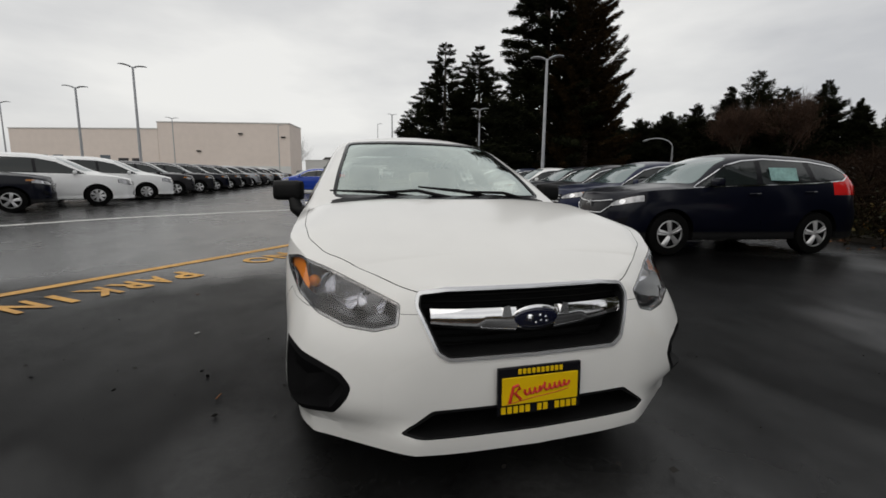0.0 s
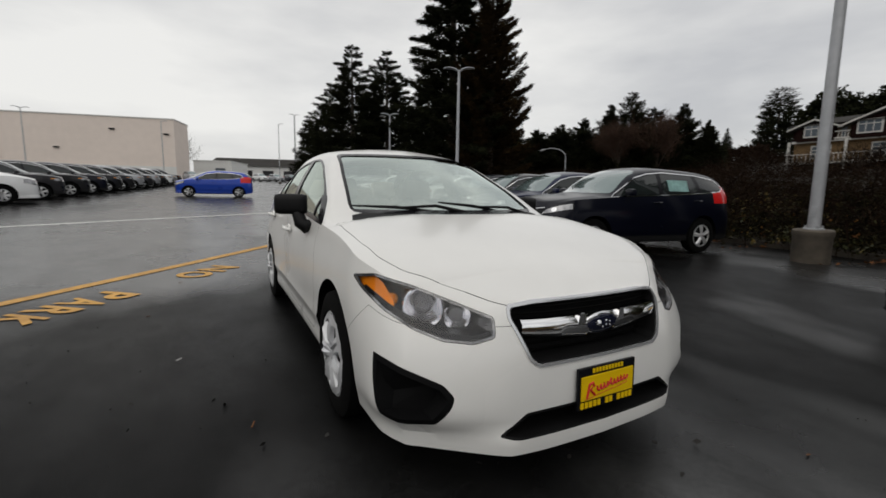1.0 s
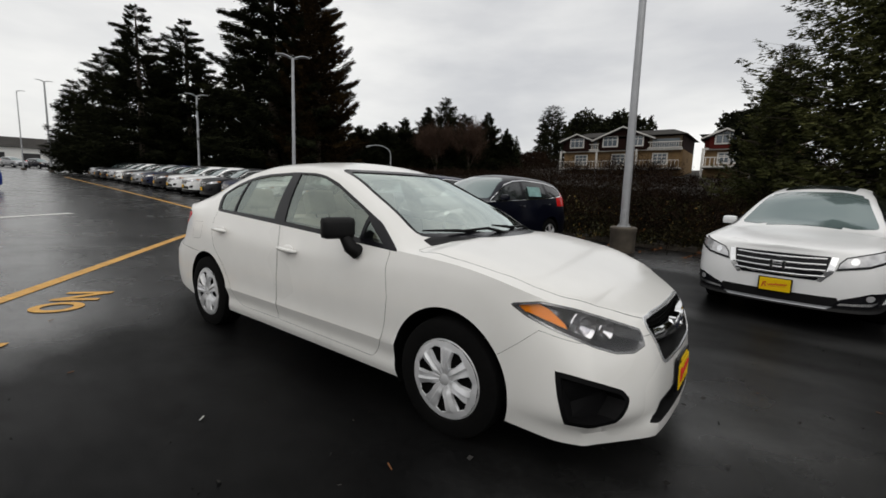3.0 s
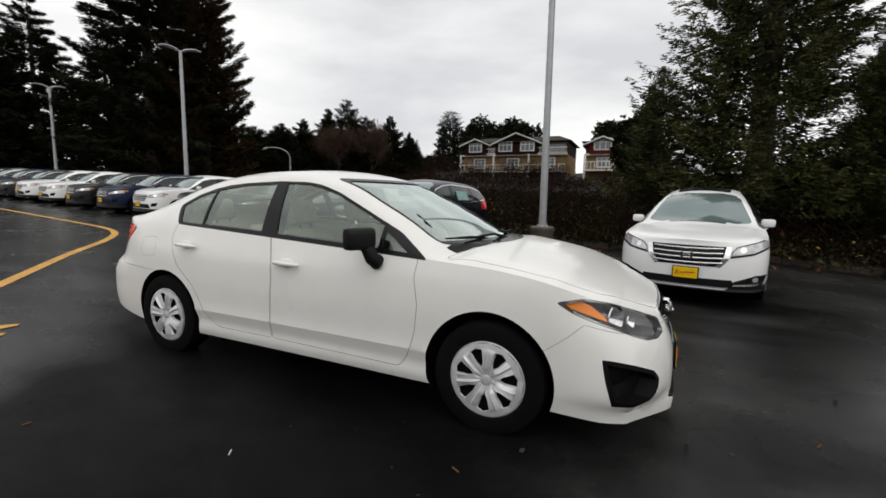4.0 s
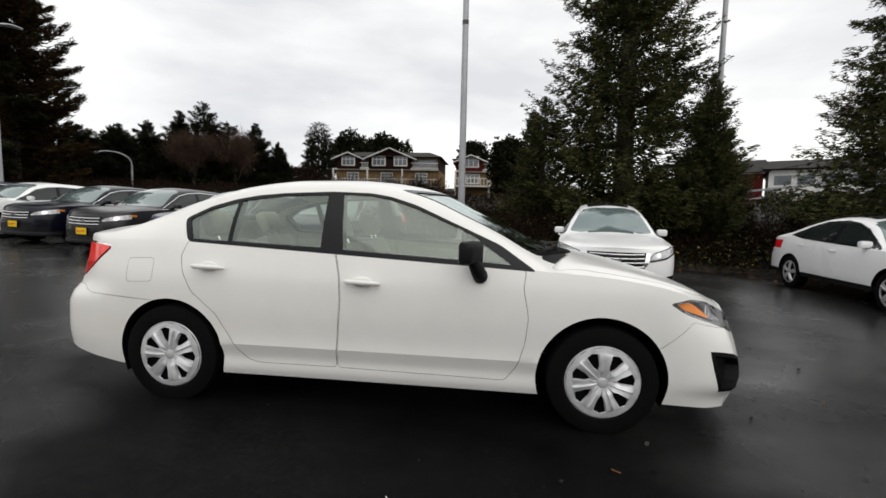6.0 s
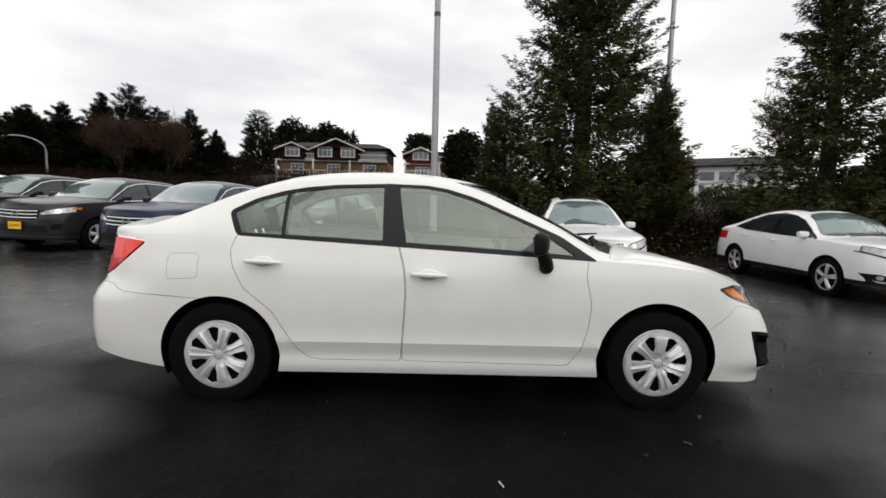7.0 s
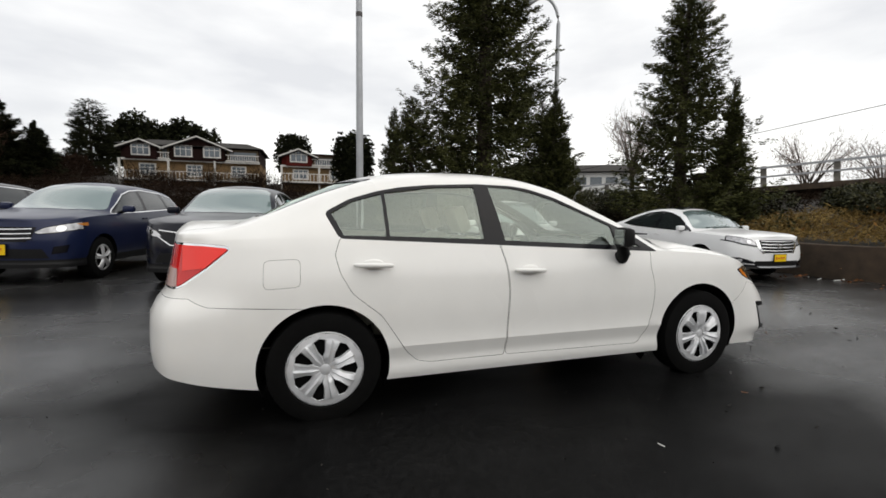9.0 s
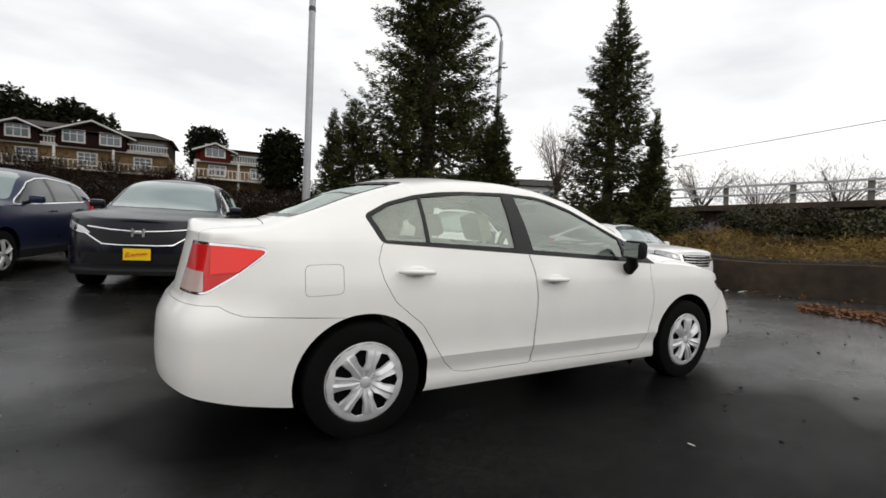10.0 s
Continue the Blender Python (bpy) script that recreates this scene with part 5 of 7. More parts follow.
# ---- the raised road ----
def overpass():
    t = thing("overpass", "raised concrete road with steel guard rails", "road bridge")
    a, d = Vector((11.7, -24.0)), Vector((-0.901, -0.434))
    t.matrix_world = pose(a.x, a.y, 2.88, 0, -3.1, math.degrees(math.atan2(d.y, d.x)))
    part("deck", boxed((-45, 0.5, -0.8), (60, 9, 0.0), 0.03), M_CONCD, t)
    part("edge_beam", boxed((-45, -0.3, -0.22), (60, 0.5, 0.10), 0.02), M_CONCD, t)
    for z, e in ((0.62, 0.05), (1.12, 0.06)):
        part("rail", boxed((-45, -0.32, z - e), (60, -0.24, z + e), 0.01), M_STEEL, t)
    for i in range(35):
        part("post", boxed((-45 + i * 3.0, -0.24, 0.0), (-45 + i * 3.0 + 0.26, -0.06, 1.22), 0.02), M_CONC, t)
    for i in range(6):
        part("pier", boxed((-40 + i * 16, 1, -5), (-39 + i * 16, 8, -0.8), 0.04), M_CONC, t)


overpass()
# Unseen hall, added so that windows and paint reflect grey instead of low sky.
west = slab_building("dealer_hall", "unseen plain grey hall added to close the lot and fill reflections", (-46, 30), (-46, -60), 12, -0.5, 7.5, mat("grey_cladding", (0.20, 0.20, 0.20), 0.8, 0, 0, 1.5, 0.2))
bm = bmesh.new()
tube(bm, [(17.6 - 0.901 * k, -27.8 - 0.434 * k, 6.89 + 0.1425 * k + 0.0008 * k * (k - 10.9)) for k in range(-30, 61, 6)], 0.022, 5)
tagged(part("overhead_wire", bm, M_PLASTIC), "thin black overhead wire crossing the sky", "cable")


# ---- the white sedan ----
def wheel(parent, centre, radius, width, rim_r, outward, cover, spokes, rim_mat, hub_mat, detail=40, phase=25.7):
    """A wheel with its tyre and its cover or rim; outward: -1 or 1 along x."""
    w = new("wheel")
    w.parent = parent
    w.location = centre
    o = outward
    bm = bmesh.new()
    hw = width / 2
    prof = [(-hw * 0.75, rim_r * 0.98), (-hw, rim_r * 1.06), (-hw * 1.03, rim_r + (radius - rim_r) * 0.55), (-hw * 0.88, radius * 0.975), (-hw * 0.6, radius), (hw * 0.6, radius), (hw * 0.88, radius * 0.975), (hw * 1.03, rim_r + (radius - rim_r) * 0.55), (hw, rim_r * 1.06), (hw * 0.75, rim_r * 0.98)]
    lathe(bm, prof, detail)
    part("tyre", bm, M_RUBBER, w, "", 40)
    bm = bmesh.new()
    lathe(bm, [(o * hw * 0.45, rim_r * 1.0), (o * hw * 0.5, rim_r * 0.3), (o * hw * 0.5, 0.01)], detail)
    part("back_plate", bm, M_DARK, w, "", 40)
    bm = bmesh.new()
    ri = 0.975 if cover else 0.93
    lathe(bm, [(o * hw * 0.55, rim_r * ri), (o * hw * 0.90, rim_r * ri), (o * hw * 0.95, rim_r * (ri + 0.02)), (o * hw * 0.9, rim_r * 1.03), (o * hw * 0.7, rim_r * 1.03), (o * hw * 0.55, rim_r * ri)], detail)
    bmesh.ops.delete(bm, geom=[f for f in bm.faces if len(f.verts) > 4], context='FACES')
    part("rim_ring", bm, rim_mat, w, "", 40)
    bm = bmesh.new()
    inner = rim_r * 0.15
    us = [0, 0.08, 0.13, 0.17, 0.21, 0.26, 0.33, 0.42, 0.52, 0.62, 0.72, 0.79, 0.825, 0.84, 0.855, 0.90, 0.95, 1.0]
    stations = len(us)
    ring = []
    for k in range(spokes):
        q = 2 * math.pi * k / spokes + radians(phase)
        cols = [[], [], [], [], [], []]
        for j in range(stations):
            u = us[j]
            r = inner + (rim_r * (0.99 if cover else 0.955) - inner) * u
            full = math.pi / spokes * 0.995
            if cover:
                half = full * (1 - (0.28 + 0.15 * min(1, u / 0.78)) * smooth_step(0.24, 0.40, u) * (1 - smooth_step(0.785, 0.842, u)))
            else:
                half = min(full, (0.030 + 0.016 * u) / r)
            bulge = o * (hw * (0.86 + 0.22 * math.sin(math.pi * (0.20 + 0.62 * u))))
            for c, (v, dz) in enumerate(((-1, -0.014), (-0.84, 0.0), (-0.12, 0.013), (0.12, -0.002), (0.84, 0.007), (1, -0.014))):
                qa = q + half * v
                cols[c].append((bm.verts.new((bulge + o * dz * (1 - 0.85 * cover * max(smooth_step(0.70, 0.86, u), 1 - smooth_step(0.10, 0.26, u))), r * math.cos(qa), r * math.sin(qa))), half > full * 0.97))
        ring += cols
    for i in range(len(ring)):
        a, b = ring[i], ring[(i + 1) % len(ring)]
        for j in range(stations - 1):
            if i % 6 != 5 or (a[j][1] and a[j + 1][1]):
                bm.faces.new((a[j][0], b[j][0], b[j + 1][0], a[j + 1][0]))
    bmesh.ops.recalc_face_normals(bm, faces=bm.faces)
    part("wheel_cover" if cover else "rim", bm, rim_mat, w, "", 26 if cover else 50)
    bm = bmesh.new()
    lathe(bm, [(o * hw * 0.6, inner * 1.10), (o * hw * 0.96, inner * 1.04), (o * hw * 1.0, inner * 0.85), (o * hw * 1.008, 0.004)], 24)
    part("hub_cap", bm, hub_mat, w, "", 40)
    return w


def dealer_plate(parent, w, h, m, border=True, plain=False):
    """A yellow dealer insert in its frame, with bars for the lettering."""
    p = part("plate_frame", boxed((-w / 2, -0.006, -h / 2), (w / 2, 0.008, h / 2), 0.004), M_TRIM if border else M_YELLOW, parent, "yellow and black dealer plate")
    p.matrix_local = m
    lo, hi = (0.44, 0.44) if plain else (0.27, 0.30)
    part("plate_insert", boxed((-w * 0.455, -0.010, -h * lo), (w * 0.455, 0.004, h * hi), 0.002), M_YELLOW, p)
    slant = math.tan(radians(7))

    def stroke(bm, pts, r):
        tube(bm, [(w * x, -0.0112, h * (z + slant * x * w / h)) for x, z in pts], r * h, 5)
    bm = bmesh.new()
    stroke(bm, [(-0.37, -0.13), (-0.34, 0.10), (-0.33, 0.19), (-0.27, 0.20), (-0.25, 0.13), (-0.31, 0.05), (-0.24, -0.11)], 0.034)
    script = [(-0.21 + 0.54 * i / 60 + 0.016 * math.cos(i * 0.95), 0.02 + 0.062 * math.sin(i * 0.95) + (0.08 if i in (25, 26, 27) else 0)) for i in range(61)]
    stroke(bm, script, 0.028)
    stroke(bm, [(-0.40, -0.15), (-0.1, -0.135), (0.2, -0.14), (0.34, -0.12)], 0.007)
    tagged(part("red_lettering", bm, M_REDINK, p), kind="stuff")
    if border and not plain:
        bm = bmesh.new()
        for i in range(13):
            if i not in (5, 8):
                x0 = -w * 0.46 + i * w * 0.071
                box(bm, (x0, -0.0095, -h * 0.45), (x0 + w * 0.05, -0.005, -h * 0.31))
        for i in range(10):
            x0 = -w * 0.27 + i * w * 0.055
            box(bm, (x0, -0.0095, h * 0.36), (x0 + w * 0.035, -0.005, h * 0.46))
        tagged(part("yellow_lettering", bm, M_YELLOW, p), kind="stuff")
    return p


def seat(parent, x, y, z, back):
    s = new("seat")
    s.parent = parent
    s.location = (x, y, z)
    part("cushion", boxed((-0.25, -0.27, 0), (0.25, 0.25, 0.16), 0.06), M_BEIGE, s, "", 40)
    b = part("backrest", boxed((-0.24, 0, 0), (0.24, 0.13, 0.60), 0.055), M_BEIGE, s, "", 40)
    b.matrix_local = pose(0, 0.20, 0.10, -back, 0, 0)
    h = part("headrest", boxed((-0.135, 0, 0.63), (0.135, 0.10, 0.82), 0.045), M_BEIGE, s, "", 40)
    h.matrix_local = pose(0, 0.20, 0.10, -back, 0, 0)
    for q in (-0.06, 0.06):
        hp = part("headrest_post", tube(bmesh.new(), [(q, 0.05, 0.55), (q, 0.05, 0.68)], 0.008, 6), M_CHROME, s)
        hp.matrix_local = pose(0, 0.20, 0.10, -back, 0, 0)


car = thing("sedan", "white four-door sedan with silver wheel covers on wet asphalt", "car")
SOLID = car_solid(SEDAN_KEYS, {"s": D_SIDE, "f": D_FLAT, "n": D_NOSE, "c": D_CORNER, "k": D_CHIN, "t": D_TAIL}, sedan_rail, SEDAN_CENTRE, M_WHITE)


def cabin_tool():
    """The hollow of the cabin."""
    bm = bmesh.new()
    rows = []
    belt = curve((-1.2, 0.90), (-0.4, 0.95), (0.3, 0.985), (1.3, 1.015), (1.9, 1.015))
    for i in range(31):
        y = -1.08 + 2.78 * i / 30
        zc = SEDAN_CENTRE(y + (-0.04 if y < 0 else 0.04)) - 0.045
        zb = min(belt(y), zc - 0.02)
        zr = min(_rz(y) - 0.05, zc - 0.012)
        zr = max(zr, zb + 0.004)
        half = [(0.0, 0.36), (0.66, 0.36), (0.765, zb - 0.06 if zb > 0.6 else 0.5), (0.735, zb), (min(_rx(y) - 0.035, 0.73), zr), (_rx(y) * 0.55, zr + (zc - zr) * 0.8), (0.0, zc)]
        rows.append([bm.verts.new((x, y, z)) for x, z in half] + [bm.verts.new((-x, y, z)) for x, z in half[-2:0:-1]])
    for a, b in zip(rows, rows[1:]):
        for j in range(len(a)):
            bm.faces.new((a[j], a[(j + 1) % len(a)], b[(j + 1) % len(a)], b[j]))
    bm.faces.new(rows[0])
    bm.faces.new(rows[-1])
    bmesh.ops.triangulate(bm, faces=[f for f in bm.faces if len(f.verts) > 4])
    bmesh.ops.recalc_face_normals(bm, faces=bm.faces)
    return bm


AXLES = (-1.3225, 1.3225)
HUB_Z = 0.305
B = boolean(SOLID, cabin_tool(), 'DIFFERENCE', M_CABIN)
for ax in AXLES:
    for sx in (-1, 1):
        bm = bmesh.new()
        ra, ca, cz = (0.363, ax + 0.008, HUB_Z + 0.007) if ax < 0 else (0.358, ax, HUB_Z)
        lathe(bm, [(sx * 0.58, ra), (sx * 1.05, ra)], 64, 'x', (0, ca, cz))
        B = boolean(B, bm, 'DIFFERENCE', M_DARK)

# window surrounds and glass
DLO = [(1.315, 1.165), (1.235, 1.018), (0.34, 0.985), (-0.40, 0.948), (-0.945, 0.91), (-0.73, 1.055), (-0.5, 1.155), (-0.2, 1.283), (-0.03, 1.333), (0.10, 1.352), (0.35, 1.358), (0.67, 1.343), (0.85, 1.325), (1.0, 1.297), (1.17, 1.245)]
PANES = [[(1.27, 1.160), (1.205, 1.042), (0.975, 1.033), (0.983, 1.275), (1.15, 1.225)],
         [(0.945, 1.034), (0.365, 1.012), (0.378, 1.332), (0.67, 1.319), (0.955, 1.282)],
         [(0.215, 1.003), (-0.60, 0.963), (-0.60, 1.085), (-0.47, 1.143), (-0.2, 1.256), (-0.03, 1.308), (0.10, 1.330), (0.27, 1.338)],
         [(-0.635, 0.960), (-0.80, 0.945), (-0.635, 1.055)]]
PANES = [grown(p, 0.007) for p in PANES]
DLO = rounded(DLO, 0.03, 3)
frame_piece = boolean(B, yz(DLO, -1.0, -0.40), 'INTERSECT', M_TRIM)
for pane in PANES:
    frame_piece = boolean(frame_piece, yz(pane, -1.05, -0.35), 'DIFFERENCE', M_TRIM)
B = boolean(B, yz(DLO, -1.0, 1.0), 'DIFFERENCE', M_WHITE)
link_mesh("window_frame", frame_piece, M_TRIM, car, "gloss black window surround")
link_mesh("window_frame", mirrored(frame_piece), M_TRIM, car, "gloss black window surround")
for pane in PANES:
    g = boolean(SOLID, yz(grown(pane, 0.006), -1.0, -0.40), 'INTERSECT', M_DARK)
    g = shell(g, M_WHITE, lambda nrm, c: True, (0.008, 0, 0))
    for me in (g, mirrored(g)):
        link_mesh("side_window", me, M_GLASS, car).visible_shadow = False
SCREEN = rounded([(-0.665, 0.985), (0.665, 0.985), (0.62, 1.15), (0.53, 1.385), (-0.53, 1.385), (-0.62, 1.15)], 0.05, 3)
REARW = rounded([(-0.60, 1.135), (0.60, 1.135), (0.50, 1.385), (-0.50, 1.385)], 0.05, 3)
for outline, y0, y1, nm, edge in ((SCREEN, -1.5, -0.02, "windscreen", 0.018), (REARW, 1.02, 2.1, "rear_window", 0.018)):
    ring = boolean(B, xz(outline, y0, y1), 'INTERSECT', M_TRIM)
    ring = boolean(ring, xz(grown(outline, -edge), y0 - 0.05, y1 + 0.05), 'DIFFERENCE', M_TRIM)
    B = boolean(B, xz(outline, y0, y1), 'DIFFERENCE', M_WHITE)
    link_mesh("window_seal", ring, M_TRIM, car)
    g = boolean(SOLID, xz(grown(outline, -0.004), y0, y1), 'INTERSECT', M_DARK)
    way = -1 if y0 < 0 else 1
    g = shell(g, M_WHITE, lambda nrm, c: nrm.z > 0.1, (0, -0.006 * way, -0.005))
    link_mesh(nm, g, M_WSCREEN if way < 0 else M_GLASS, car).visible_shadow = False


# recesses of the nose
def recess(B, outline_xz, surf, depth, wall, back, material, name):
    """Cuts a bent recess into the nose and lines it with a tray. surf: x -> y of the surface."""
    def tool(d, grow):
        around = shrunk(outline_xz, *wall) if grow < 0 else grown(outline_xz, grow)
        pts = [(x, surf(x) + d, z) for x, z in around]
        return prism(pts, (0, -0.7, 0))
    tray = boolean(SOLID, tool(depth + back, 0), 'INTERSECT', material)
    tray = boolean(tray, tool(depth, -1), 'DIFFERENCE', material)
    B = boolean(B, tool(depth + back, 0.002), 'DIFFERENCE', M_DARK)
    link_mesh(name, tray, material, car)
    return B


nose_y = curve((-0.85, -1.84), (-0.80, -1.96), (-0.72, -2.04), (-0.62, -2.11), (-0.45, -2.15), (-0.25, -2.198), (0.0, -2.208), (0.25, -2.198), (0.45, -2.15), (0.62, -2.10), (0.85, -1.83))
GRILLE = rounded([(-0.395, 0.687), (-0.30, 0.696), (0.30, 0.696), (0.395, 0.687), (0.403, 0.655), (0.345, 0.513), (0.312, 0.491), (-0.312, 0.491), (-0.345, 0.513), (-0.403, 0.655)], 0.009, 3)
FOG = rounded([(-0.95, 0.520), (-0.835, 0.508), (-0.74, 0.468), (-0.665, 0.435), (-0.632, 0.392), (-0.645, 0.355), (-0.69, 0.292), (-0.785, 0.285), (-0.95, 0.285)], 0.012, 2)
FOG_BACK = rounded([(-2.6, 0.60), (-1.890, 0.60), (-1.893, 0.50), (-1.912, 0.41), (-1.942, 0.31), (-1.965, 0.20), (-2.6, 0.20)], 0.012, 2)
fog_y = curve((-0.96, -1.84), (-0.86, -1.86), (-0.835, -1.925), (-0.80, -2.005), (-0.742, -2.065), (-0.60, -2.14))
LOWER = rounded([(-0.475, 0.238), (-0.37, 0.312), (0.37, 0.312), (0.475, 0.238), (0.40, 0.222), (-0.40, 0.222)], 0.01, 2)
rim = boolean(SOLID, xz(grown(GRILLE, 0.013), -2.5, -2.09), 'INTERSECT', M_CHROME)
rim = boolean(rim, xz(grown(GRILLE, 0.002), -2.6, -2.0), 'DIFFERENCE', M_CHROME)
rim.transform(Matrix.Translation((0, -0.006, 0)))
link_mesh("grille_surround", rim, mat("satin_silver", (0.62, 0.63, 0.65), 0.25, 0.7), car, "satin silver grille surround")
B = recess(B, GRILLE, nose_y, 0.075, (0.985, 0.97), 0.02, M_PLASTIC, "grille_tray")
B = recess(B, LOWER, nose_y, 0.06, (0.97, 0.85), 0.02, M_PLASTIC, "lower_intake")


def fog_tool(depth, inset, m=1):
    """The hollow round a fog lamp: an outline seen from ahead, ended by one seen from the side."""
    me = mesh_of("hollow", prism([(x, fog_y(x) + depth, z) for x, z in grown(FOG, -inset)], (0, -0.7, 0)), M_PLASTIC)
    me = boolean(me, yz(grown(FOG_BACK, -inset), -1.2, -0.4), 'INTERSECT', M_PLASTIC)
    bm = bmesh.new()
    bm.from_mesh(me if m == 1 else mirrored(me))
    return bm


M_FOG = mat("recess_plastic", (0.0045, 0.0045, 0.005), 0.6, 0, 0, 60, 0.3, spec=0.10)
bezel = boolean(SOLID, fog_tool(0.080, 0.0), 'INTERSECT', M_PLASTIC)
bezel = boolean(bezel, fog_tool(0.052, 0.020), 'DIFFERENCE', M_PLASTIC)
for m in (1, -1):
    B = boolean(B, fog_tool(0.080, -0.002, m), 'DIFFERENCE', M_DARK)
    link_mesh("fog_lamp_bezel", bezel if m == 1 else mirrored(bezel), M_FOG, car, "black plastic fog lamp recess")

# lamps
LAMP = rounded([(-0.852, 0.768), (-0.80, 0.786), (-0.70, 0.757), (-0.58, 0.708), (-0.462, 0.658), (-0.474, 0.592), (-0.55, 0.571), (-0.645, 0.580), (-0.73, 0.614), (-0.80, 0.665), (-0.838, 0.722)], 0.012, 3)
lamp_y = curve((-0.87, -1.62), (-0.83, -1.69), (-0.76, -1.80), (-0.65, -1.93), (-0.53, -2.03), (-0.41, -2.08))


def lamp_tool(d, grow, m=1):
    bm = prism([(x * m, lamp_y(x) + d, z) for x, z in grown(LAMP, grow)], (0, -0.8, 0))
    return bm


lens = boolean(SOLID, lamp_tool(0.11, -0.003), 'INTERSECT', M_DARK)
lens = shell(lens, M_WHITE, lambda nrm, c: True)
edge = boolean(SOLID, lamp_tool(0.11, -0.003), 'INTERSECT', M_DARK)
edge = boolean(edge, lamp_tool(0.20, -0.008), 'DIFFERENCE', M_DARK)
edge = shell(edge, M_WHITE, lambda nrm, c: True, (0.003, 0.006, 0))
for m in (1, -1):
    B = boolean(B, lamp_tool(0.12, 0.002, m), 'DIFFERENCE', M_DARK)
housing = boolean(SOLID, lamp_tool(0.118, 0), 'INTERSECT', M_CHROME)
housing = boolean(housing, lamp_tool(0.085, -0.008), 'DIFFERENCE', M_CHROME)
M_HOUSING = mat("smoked_chrome", (0.44, 0.44, 0.445), 0.14, 0.85, 0, 10, 0.93, detail=2.0)
M_REFLECT = mat("lamp_reflector", (0.75, 0.75, 0.77), 0.14, 1.0)
for m in (1, -1):
    hl = new("headlight")
    hl.parent = car
    link_mesh("lens", lens if m == 1 else mirrored(lens), M_LENS, hl).visible_shadow = False
    link_mesh("housing", housing if m == 1 else mirrored(housing), M_HOUSING, hl)
    bm = bmesh.new()
    lathe(bm, [(0.055, 0.040), (0.02, 0.062), (0.0, 0.080), (0.004, 0.084), (0.058, 0.046)], 28, 'y')
    r1 = part("reflector", bm, M_REFLECT, hl, "", 40)
    r1.matrix_local = pose(-0.655 * m, -1.935, 0.668, 0, 0, -24 * m)
    bm = bmesh.new()
    bmesh.ops.create_uvsphere(bm, u_segments=20, v_segments=12, radius=0.036)
    r2 = part("projector", bm, M_LENS, hl, "", 60)
    r2.matrix_local = pose(-0.655 * m, -1.93, 0.668)
    bm = bmesh.new()
    lathe(bm, [(0.035, 0.028), (0.01, 0.044), (0.0, 0.052), (0.004, 0.055), (0.04, 0.032)], 24, 'y')
    r3 = part("high_beam_reflector", bm, M_REFLECT, hl, "", 40)
    r3.matrix_local = pose(-0.545 * m, -2.005, 0.637, 0, 0, -20 * m)
    link_mesh("lens_edge", edge if m == 1 else mirrored(edge), M_TRIM, hl, "black rim of the lens")
    band = [(-0.838, 0.724), (-0.80, 0.667), (-0.73, 0.616), (-0.645, 0.582), (-0.55, 0.573), (-0.48, 0.594), (-0.483, 0.610), (-0.55, 0.592), (-0.635, 0.603), (-0.715, 0.638), (-0.785, 0.686), (-0.828, 0.734)]
    low_bezel = boolean(SOLID, prism([(x, lamp_y(x) + 0.08, z) for x, z in band], (0, -0.8, 0)), 'INTERSECT', M_TRIM)
    low_bezel.transform(Matrix.Translation((0.010, 0.014, 0)))
    link_mesh("lower_bezel", low_bezel if m == 1 else mirrored(low_bezel), M_TRIM, hl, "black lower bezel")
    amber = boolean(SOLID, prism([(x, lamp_y(x) + 0.075, z) for x, z in [(-0.849, 0.766), (-0.806, 0.776), (-0.788, 0.752), (-0.774, 0.695), (-0.778, 0.658), (-0.802, 0.676), (-0.838, 0.728)]], (0, -0.8, 0)), 'INTERSECT', M_AMBER)
    amber.transform(Matrix.Translation((0.014, 0.010, 0)))
    link_mesh("turn_signal", amber if m == 1 else mirrored(amber), M_AMBER, hl, "amber turn signal")
    bm = bmesh.new()
    bmesh.ops.create_uvsphere(bm, u_segments=14, v_segments=8, radius=0.024, matrix=pose(-0.745 * m, -1.835, 0.690))
    part("signal_bulb", bm, M_AMBER, hl, "amber bulb", 60)

TAIL = rounded([(1.79, 0.972), (1.92, 0.985), (2.4, 1.0), (2.4, 0.772), (2.06, 0.765), (1.93, 0.855)], 0.035, 4)
tail_piece = boolean(SOLID, yz(grown(TAIL, -0.003), -1.0, -0.52), 'INTERSECT', M_RED)
tail_rim = boolean(SOLID, yz(grown(TAIL, 0.008), -1.0, -0.515), 'INTERSECT', M_REFLECT)
tail_rim.transform(Matrix.Translation((0.004, -0.003, 0)))
for sx in (-1, 1):
    B = boolean(B, yz(grown(TAIL, 0.010), sx * 1.0, sx * 0.515), 'DIFFERENCE', M_DARK)
low = boolean(tail_piece, yz([(2.06, 0.6), (2.06, 0.862), (2.5, 0.88), (2.5, 0.6)], -1.0, -0.4), 'INTERSECT', M_REDP)
mid = boolean(tail_piece, yz([(1.7, 0.80), (1.93, 0.868), (2.035, 0.852), (2.035, 1.1), (1.7, 1.1)], -1.0, -0.4), 'INTERSECT', M_REDP)
mid.transform(Matrix.Translation((-0.004, 0.0, 0)))
low.transform(Matrix.Translation((-0.002, 0.003, 0)))
M_CLEARR = mat("pale_lens", (0.55, 0.40, 0.38), 0.15, 0, 0.6)
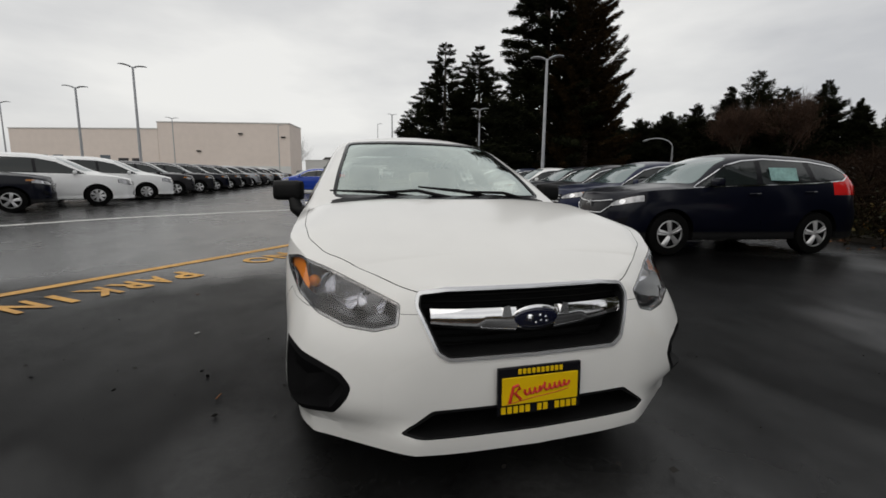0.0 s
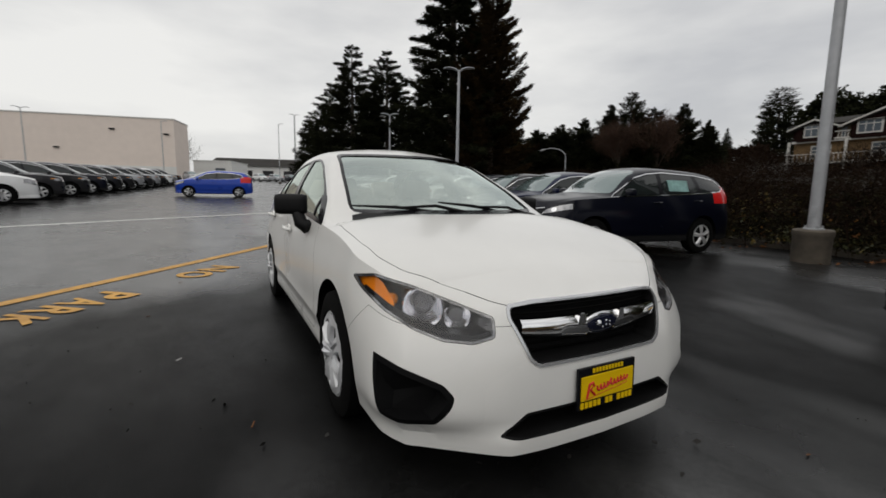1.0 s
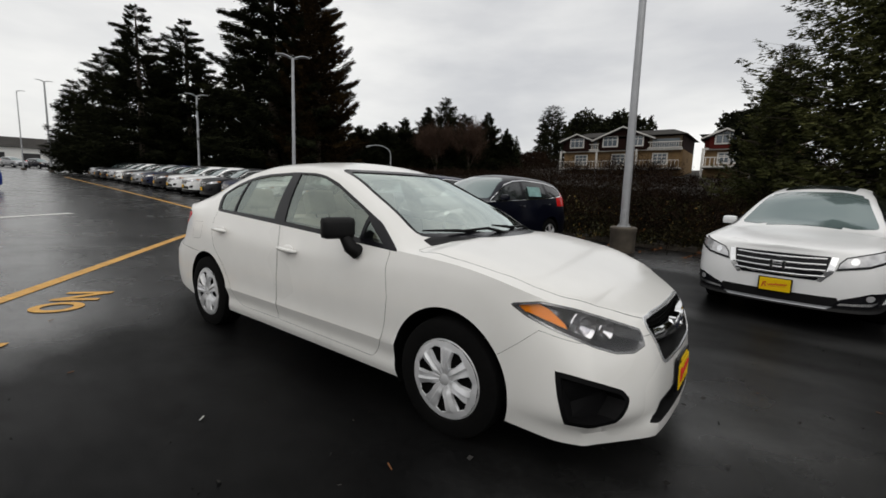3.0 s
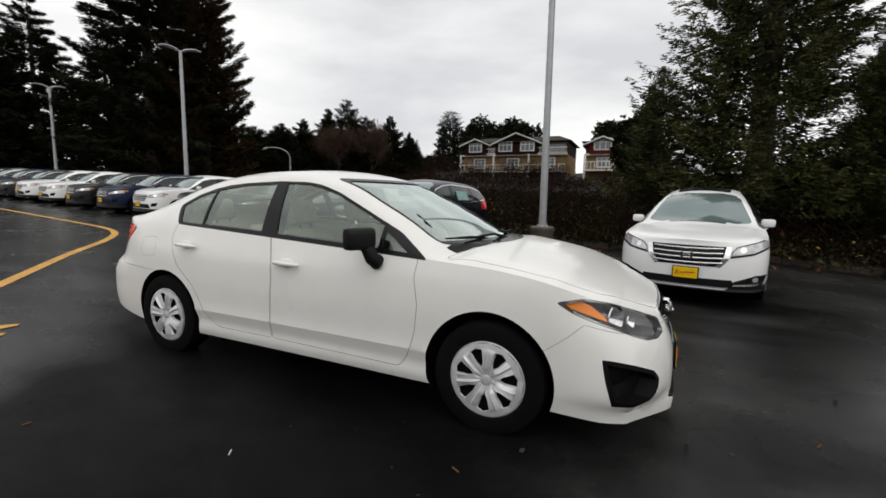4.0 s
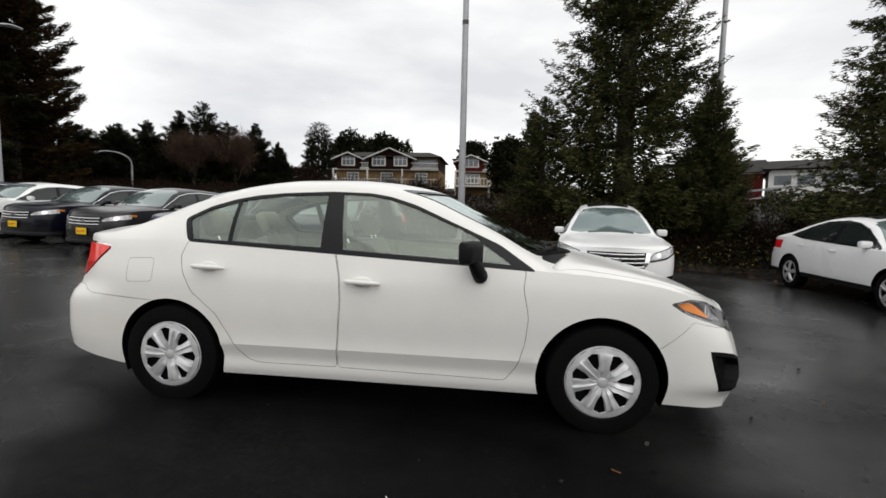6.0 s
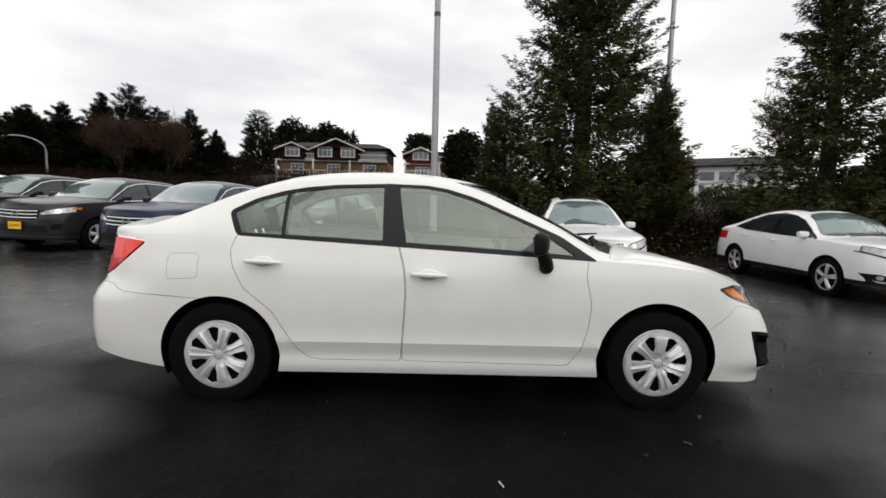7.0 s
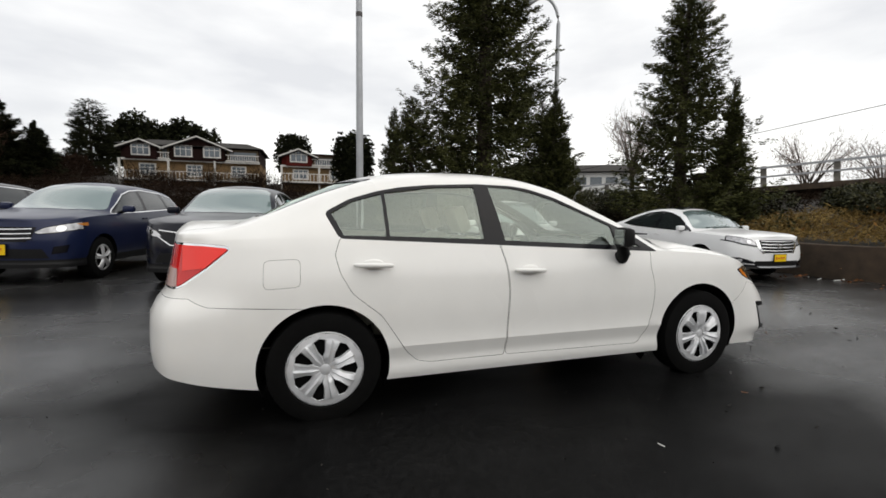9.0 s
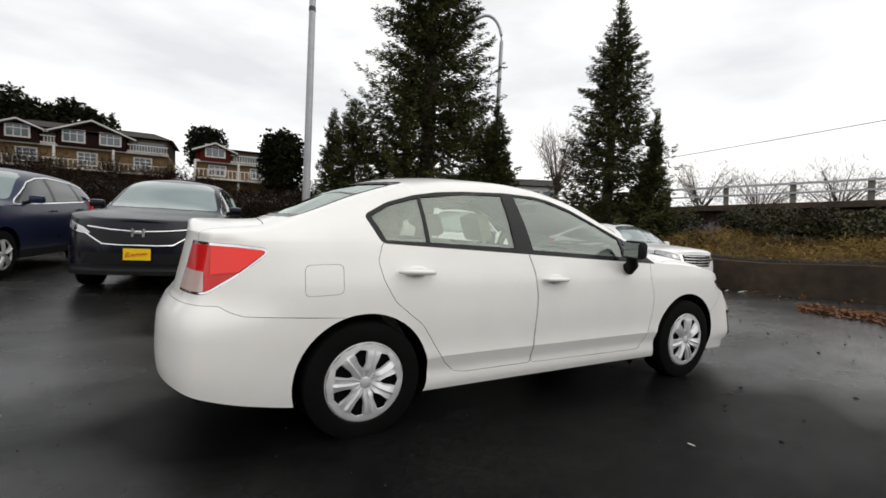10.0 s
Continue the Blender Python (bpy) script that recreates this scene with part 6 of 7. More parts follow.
for m in (1, -1):
    tl = new("tail_light")
    tl.parent = car
    pick = (lambda q: q.copy()) if m == 1 else mirrored
    link_mesh("lens", pick(tail_piece), M_RED, tl, "red tail light lens")
    link_mesh("brake_lens", pick(mid), M_REDP, tl)
    link_mesh("reversing_lens", pick(low), M_CLEARR, tl)
    link_mesh("bezel", pick(tail_rim), M_REFLECT, tl)


# panels with real shut lines
def panel(B, tool, name, gap=0.0030, both=True, label="", crisp=32):
    """Parts a panel off the body, leaving a gap. tool(grow, side) gives the cutting prism."""
    piece = boolean(B, tool(-gap / 2, -1), 'INTERSECT', M_DARK)
    B = boolean(B, tool(gap / 2, -1), 'DIFFERENCE', M_DARK)
    obs = [link_mesh(name, piece, None, car, label, crisp)]
    if both:
        B = boolean(B, tool(gap / 2, 1), 'DIFFERENCE', M_DARK)
        obs.append(link_mesh(name, mirrored(piece), None, car, label, crisp))
    return B, obs


FDOOR = rounded([(0.262, 0.993), (0.222, 0.85), (0.208, 0.70), (0.222, 0.50), (0.232, 0.285), (-0.30, 0.280), (-0.78, 0.275), (-0.845, 0.37), (-0.885, 0.50), (-0.900, 0.66), (-0.868, 0.82), (-0.885, 0.922), (-0.4, 0.955)], 0.03, 3)
RDOOR = rounded([(0.268, 0.993), (0.229, 0.85), (0.215, 0.70), (0.229, 0.50), (0.238, 0.285), (0.72, 0.285), (0.80, 0.30), (0.86, 0.355), (0.935, 0.47), (1.01, 0.585), (1.17, 0.715), (1.235, 0.83), (1.262, 0.93), (1.232, 1.024)], 0.02, 3)
FUEL = rounded([(1.445, 0.765), (1.63, 0.755), (1.63, 0.905), (1.445, 0.912)], 0.03, 4)
RBUMP = [(2.6, 0.712), (2.0, 0.712), (1.955, 0.690), (1.90, 0.672), (1.62, 0.655), (1.43, 0.646), (1.43, 0.05), (2.6, 0.05)]
FBUMP = [(-2.6, 0.625), (-1.96, 0.63), (-1.80, 0.665), (-1.72, 0.595), (-1.63, 0.525), (-1.60, 0.51), (-1.60, 0.05), (-2.6, 0.05)]
B, obs = panel(B, lambda g, s: yz(grown(FDOOR, g), s * 1.0, s * 0.68), "front_door", crisp=18)
FRONT_DOOR = obs
B, obs = panel(B, lambda g, s: yz(grown(RDOOR, g), s * 1.0, s * 0.68), "rear_door", crisp=18)
REAR_DOOR = obs
B, obs = panel(B, lambda g, s: yz(grown(FUEL, g), s * 1.0, s * 0.76), "fuel_door", 0.0018, False)
HOOD = rounded([(0.25, -2.165), (0.4, -2.125), (0.45, -2.09), (0.57, -1.985), (0.7, -1.855), (0.765, -1.72), (0.785, -1.55), (0.785, -1.3), (0.765, -1.03), (0.45, -1.17), (0, -1.215), (-0.45, -1.17), (-0.765, -1.03), (-0.785, -1.3), (-0.785, -1.55), (-0.765, -1.72), (-0.7, -1.855), (-0.57, -1.985), (-0.45, -2.09), (-0.4, -2.125), (-0.25, -2.165)], 0.03, 3)
B, obs = panel(B, lambda g, s: xy(grown(HOOD, g), 0.675, 1.3), "hood", 0.0026, False)
COWL = [(0.0, -1.207), (0.45, -1.162), (0.68, -1.06), (0.66, -0.985), (0.6, -0.99), (0.4, -1.06), (0.0, -1.12), (-0.4, -1.06), (-0.6, -0.99), (-0.66, -0.985), (-0.68, -1.06), (-0.45, -1.162)]
cowl = boolean(B, xy(COWL, 0.80, 1.02), 'INTERSECT', M_PLASTIC)
B = boolean(B, xy(COWL, 0.80, 1.02), 'DIFFERENCE', M_DARK)
link_mesh("cowl", cowl, M_PLASTIC, car)
B, obs = panel(B, lambda g, s: yz(grown(RBUMP, g), -1.1, 1.1), "rear_bumper", 0.0022, False)
B, obs = panel(B, lambda g, s: yz(grown(FBUMP, g), -1.1, 1.1), "front_bumper", 0.0018, False)
TRUNK = rounded([(-0.56, 1.80), (0.56, 1.80), (0.60, 2.5), (-0.60, 2.5)], 0.04, 3)
B, obs = panel(B, lambda g, s: xy(grown(TRUNK, g), 0.74, 1.3), "trunk_lid", 0.004, False)
link_mesh("body", B, None, car)

# wheels, liners
for ax in AXLES:
    for sx in (-1, 1):
        wheel(car, (sx * 0.770, ax, HUB_Z), 0.312, 0.195, 0.204, sx, True, 7, M_COVER, M_COVER, 48, 42.0 if ax < 0 else 2.1)
        bm = bmesh.new()
        ra, ca, cz = (0.361, ax + 0.008, HUB_Z + 0.007) if ax < 0 else (0.356, ax, HUB_Z)
        lathe(bm, [(sx * 0.55, 0.03), (sx * 0.55, ra), (sx * 0.835, ra)], 48, 'x', (0, ca, cz))
        bmesh.ops.delete(bm, geom=[f for f in bm.faces if len(f.verts) > 4 and f.calc_center_median().x * sx > 0.7] + [f for f in bm.faces if f.calc_center_median().z < 0.16], context='FACES')
        part("wheel_liner", bm, M_DARK, car, "", 40)
bm = bmesh.new()
box(bm, (-0.60, -1.9, 0.20), (0.60, 2.1, 0.34), 0.03)
part("underbody", bm, M_DARK, car)


# door handles, mirrors, wipers, badge
def door_handle(parent, y, z, sx):
    h = new("door_handle")
    h.parent = parent
    x0 = sx * 0.862
    bm = bmesh.new()
    pts = [(0.0, y - 0.105, z - 0.005), (sx * 0.028, y - 0.08, z), (sx * 0.036, y, z + 0.003), (sx * 0.028, y + 0.08, z + 0.004), (0.0, y + 0.105, z + 0.004)]
    tube(bm, [(x0 + p[0] * 0.85, p[1], p[2]) for p in pts], [0.010, 0.014, 0.015, 0.014, 0.010], 10)
    part("grip", bm, M_WHITE, h, "", 50)
    bm = bmesh.new()
    bmesh.ops.create_uvsphere(bm, u_segments=20, v_segments=10, radius=1, matrix=pose(x0 - sx * 0.006, y, z + 0.004) @ Matrix.Diagonal((0.010, 0.062, 0.030, 1)))
    part("cup", bm, M_WHITE, h, "", 60)


for sx, f, r in ((-1, FRONT_DOOR[0], REAR_DOOR[0]), (1, FRONT_DOOR[1], REAR_DOOR[1])):
    door_handle(f, 0.075, 0.815, sx)
    door_handle(r, 1.055, 0.872, sx)


def door_mirror(sx):
    mr = new("door_mirror")
    mr.parent = car
    bm = bmesh.new()
    box(bm, (-0.108, -0.048, -0.070), (0.108, 0.028, 0.070), 0.034)
    for v in bm.verts:
        k = (v.co.y + 0.048) / 0.076
        v.co.x *= 0.82 + 0.18 * k
        v.co.z *= 0.80 + 0.20 * k
    c = part("housing", bm, M_PLASTIC, mr, "matt black mirror housing", 50)
    c.matrix_local = pose(sx * 0.93, -0.56, 1.02, 0, 0, sx * 20)
    g = part("mirror_glass", boxed((-0.088, 0.022, -0.050), (0.088, 0.0295, 0.050), 0.002), mat("mirror_silver", (0.45, 0.46, 0.47), 0.03, 1.0), mr)
    g.matrix_local = pose(sx * 0.93, -0.56, 1.02, 0, 0, sx * 20)
    bm = bmesh.new()
    tube(bm, [(sx * 0.82, -0.62, 0.895), (sx * 0.855, -0.62, 0.88), (sx * 0.88, -0.61, 0.905), (sx * 0.895, -0.58, 0.97)], [0.036, 0.044, 0.042, 0.036], 12)
    part("stalk", bm, M_PLASTIC, mr, "", 50)


door_mirror(-1)
door_mirror(1)


def wiper(x0, y0, z0, x1, y1, z1):
    w = new("wiper")
    w.parent = car
    bm = bmesh.new()
    a, b = Vector((x0, y0, z0)), Vector((x1, y1, z1))
    tube(bm, [a, a.lerp(b, 0.5) + Vector((0, -0.02, 0.03)), b], [0.012, 0.009, 0.006], 8)
    part("arm", bm, M_PLASTIC, w, "", 40)
    d = (b - a).normalized()
    bm = bmesh.new()
    tube(bm, [b - d * 0.32 + Vector((0, 0, -0.006)), b + Vector((0, 0, 0.004)), b + d * 0.26 + Vector((0, 0, -0.006))], [0.005, 0.011, 0.005], 6)
    part("blade", bm, M_PLASTIC, w, "", 40)


wiper(0.62, -1.03, 0.955, 0.06, -1.115, 1.025)
wiper(0.02, -1.165, 0.985, -0.42, -1.05, 1.015)
bm = bmesh.new()
bmesh.ops.create_uvsphere(bm, u_segments=28, v_segments=12, radius=1, matrix=pose(0, -2.210, 0.605, 12) @ Matrix.Diagonal((0.096, 0.014, 0.050, 1)))
badge = part("badge", bm, M_CHROME, car, "oval badge in blue with a chrome rim", 60)
bm = bmesh.new()
bmesh.ops.create_uvsphere(bm, u_segments=28, v_segments=12, radius=1, matrix=pose(0, -2.217, 0.6055, 12) @ Matrix.Diagonal((0.084, 0.012, 0.041, 1)))
part("badge_field", bm, mat("badge_blue", (0.003, 0.005, 0.022), 0.15, 0, 0.8), badge, "", 60)
bm = bmesh.new()
for x, z, r in ((-0.030, 0.006, 0.014), (0.008, 0.012, 0.006), (0.03, 0.006, 0.006), (0.014, -0.007, 0.006), (0.036, -0.010, 0.006), (-0.004, -0.014, 0.006)):
    bmesh.ops.create_uvsphere(bm, u_segments=8, v_segments=6, radius=r, matrix=pose(x, -2.2265 - z * 0.2 + abs(x) * 0.06, 0.6055 + z))
part("badge_dots", bm, M_CHROME, badge)
for sx in (-1, 1):
    bm = bmesh.new()
    rows = []
    for i in range(9):
        u = i / 8
        x = 0.072 + 0.295 * u
        y = nose_y(x) + 0.012 - 0.010 * (1 - u)
        hh = 0.074 - 0.022 * u
        zc = 0.600 + 0.014 * u
        rows.append([bm.verts.new((sx * x, y + dy, zc + hh * dz)) for dy, dz in ((0.03, 0.6), (0.0, 0.62), (-0.014, 0.3), (-0.014, -0.3), (0.0, -0.55), (0.03, -0.5))])
    for a, b in zip(rows, rows[1:]):
        for j in range(6):
            bm.faces.new((a[j], a[(j + 1) % 6], b[(j + 1) % 6], b[j]))
    bm.faces.new(rows[0]), bm.faces.new(rows[-1])
    bmesh.ops.recalc_face_normals(bm, faces=bm.faces)
    hook = [(sx * x, nose_y(x) - 0.012, z) for x, z in ((0.090, 0.615), (0.128, 0.615), (0.122, 0.652), (0.100, 0.656))]
    hk = prism(hook, (0, 0.03, 0))
    me = bpy.data.meshes.new("hook")
    hk.to_mesh(me)
    hk.free()
    bm.from_mesh(me)
    part("grille_wing", bm, M_CHROME, car, "chrome grille wing", 40)
for i in range(9):
    z = 0.488 + i * 0.024
    hw = 0.30 + 0.09 * min(1, i / 6)
    bm = bmesh.new()
    tube(bm, [(x * hw, nose_y(x * hw) + 0.055, z) for x in (-1, -0.5, 0, 0.5, 1)], 0.0045, 4)
    part("grille_bar", bm, M_DARK, car)
dealer_plate(car, 0.315, 0.168, pose(0.004, -2.256, 0.366, -2, 0, 0))

# cabin
for sx in (-1, 1):
    seat(car, sx * 0.36, -0.10, 0.36, 20)
    seat(car, sx * 0.36, 0.78, 0.38, 24)
part("dashboard", boxed((-0.70, -1.06, 0.55), (0.70, -0.62, 0.945), 0.08), M_DASH, car, "", 40)
part("parcel_shelf", boxed((-0.62, 1.20, 0.86), (0.62, 1.68, 0.945), 0.03), M_CABIN, car)
bm = bmesh.new()
for k in range(24):
    q0, q1 = 2 * math.pi * k / 24, 2 * math.pi * (k + 1) / 24
    tube(bm, [(0.18 * math.cos(q0), 0, 0.18 * math.sin(q0)), (0.18 * math.cos(q1), 0, 0.18 * math.sin(q1))], 0.015, 6)
box(bm, (-0.17, -0.012, -0.03), (0.17, 0.012, 0.02), 0.008)
sw = part("steering_wheel", bm, M_DASH, car, "", 50)
sw.matrix_local = pose(0.36, -0.50, 0.90, -24, 0, 0)
part("rear_view_mirror", boxed((-0.12, -0.36, 1.27), (0.12, -0.335, 1.335), 0.01), M_DASH, car)


# ---- the other parked cars ----
def parked_model(kind, spec):
    """One car of a kind, with body, windows, lamps, grille, plate, mirrors and wheels as parts."""
    label, cat = spec["label"], "car"
    top = thing(kind, label, cat)
    y0, y1, hw, zb = spec["front"], spec["rear"], spec["half"], spec["low"]
    zn, zt = spec["nose_z"], spec["tail_z"]
    belt = curve(*spec["belt"])
    cen = curve(*spec["centre"])
    k = spec.get("zk", 0.9)
    prof = {"s": lambda z: D_SIDE(z * k), "n": lambda z: D_NOSE(min(0.74, z * 0.72)), "t": lambda z: 0.5 * D_TAIL(z * 0.85)}
    keys = [(0, y0, zb, zn, {"n": 1}), (hw * 0.35, y0 + 0.02, zb, zn, {"n": 1}), (hw * 0.66, y0 + 0.09, zb, zn, {"n": 1}), (hw * 0.88, y0 + 0.24, zb, zn + 0.02, {"n": 0.8, "s": 0.2}), (hw * 0.975, y0 + 0.50, zb, belt(y0 + 0.5), {"s": 1}),
            (hw, y0 + 0.95, zb, belt(y0 + 0.95), {"s": 1}), (hw, 0, zb, belt(0), {"s": 1}), (hw, y1 - 0.9, zb, belt(y1 - 0.9), {"s": 1}),
            (hw * 0.975, y1 - 0.45, zb, belt(y1 - 0.45), {"s": 1}), (hw * 0.88, y1 - 0.15, zb + 0.03, zt, {"t": 1}), (hw * 0.6, y1 - 0.03, zb + 0.05, zt, {"t": 1}), (0, y1, zb + 0.05, zt, {"t": 1})]
    rx, rz = curve(*spec["rail_x"]), curve(*spec["rail_z"])
    wy = spec["screen_y"]

    def rail(y, xs, zs):
        a = (xs * 0.84, zs + 0.65 * (cen(y) - zs))
        f = smooth_step(wy - 0.25, wy, y)
        return a[0] + (rx(y) - a[0]) * f, a[1] + (rz(y) - a[1]) * f
    solid = car_solid(keys, prof, rail, cen, M_WHITE2, 84, 11, 12)
    body = solid
    for ax in spec["axles"]:
        for sx in (-1, 1):
            bm = bmesh.new()
            lathe(bm, [(sx * hw * 0.62, spec["tyre"] + 0.055), (sx * 1.2, spec["tyre"] + 0.055)], 36, 'x', (0, ax, spec["tyre"]))
            body = boolean(body, bm, 'DIFFERENCE', M_DARK)
    # lower cladding
    if spec.get("cladding"):
        zc = spec["cladding"]
        tool = boxed((-1.2, y0 - 0.1, zb - 0.1), (1.2, y1 + 0.1, zc))
        clad = boolean(body, tool, 'INTERSECT', M_PLASTIC)
        body = boolean(body, boxed((-1.2, y0 - 0.1, zb - 0.1), (1.2, y1 + 0.1, zc)), 'DIFFERENCE', M_PLASTIC)
        link_mesh("cladding", clad, M_PLASTIC, top, "", 35)
    # windows
    for win in spec["windows"]:
        for sx in (-1, 1):
            g = boolean(solid, yz(win, sx * 1.2, sx * 0.35), 'INTERSECT', M_TINT)
            g = shell(g, M_WHITE2, lambda n, c: True, (sx * 0.003, 0, 0))
            link_mesh("side_window", g, M_TINT, top)
    if spec.get("window_line"):
        ol = spec["window_line"]
        for sx in (-1, 1):
            fr = boolean(solid, yz(grown(ol, 0.016), sx * 1.2, sx * 0.35), 'INTERSECT', M_CHROME)
            fr = boolean(fr, yz(ol, sx * 1.25, sx * 0.3), 'DIFFERENCE', M_CHROME)
            fr = shell(fr, M_WHITE2, lambda n, c: True, (sx * 0.004, 0, 0))
            link_mesh("window_trim", fr, M_CHROME, top)
            fr = boolean(solid, yz(ol, sx * 1.2, sx * 0.35), 'INTERSECT', M_TRIM)
            fr = shell(fr, M_WHITE2, lambda n, c: True, (sx * 0.0015, 0, 0))
            link_mesh("window_frame", fr, M_TRIM, top)
    for nm, ol, a, b, way, m in (("windscreen", spec["screen"], y0, 0.15, -1, M_SCREEN), ("rear_window", spec["rear_glass"], spec["rear_from"], y1 + 0.2, 1, M_TINT)):
        g = boolean(solid, xz(rounded(ol, 0.05, 3), a, b), 'INTERSECT', M_TINT)
        g = shell(g, M_WHITE2, lambda n, c: n.y * way > 0.25 and n.z > 0.05, (0, way * 0.004, 0.003))
        link_mesh(nm, g, m, top)
    # lamps, grille and the dark intake
    def stuck(name, ol, a, b, m, out, way=-1, mirror=True, lab=""):
        for s in ((1, -1) if mirror else (1,)):
            o2 = [(x * s, z) for x, z in ol]
            g = boolean(solid, xz(o2, a, b), 'INTERSECT', m)
            g = shell(g, M_WHITE2, lambda n, c: n.y * way > -0.35, (0, way * out, 0))
            if len(g.polygons):
                link_mesh(name, g, m, top, lab)
    stuck("headlight_housing", grown(spec["lamp"], 0.012), y0 - 0.1, y0 + 0.50, M_TRIM, 0.003)
    stuck("headlight", spec["lamp"], y0 - 0.1, y0 + 0.48, M_HEAD, 0.006)
    stuck("grille", spec["grille"], y0 - 0.1, y0 + 0.4, M_TRIM, 0.006, -1, False)
    stuck("tail_light", spec["tail"], y1 - 0.7, y1 + 0.1, M_RED, 0.006, 1)
    stuck("intake", spec["intake"], y0 - 0.1, y0 + 0.5, M_PLASTIC, 0.005, -1, False)
    if spec.get("fog"):
        stuck("fog_lamp", spec["fog"], y0 - 0.1, y0 + 0.6, M_TRIM, 0.007)
    for nm, ol, m, out, both in spec.get("trims", ()):
        stuck(nm, ol, y0 - 0.1, y0 + 0.6, m, out, -1, both)
    gx = max(p[0] for p in spec["grille"])
    zs = sorted(p[1] for p in spec["grille"])
    bow = curve((0, 0), (hw * 0.35, 0.02), (hw * 0.66, 0.09), (hw * 0.88, 0.24))
    for line in spec.get("strips", ()):
        bm = bmesh.new()
        tube(bm, [(x, y0 + prof["n"](z) + bow(abs(x)) - 0.010, z) for x, z in line], 0.013, 6)
        part("grille_bar", bm, M_CHROME, top, "chrome grille bar", 60)
    for i in range(spec["bars"]):
        z = zs[0] + (zs[-1] - zs[0]) * (i + 0.6) / (spec.get("bars", 3) + 0.2)
        bm = bmesh.new()
        yq = y0 + prof["n"](z) - 0.012
        tube(bm, [(-gx * 0.93, yq + 0.036, z + 0.012), (-gx * 0.5, yq + 0.006, z + 0.003), (0, yq - 0.004, z), (gx * 0.5, yq + 0.006, z + 0.003), (gx * 0.93, yq + 0.036, z + 0.012)], 0.014, 6)
        part("grille_bar", bm, M_CHROME, top, "chrome grille bar", 60)
    zm = zs[0] + (zs[-1] - zs[0]) * (0.72 if spec.get("strips") else 0.5)
    bm = bmesh.new()
    yq = y0 + prof["n"](zm) - 0.03
    for a, b in (((-0.072, -0.052), (-0.044, 0.052)), ((0.044, -0.052), (0.072, 0.052)), ((-0.06, -0.013), (0.06, 0.013))):
        box(bm, (a[0], yq - 0.006, zm + a[1]), (b[0], yq + 0.006, zm + b[1]), 0.003)
    part("emblem", bm, M_CHROME, top)
    pz = spec["plate_z"]
    dealer_plate(top, 0.325, 0.168, pose(spec.get("plate_x", 0.0), y0 + prof["n"](pz) - 0.018, pz), True, True)
    for sx in (-1, 1):
        my, mz = spec["mirror"]
        mr = part("door_mirror", boxed((-0.095, -0.07, -0.062), (0.095, 0.05, 0.062), 0.045), M_WHITE2, top, "", 50)
        mr.matrix_local = pose(sx * (hw + 0.055 - spec.get("mirror_in", 0.0)), my, mz)
        bm = bmesh.new()
        tube(bm, [(sx * (hw - 0.10), my, mz - 0.06), (sx * (hw + 0.03), my, mz - 0.03)], 0.03, 8)
        part("mirror_arm", bm, M_PLASTIC, top)
        for hy, hz in spec.get("handles", ()):
            bm = bmesh.new()
            tube(bm, [(sx * (hw - 0.012), hy - 0.1, hz), (sx * (hw + 0.02), hy, hz + 0.004), (sx * (hw - 0.012), hy + 0.1, hz + 0.006)], 0.014, 6)
            part("door_handle", bm, M_CHROME if spec.get("chrome_handles") else M_WHITE2, top)
    for ax in spec["axles"]:
        for sx in (-1, 1):
            wheel(top, (sx * (hw - 0.125), ax, spec["tyre"]), spec["tyre"], 0.22, spec["rim"], sx, False, 5 if kind != "minivan" else 7, M_ALLOY, M_ALLOY, 28)
    if spec.get("sunroof"):
        g = boolean(solid, xy(rounded([(-0.40, -0.17), (0.40, -0.17), (0.42, 0.75), (-0.42, 0.75)], 0.06, 3), 1.3, 2.0), 'INTERSECT', M_TINT)
        g = shell(g, M_WHITE2, lambda n, c: n.z > 0.2, (0, 0, 0.004))
        link_mesh("sunroof", g, M_TINT, top)
    link_mesh("body", body, None, top)
    part("underbody", boxed((-hw * 0.75, y0 + 0.5, zb - 0.04), (hw * 0.75, y1 - 0.4, zb + 0.2), 0.02), M_DARK, top)
    return top


M_HEAD = mat("headlamp_cluster", (0.66, 0.66, 0.68), 0.12, 0.3, 1.0, 14, 0.7, second=(0.30, 0.30, 0.31), detail=1.0)

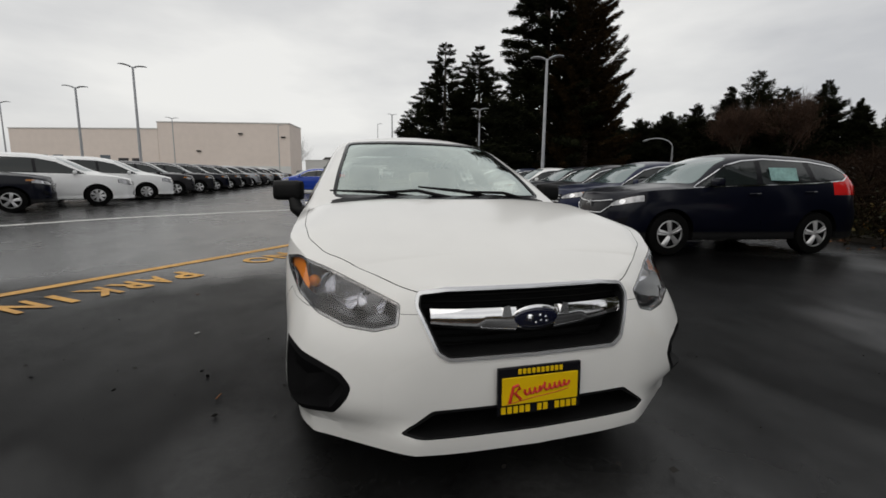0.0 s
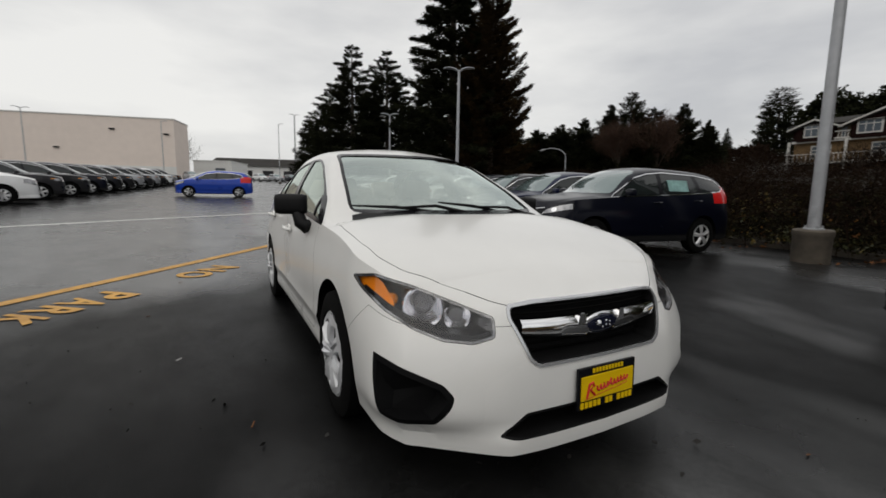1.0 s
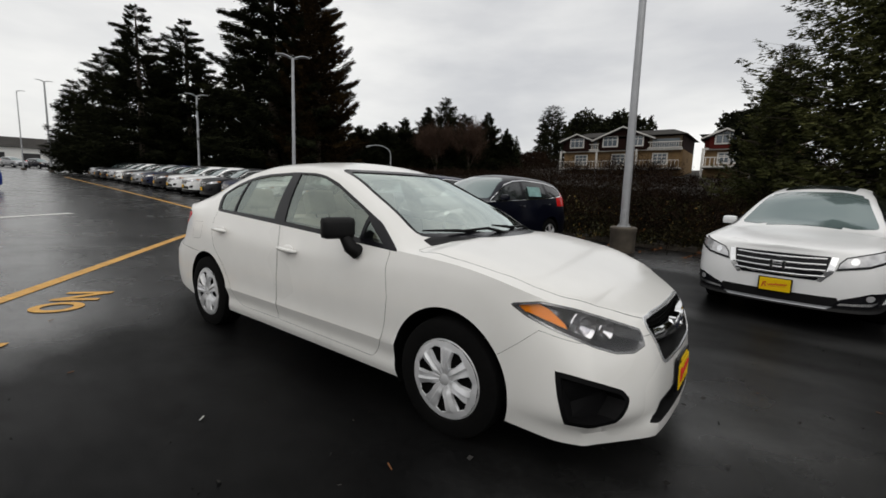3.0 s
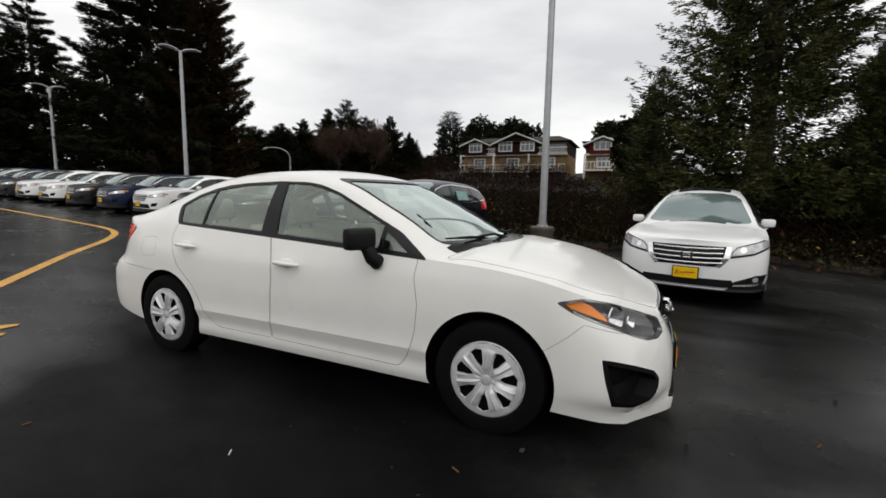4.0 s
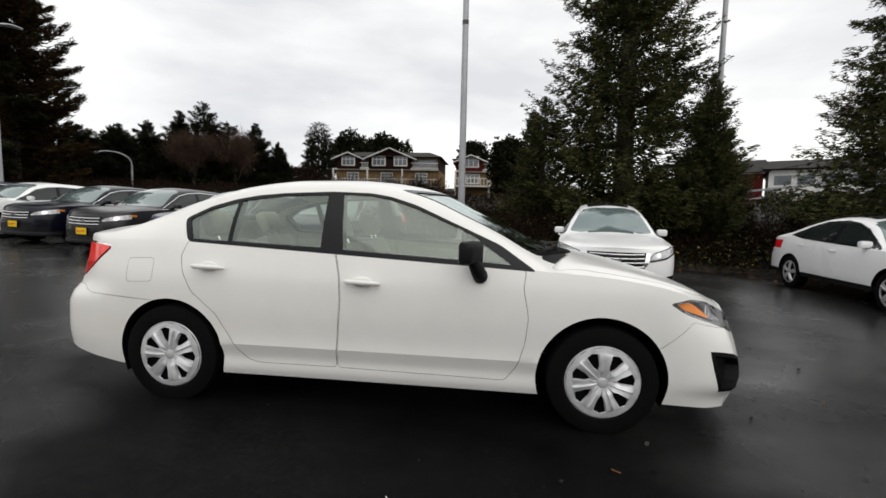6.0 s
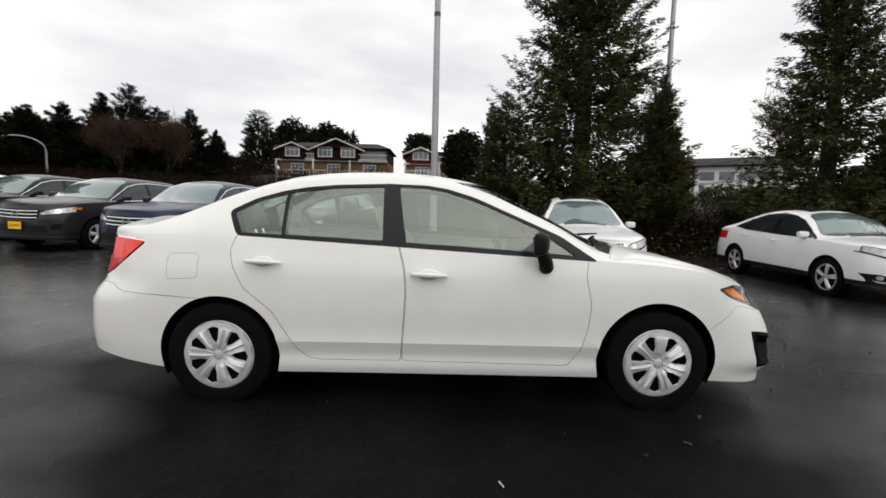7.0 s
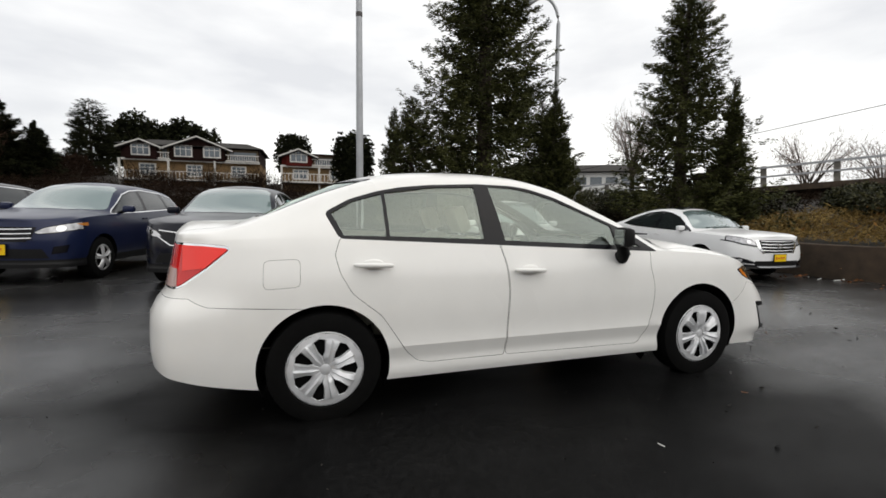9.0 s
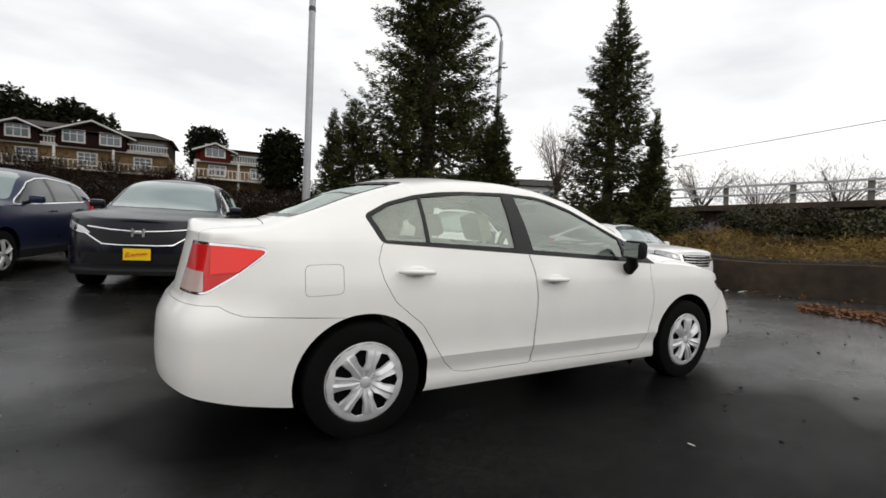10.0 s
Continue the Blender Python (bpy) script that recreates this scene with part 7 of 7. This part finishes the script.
SUV = dict(label="dark compact suv parked in a row on wet asphalt", front=-2.25, rear=2.28, half=0.905, low=0.26, nose_z=0.93, tail_z=1.10, zk=0.86,
    belt=[(-2.3, 0.93), (-1.6, 1.02), (-0.9, 1.06), (0, 1.10), (1.2, 1.15), (2.3, 1.18)],
    centre=[(-2.25, 0.94), (-2.1, 0.99), (-1.6, 1.07), (-1.2, 1.12), (-1.05, 1.17), (-0.4, 1.53), (-0.1, 1.62), (0.3, 1.655), (1.0, 1.64), (1.7, 1.585), (1.95, 1.52), (2.1, 1.30), (2.28, 1.12)],
    rail_x=[(-1.3, 0.76), (-1.0, 0.78), (-0.4, 0.66), (0.2, 0.61), (1.2, 0.60), (1.9, 0.60), (2.3, 0.66)], rail_z=[(-1.3, 1.02), (-0.95, 1.08), (-0.35, 1.47), (0.0, 1.56), (0.5, 1.595), (1.2, 1.57), (1.75, 1.50), (1.98, 1.40), (2.15, 1.20)],
    screen_y=-1.02, axles=(-1.31, 1.31), tyre=0.345, rim=0.212, cladding=0.38,
    window_line=[(-0.92, 1.075), (0.0, 1.115), (1.3, 1.175), (1.80, 1.22), (1.97, 1.30), (1.72, 1.435), (1.25, 1.505), (0.4, 1.535), (0.0, 1.50), (-0.32, 1.42)],
    windows=[[(-0.83, 1.095), (0.17, 1.135), (0.22, 1.515), (0.0, 1.48), (-0.32, 1.40)], [(0.27, 1.14), (1.17, 1.18), (1.12, 1.50), (0.32, 1.52)], [(1.27, 1.19), (1.78, 1.235), (1.92, 1.295), (1.68, 1.42), (1.23, 1.485)]],
    screen=[(-0.72, 1.13), (0.72, 1.13), (0.56, 1.575), (-0.56, 1.575)], rear_glass=[(-0.62, 1.18), (0.62, 1.18), (0.52, 1.50), (-0.52, 1.50)], rear_from=1.7,
    lamp=[(0.52, 0.785), (0.60, 0.845), (0.78, 0.918), (0.92, 0.965), (0.935, 0.93), (0.88, 0.855), (0.68, 0.785), (0.56, 0.765)], grille=[(-0.55, 0.865), (0.55, 0.865), (0.54, 0.765), (0.37, 0.64), (-0.37, 0.64), (-0.54, 0.765)], bars=0,
    strips=[[(-0.56, 0.862), (-0.3, 0.832), (-0.07, 0.818), (0.07, 0.818), (0.3, 0.832), (0.56, 0.862)], [(-0.57, 0.775), (-0.48, 0.715), (-0.38, 0.650), (-0.2, 0.640), (0.2, 0.640), (0.38, 0.650), (0.48, 0.715), (0.57, 0.775)]],
    trims=[("reflector", [(0.7 + 0.04 * math.cos(k * math.pi / 6), 0.838 + 0.04 * math.sin(k * math.pi / 6)) for k in range(12)], M_REFLECT, 0.009, True)],
    tail=[(0.72, 0.98), (1.0, 0.98), (1.0, 1.32), (0.60, 1.32), (0.62, 1.12)], intake=[(-0.62, 0.40), (-0.55, 0.54), (0.55, 0.54), (0.62, 0.40)], fog=[(0.64, 0.46), (0.78, 0.48), (0.80, 0.60), (0.66, 0.57)],
    plate_z=0.53, mirror=(-0.62, 1.16), handles=[(0.10, 0.98), (1.12, 1.02)])
SUV_BARRED = dict(SUV, strips=(), bars=3, grille=[(-0.47, 0.86), (0.47, 0.86), (0.43, 0.70), (0.36, 0.645), (-0.36, 0.645), (-0.43, 0.70)],
    lamp=[(0.46, 0.785), (0.56, 0.85), (0.80, 0.918), (0.92, 0.955), (0.935, 0.92), (0.88, 0.835), (0.68, 0.785), (0.50, 0.765)],
    trims=[("turn_signal", [(0.83, 0.915), (0.915, 0.948), (0.925, 0.92), (0.88, 0.880)], M_AMBERD, 0.009, True), ("reflector", [(0.72 + 0.046 * math.cos(k * math.pi / 6), 0.842 + 0.046 * math.sin(k * math.pi / 6)) for k in range(12)], M_REFLECT, 0.009, True)])
CROSS = dict(label="white crossover with chrome grille bars and black lower trim", front=-2.50, rear=2.49, half=0.96, low=0.31, nose_z=0.94, tail_z=1.08, zk=0.90,
    belt=[(-2.5, 0.93), (-1.8, 0.985), (-1.1, 1.01), (0, 1.06), (1.2, 1.11), (2.4, 1.12)],
    centre=[(-2.5, 0.95), (-2.35, 1.0), (-1.8, 1.06), (-1.35, 1.09), (-1.2, 1.12), (-0.5, 1.485), (-0.2, 1.575), (0.2, 1.625), (0.7, 1.61), (1.3, 1.51), (1.9, 1.36), (2.3, 1.20), (2.49, 1.10)],
    rail_x=[(-1.5, 0.78), (-1.15, 0.80), (-0.5, 0.64), (0.1, 0.555), (0.9, 0.545), (1.6, 0.60), (2.3, 0.74)], rail_z=[(-1.4, 1.0), (-1.08, 1.04), (-0.45, 1.41), (0.0, 1.53), (0.4, 1.555), (0.9, 1.52), (1.5, 1.38), (1.9, 1.24), (2.3, 1.13)],
    screen_y=-1.15, axles=(-1.40, 1.40), tyre=0.355, rim=0.24, cladding=0.40, mirror_in=0.07,
    window_line=[(-1.02, 1.03), (0, 1.075), (1.1, 1.125), (1.62, 1.18), (1.25, 1.36), (0.8, 1.485), (0.3, 1.525), (0.0, 1.49), (-0.42, 1.36)],
    windows=[[(-0.93, 1.05), (0.13, 1.095), (0.17, 1.50), (0.0, 1.465), (-0.42, 1.335)], [(0.23, 1.10), (1.12, 1.14), (1.05, 1.40), (0.8, 1.462), (0.28, 1.50)], [(1.18, 1.145), (1.55, 1.18), (1.24, 1.325), (1.13, 1.365)]],
    screen=[(-0.74, 1.10), (0.74, 1.10), (0.51, 1.54), (-0.51, 1.54)], rear_glass=[(-0.62, 1.24), (0.62, 1.24), (0.46, 1.52), (-0.46, 1.52)], rear_from=1.2,
    lamp=[(0.515, 0.785), (0.53, 0.84), (0.575, 0.897), (0.72, 0.940), (0.89, 0.982), (0.955, 0.965), (0.935, 0.905), (0.76, 0.830)], grille=[(-0.45, 0.905), (0.45, 0.905), (0.425, 0.745), (0.35, 0.635), (-0.35, 0.635), (-0.425, 0.745)], bars=4,
    tail=[(0.66, 0.86), (1.0, 0.86), (1.0, 1.05), (0.56, 1.05)], intake=[(-0.60, 0.36), (-0.54, 0.465), (0.54, 0.465), (0.60, 0.36)], fog=[(0.50, 0.36), (0.88, 0.38), (0.93, 0.53), (0.80, 0.535), (0.57, 0.45)],
    trims=[("grille_frame", [(0.453, 0.905), (0.510, 0.900), (0.485, 0.735), (0.395, 0.622), (0.355, 0.632), (0.428, 0.745)], M_CHROME, 0.006, True), ("lamp_edge", [(0.495, 0.757), (0.76, 0.803), (0.95, 0.885), (0.95, 0.906), (0.76, 0.828), (0.51, 0.783)], M_TRIM, 0.008, True), ("reflector", [(0.64 + 0.036 * math.cos(k * math.pi / 6), 0.868 + 0.04 * math.sin(k * math.pi / 6)) for k in range(12)], M_REFLECT, 0.009, True),
           ("fog_trim", [(0.55, 0.385), (0.82, 0.395), (0.86, 0.435), (0.81, 0.425), (0.57, 0.408)], M_CHROME, 0.012, True), ("fog_bulb", [(0.8 + 0.034 * math.cos(k * math.pi / 6), 0.478 + 0.034 * math.sin(k * math.pi / 6)) for k in range(12)], M_HEAD, 0.012, True),
           ("skid_trim", [(-0.47, 0.330), (0.47, 0.330), (0.52, 0.362), (-0.52, 0.362)], M_SILVER, 0.012, False)],
    plate_z=0.53, mirror=(-0.75, 1.10), handles=[(0.06, 0.93), (1.02, 0.97)], sunroof=True)
VAN = dict(label="white minivan with dark windows parked in a row", front=-2.58, rear=2.58, half=0.99, low=0.24, nose_z=0.88, tail_z=1.12, zk=0.88,
    belt=[(-2.6, 0.88), (-1.9, 1.0), (-1.3, 1.05), (0, 1.08), (1.2, 1.10), (2.6, 1.14)],
    centre=[(-2.58, 0.89), (-2.4, 0.96), (-1.9, 1.08), (-1.6, 1.15), (-1.45, 1.20), (-0.6, 1.60), (-0.2, 1.69), (0.3, 1.735), (1.5, 1.73), (2.1, 1.68), (2.35, 1.58), (2.48, 1.30), (2.58, 1.13)],
    rail_x=[(-1.7, 0.80), (-1.4, 0.82), (-0.6, 0.72), (0.2, 0.68), (1.5, 0.68), (2.3, 0.70), (2.6, 0.75)], rail_z=[(-1.6, 1.05), (-1.35, 1.10), (-0.55, 1.53), (0.0, 1.64), (0.6, 1.665), (1.6, 1.65), (2.2, 1.58), (2.45, 1.35)],
    screen_y=-1.4, axles=(-1.50, 1.50), tyre=0.35, rim=0.205,
    window_line=[(-1.25, 1.07), (0, 1.10), (1.3, 1.12), (2.35, 1.17), (2.28, 1.50), (1.6, 1.575), (0.6, 1.59), (0.0, 1.57), (-0.5, 1.46)],
    windows=[[(-1.15, 1.09), (-0.03, 1.12), (0.0, 1.545), (-0.5, 1.435)], [(0.05, 1.12), (1.15, 1.14), (1.12, 1.565), (0.08, 1.565)], [(1.23, 1.14), (2.30, 1.19), (2.24, 1.48), (1.6, 1.55), (1.2, 1.565)]],
    screen=[(-0.80, 1.17), (0.80, 1.17), (0.64, 1.64), (-0.64, 1.64)], rear_glass=[(-0.7, 1.2), (0.7, 1.2), (0.6, 1.58), (-0.6, 1.58)], rear_from=2.0,
    lamp=[(0.45, 0.72), (0.55, 0.80), (0.88, 0.92), (0.96, 0.90), (0.97, 0.80), (0.80, 0.72)], grille=[(-0.42, 0.84), (0.42, 0.84), (0.36, 0.66), (-0.36, 0.66)], bars=2,
    tail=[(0.78, 0.95), (1.0, 0.95), (1.0, 1.10), (0.6, 1.10)], intake=[(-0.6, 0.34), (-0.5, 0.48), (0.5, 0.48), (0.6, 0.34)],
    plate_z=0.55, mirror=(-0.95, 1.13), handles=[(-0.15, 0.97), (0.25, 0.97)])
HATCH = dict(label="bright blue hatchback standing alone on the lot", front=-1.95, rear=2.08, half=0.845, low=0.22, nose_z=0.80, tail_z=1.0, zk=0.92,
    belt=[(-2.0, 0.80), (-1.4, 0.92), (-0.9, 0.98), (0, 1.02), (1.2, 1.07), (2.1, 1.10)],
    centre=[(-1.95, 0.82), (-1.8, 0.90), (-1.4, 1.0), (-1.25, 1.06), (-0.4, 1.42), (-0.1, 1.48), (0.3, 1.52), (1.0, 1.50), (1.6, 1.44), (1.8, 1.36), (1.95, 1.15), (2.08, 1.02)],
    rail_x=[(-1.4, 0.72), (-1.1, 0.74), (-0.4, 0.62), (0.2, 0.57), (1.2, 0.56), (2.1, 0.62)], rail_z=[(-1.4, 0.96), (-1.1, 1.0), (-0.35, 1.36), (0.2, 1.45), (1.0, 1.43), (1.6, 1.34), (1.9, 1.15)],
    screen_y=-1.2, axles=(-1.25, 1.28), tyre=0.30, rim=0.20,
    window_line=[(-1.0, 0.99), (0.9, 1.06), (1.55, 1.15), (1.40, 1.30), (0.9, 1.37), (0.2, 1.39), (-0.35, 1.30)],
    windows=[[(-0.9, 1.01), (0.1, 1.05), (0.15, 1.365), (-0.35, 1.275)], [(0.2, 1.055), (0.95, 1.085), (0.9, 1.35), (0.22, 1.37)], [(1.02, 1.09), (1.48, 1.16), (1.36, 1.28), (1.0, 1.335)]],
    screen=[(-0.66, 1.06), (0.66, 1.06), (0.52, 1.42), (-0.52, 1.42)], rear_glass=[(-0.58, 1.1), (0.58, 1.1), (0.48, 1.38), (-0.48, 1.38)], rear_from=1.5,
    lamp=[(0.38, 0.66), (0.5, 0.76), (0.80, 0.88), (0.84, 0.80), (0.66, 0.68)], grille=[(-0.36, 0.74), (0.36, 0.74), (0.3, 0.66), (-0.3, 0.66)], bars=1,
    tail=[(0.66, 0.85), (0.9, 0.85), (0.9, 1.2), (0.56, 1.2)], intake=[(-0.55, 0.32), (-0.45, 0.46), (0.45, 0.46), (0.55, 0.32)],
    plate_z=0.52, mirror=(-0.78, 1.04), handles=[(0.0, 0.88), (0.9, 0.92)])


def stand(x, y, yaw):
    """A pose on the sloping lot."""
    e = 0.8
    sx = (ground_z(x + e, y) - ground_z(x - e, y)) / (2 * e)
    sy = (ground_z(x, y + e) - ground_z(x, y - e)) / (2 * e)
    n = Vector((-sx, -sy, 1)).normalized()
    tilt = Vector((0, 0, 1)).rotation_difference(n).to_matrix().to_4x4()
    return Matrix.Translation((x, y, ground_z(x, y))) @ tilt @ pose(0, 0, 0, 0, 0, yaw)


def painted(top, m):
    for o in top.children_recursive:
        if o.name.split(".")[0] in ("body", "door_mirror", "door_handle") and o.data:
            for slot in o.material_slots:
                if slot.material == M_WHITE2:
                    slot.link = 'OBJECT'
                    slot.material = m
    return top


suv = parked_model("compact_suv", SUV)
barred = parked_model("compact_suv", SUV_BARRED)
cross = parked_model("crossover", CROSS)
van = parked_model("minivan", VAN)
hatch = parked_model("hatchback", HATCH)

COLOURS = {"navy": (M_NAVY, "dark navy"), "blue": (M_BLUE, "slate blue"), "grey": (M_GREY, "dark grey"), "white": (M_WHITE2, "white"), "silver": (M_SILVER, "silver"), "black": (M_BLACKP, "black")}


def nose_at(x, y, yaw, front):
    """The pose of a car whose nose lies at x, y."""
    a = radians(yaw)
    return stand(x - front * math.sin(a), y + front * math.cos(a), yaw)


row = ["navy", "blue", "grey", "navy", "white", "blue", "black", "white", "white", "grey", "blue", "silver", "black", "white", "silver", "grey", "navy", "silver"]
first = None
for i, cname in enumerate(row):
    if i < 4:
        nx, ny = 3.64 + 0.80 * i, 2.94 + 2.78 * i
    else:
        ny = 11.28 + 2.72 * (i - 3)
        nx = 6.04 + 0.085 * (ny - 11.28)
    m, word = COLOURS[cname]
    c = copy_thing(barred if i else suv, nose_at(nx, ny, -97, 2.25))
    painted(c, m)
    tagged(c, f"{word} compact suv with yellow dealer plate in a row", "car", "suvs in the row")
    first = first or c
row = [("navy", barred), ("white", van), ("white", van), ("grey", barred), ("black", barred), ("navy", barred), ("black", barred), ("black", barred), ("silver", barred), ("grey", barred), ("silver", barred), ("black", barred), ("white", barred), ("silver", barred), ("grey", barred)]
hubs = [(-9.2, 11.2), (-8.3, 13.9), (-8.0, 17.2), (-7.9, 20.6), (-7.6, 23.4)]
for i, (cname, model) in enumerate(row):
    hx, hy = hubs[i] if i < 5 else (-7.6 + 0.085 * 2.75 * (i - 4), 23.4 + 2.75 * (i - 4))
    m, word = COLOURS[cname]
    ax, wide = (-1.31, 0.78) if model is barred else (-1.50, 0.865)
    turn = Matrix.Rotation(radians(114), 2)
    off = turn @ Vector((-wide, ax))
    c = copy_thing(model, stand(hx - off.x, hy - off.y, 114))
    painted(c, m)
    for o in list(c.children_recursive):
        if o.name.startswith(("plate_", "red_lettering")):
            bpy.data.objects.remove(o)
    tagged(c, f"{word} {'minivan' if model is van else 'compact suv'} parked in a long row", "car", "cars along the aisle")
for i, cname in enumerate(("silver", "white", "grey", "black", "white", "silver", "navy", "white")):
    m, word = COLOURS[cname]
    c = copy_thing(barred, stand(-5.5 + 3.1 * i, 92 + 0.4 * i, 20))
    painted(c, m)
    for o in list(c.children_recursive):
        if o.name.startswith(("plate_", "red_lettering")):
            bpy.data.objects.remove(o)
    tagged(c, f"{word} compact suv parked far down the lot", "car", "cars at the far end")
for x, y, yaw, size, word in ((6.26, -3.09, -100, 1.0, "white crossover with sunroof and yellow dealer plate"), (5.34, -7.9, -95, 0.965, "white crossover parked beside a low concrete wall")):
    c = copy_thing(cross, stand(x, y, yaw) @ Matrix.Scale(size, 4))
    tagged(c, word, "car", "white crossovers")
for y0_, z0_, y1_, z1_ in ((0.42, 1.20, 0.92, 1.42),):
    st = part("window_sticker", boxed((-0.003, y0_, -0.11), (0.003, y1_, 0.11)), mat("pale_cyan_sheet", (0.30, 0.52, 0.50), 0.4, 0, 0, 18, 0.5), first, "pale printed sheet in the window")
    st.matrix_local = pose(0.792, 0, 1.30, 0, -21, 0)
c = copy_thing(hatch, stand(-1.45, 25.2, -90))
painted(c, M_BRIGHT)
tagged(c, "bright blue hatchback standing across the aisle", "car")
for model in (suv, barred, cross, van, hatch):
    for o in list(model.children_recursive) + [model]:
        bpy.data.objects.remove(o)
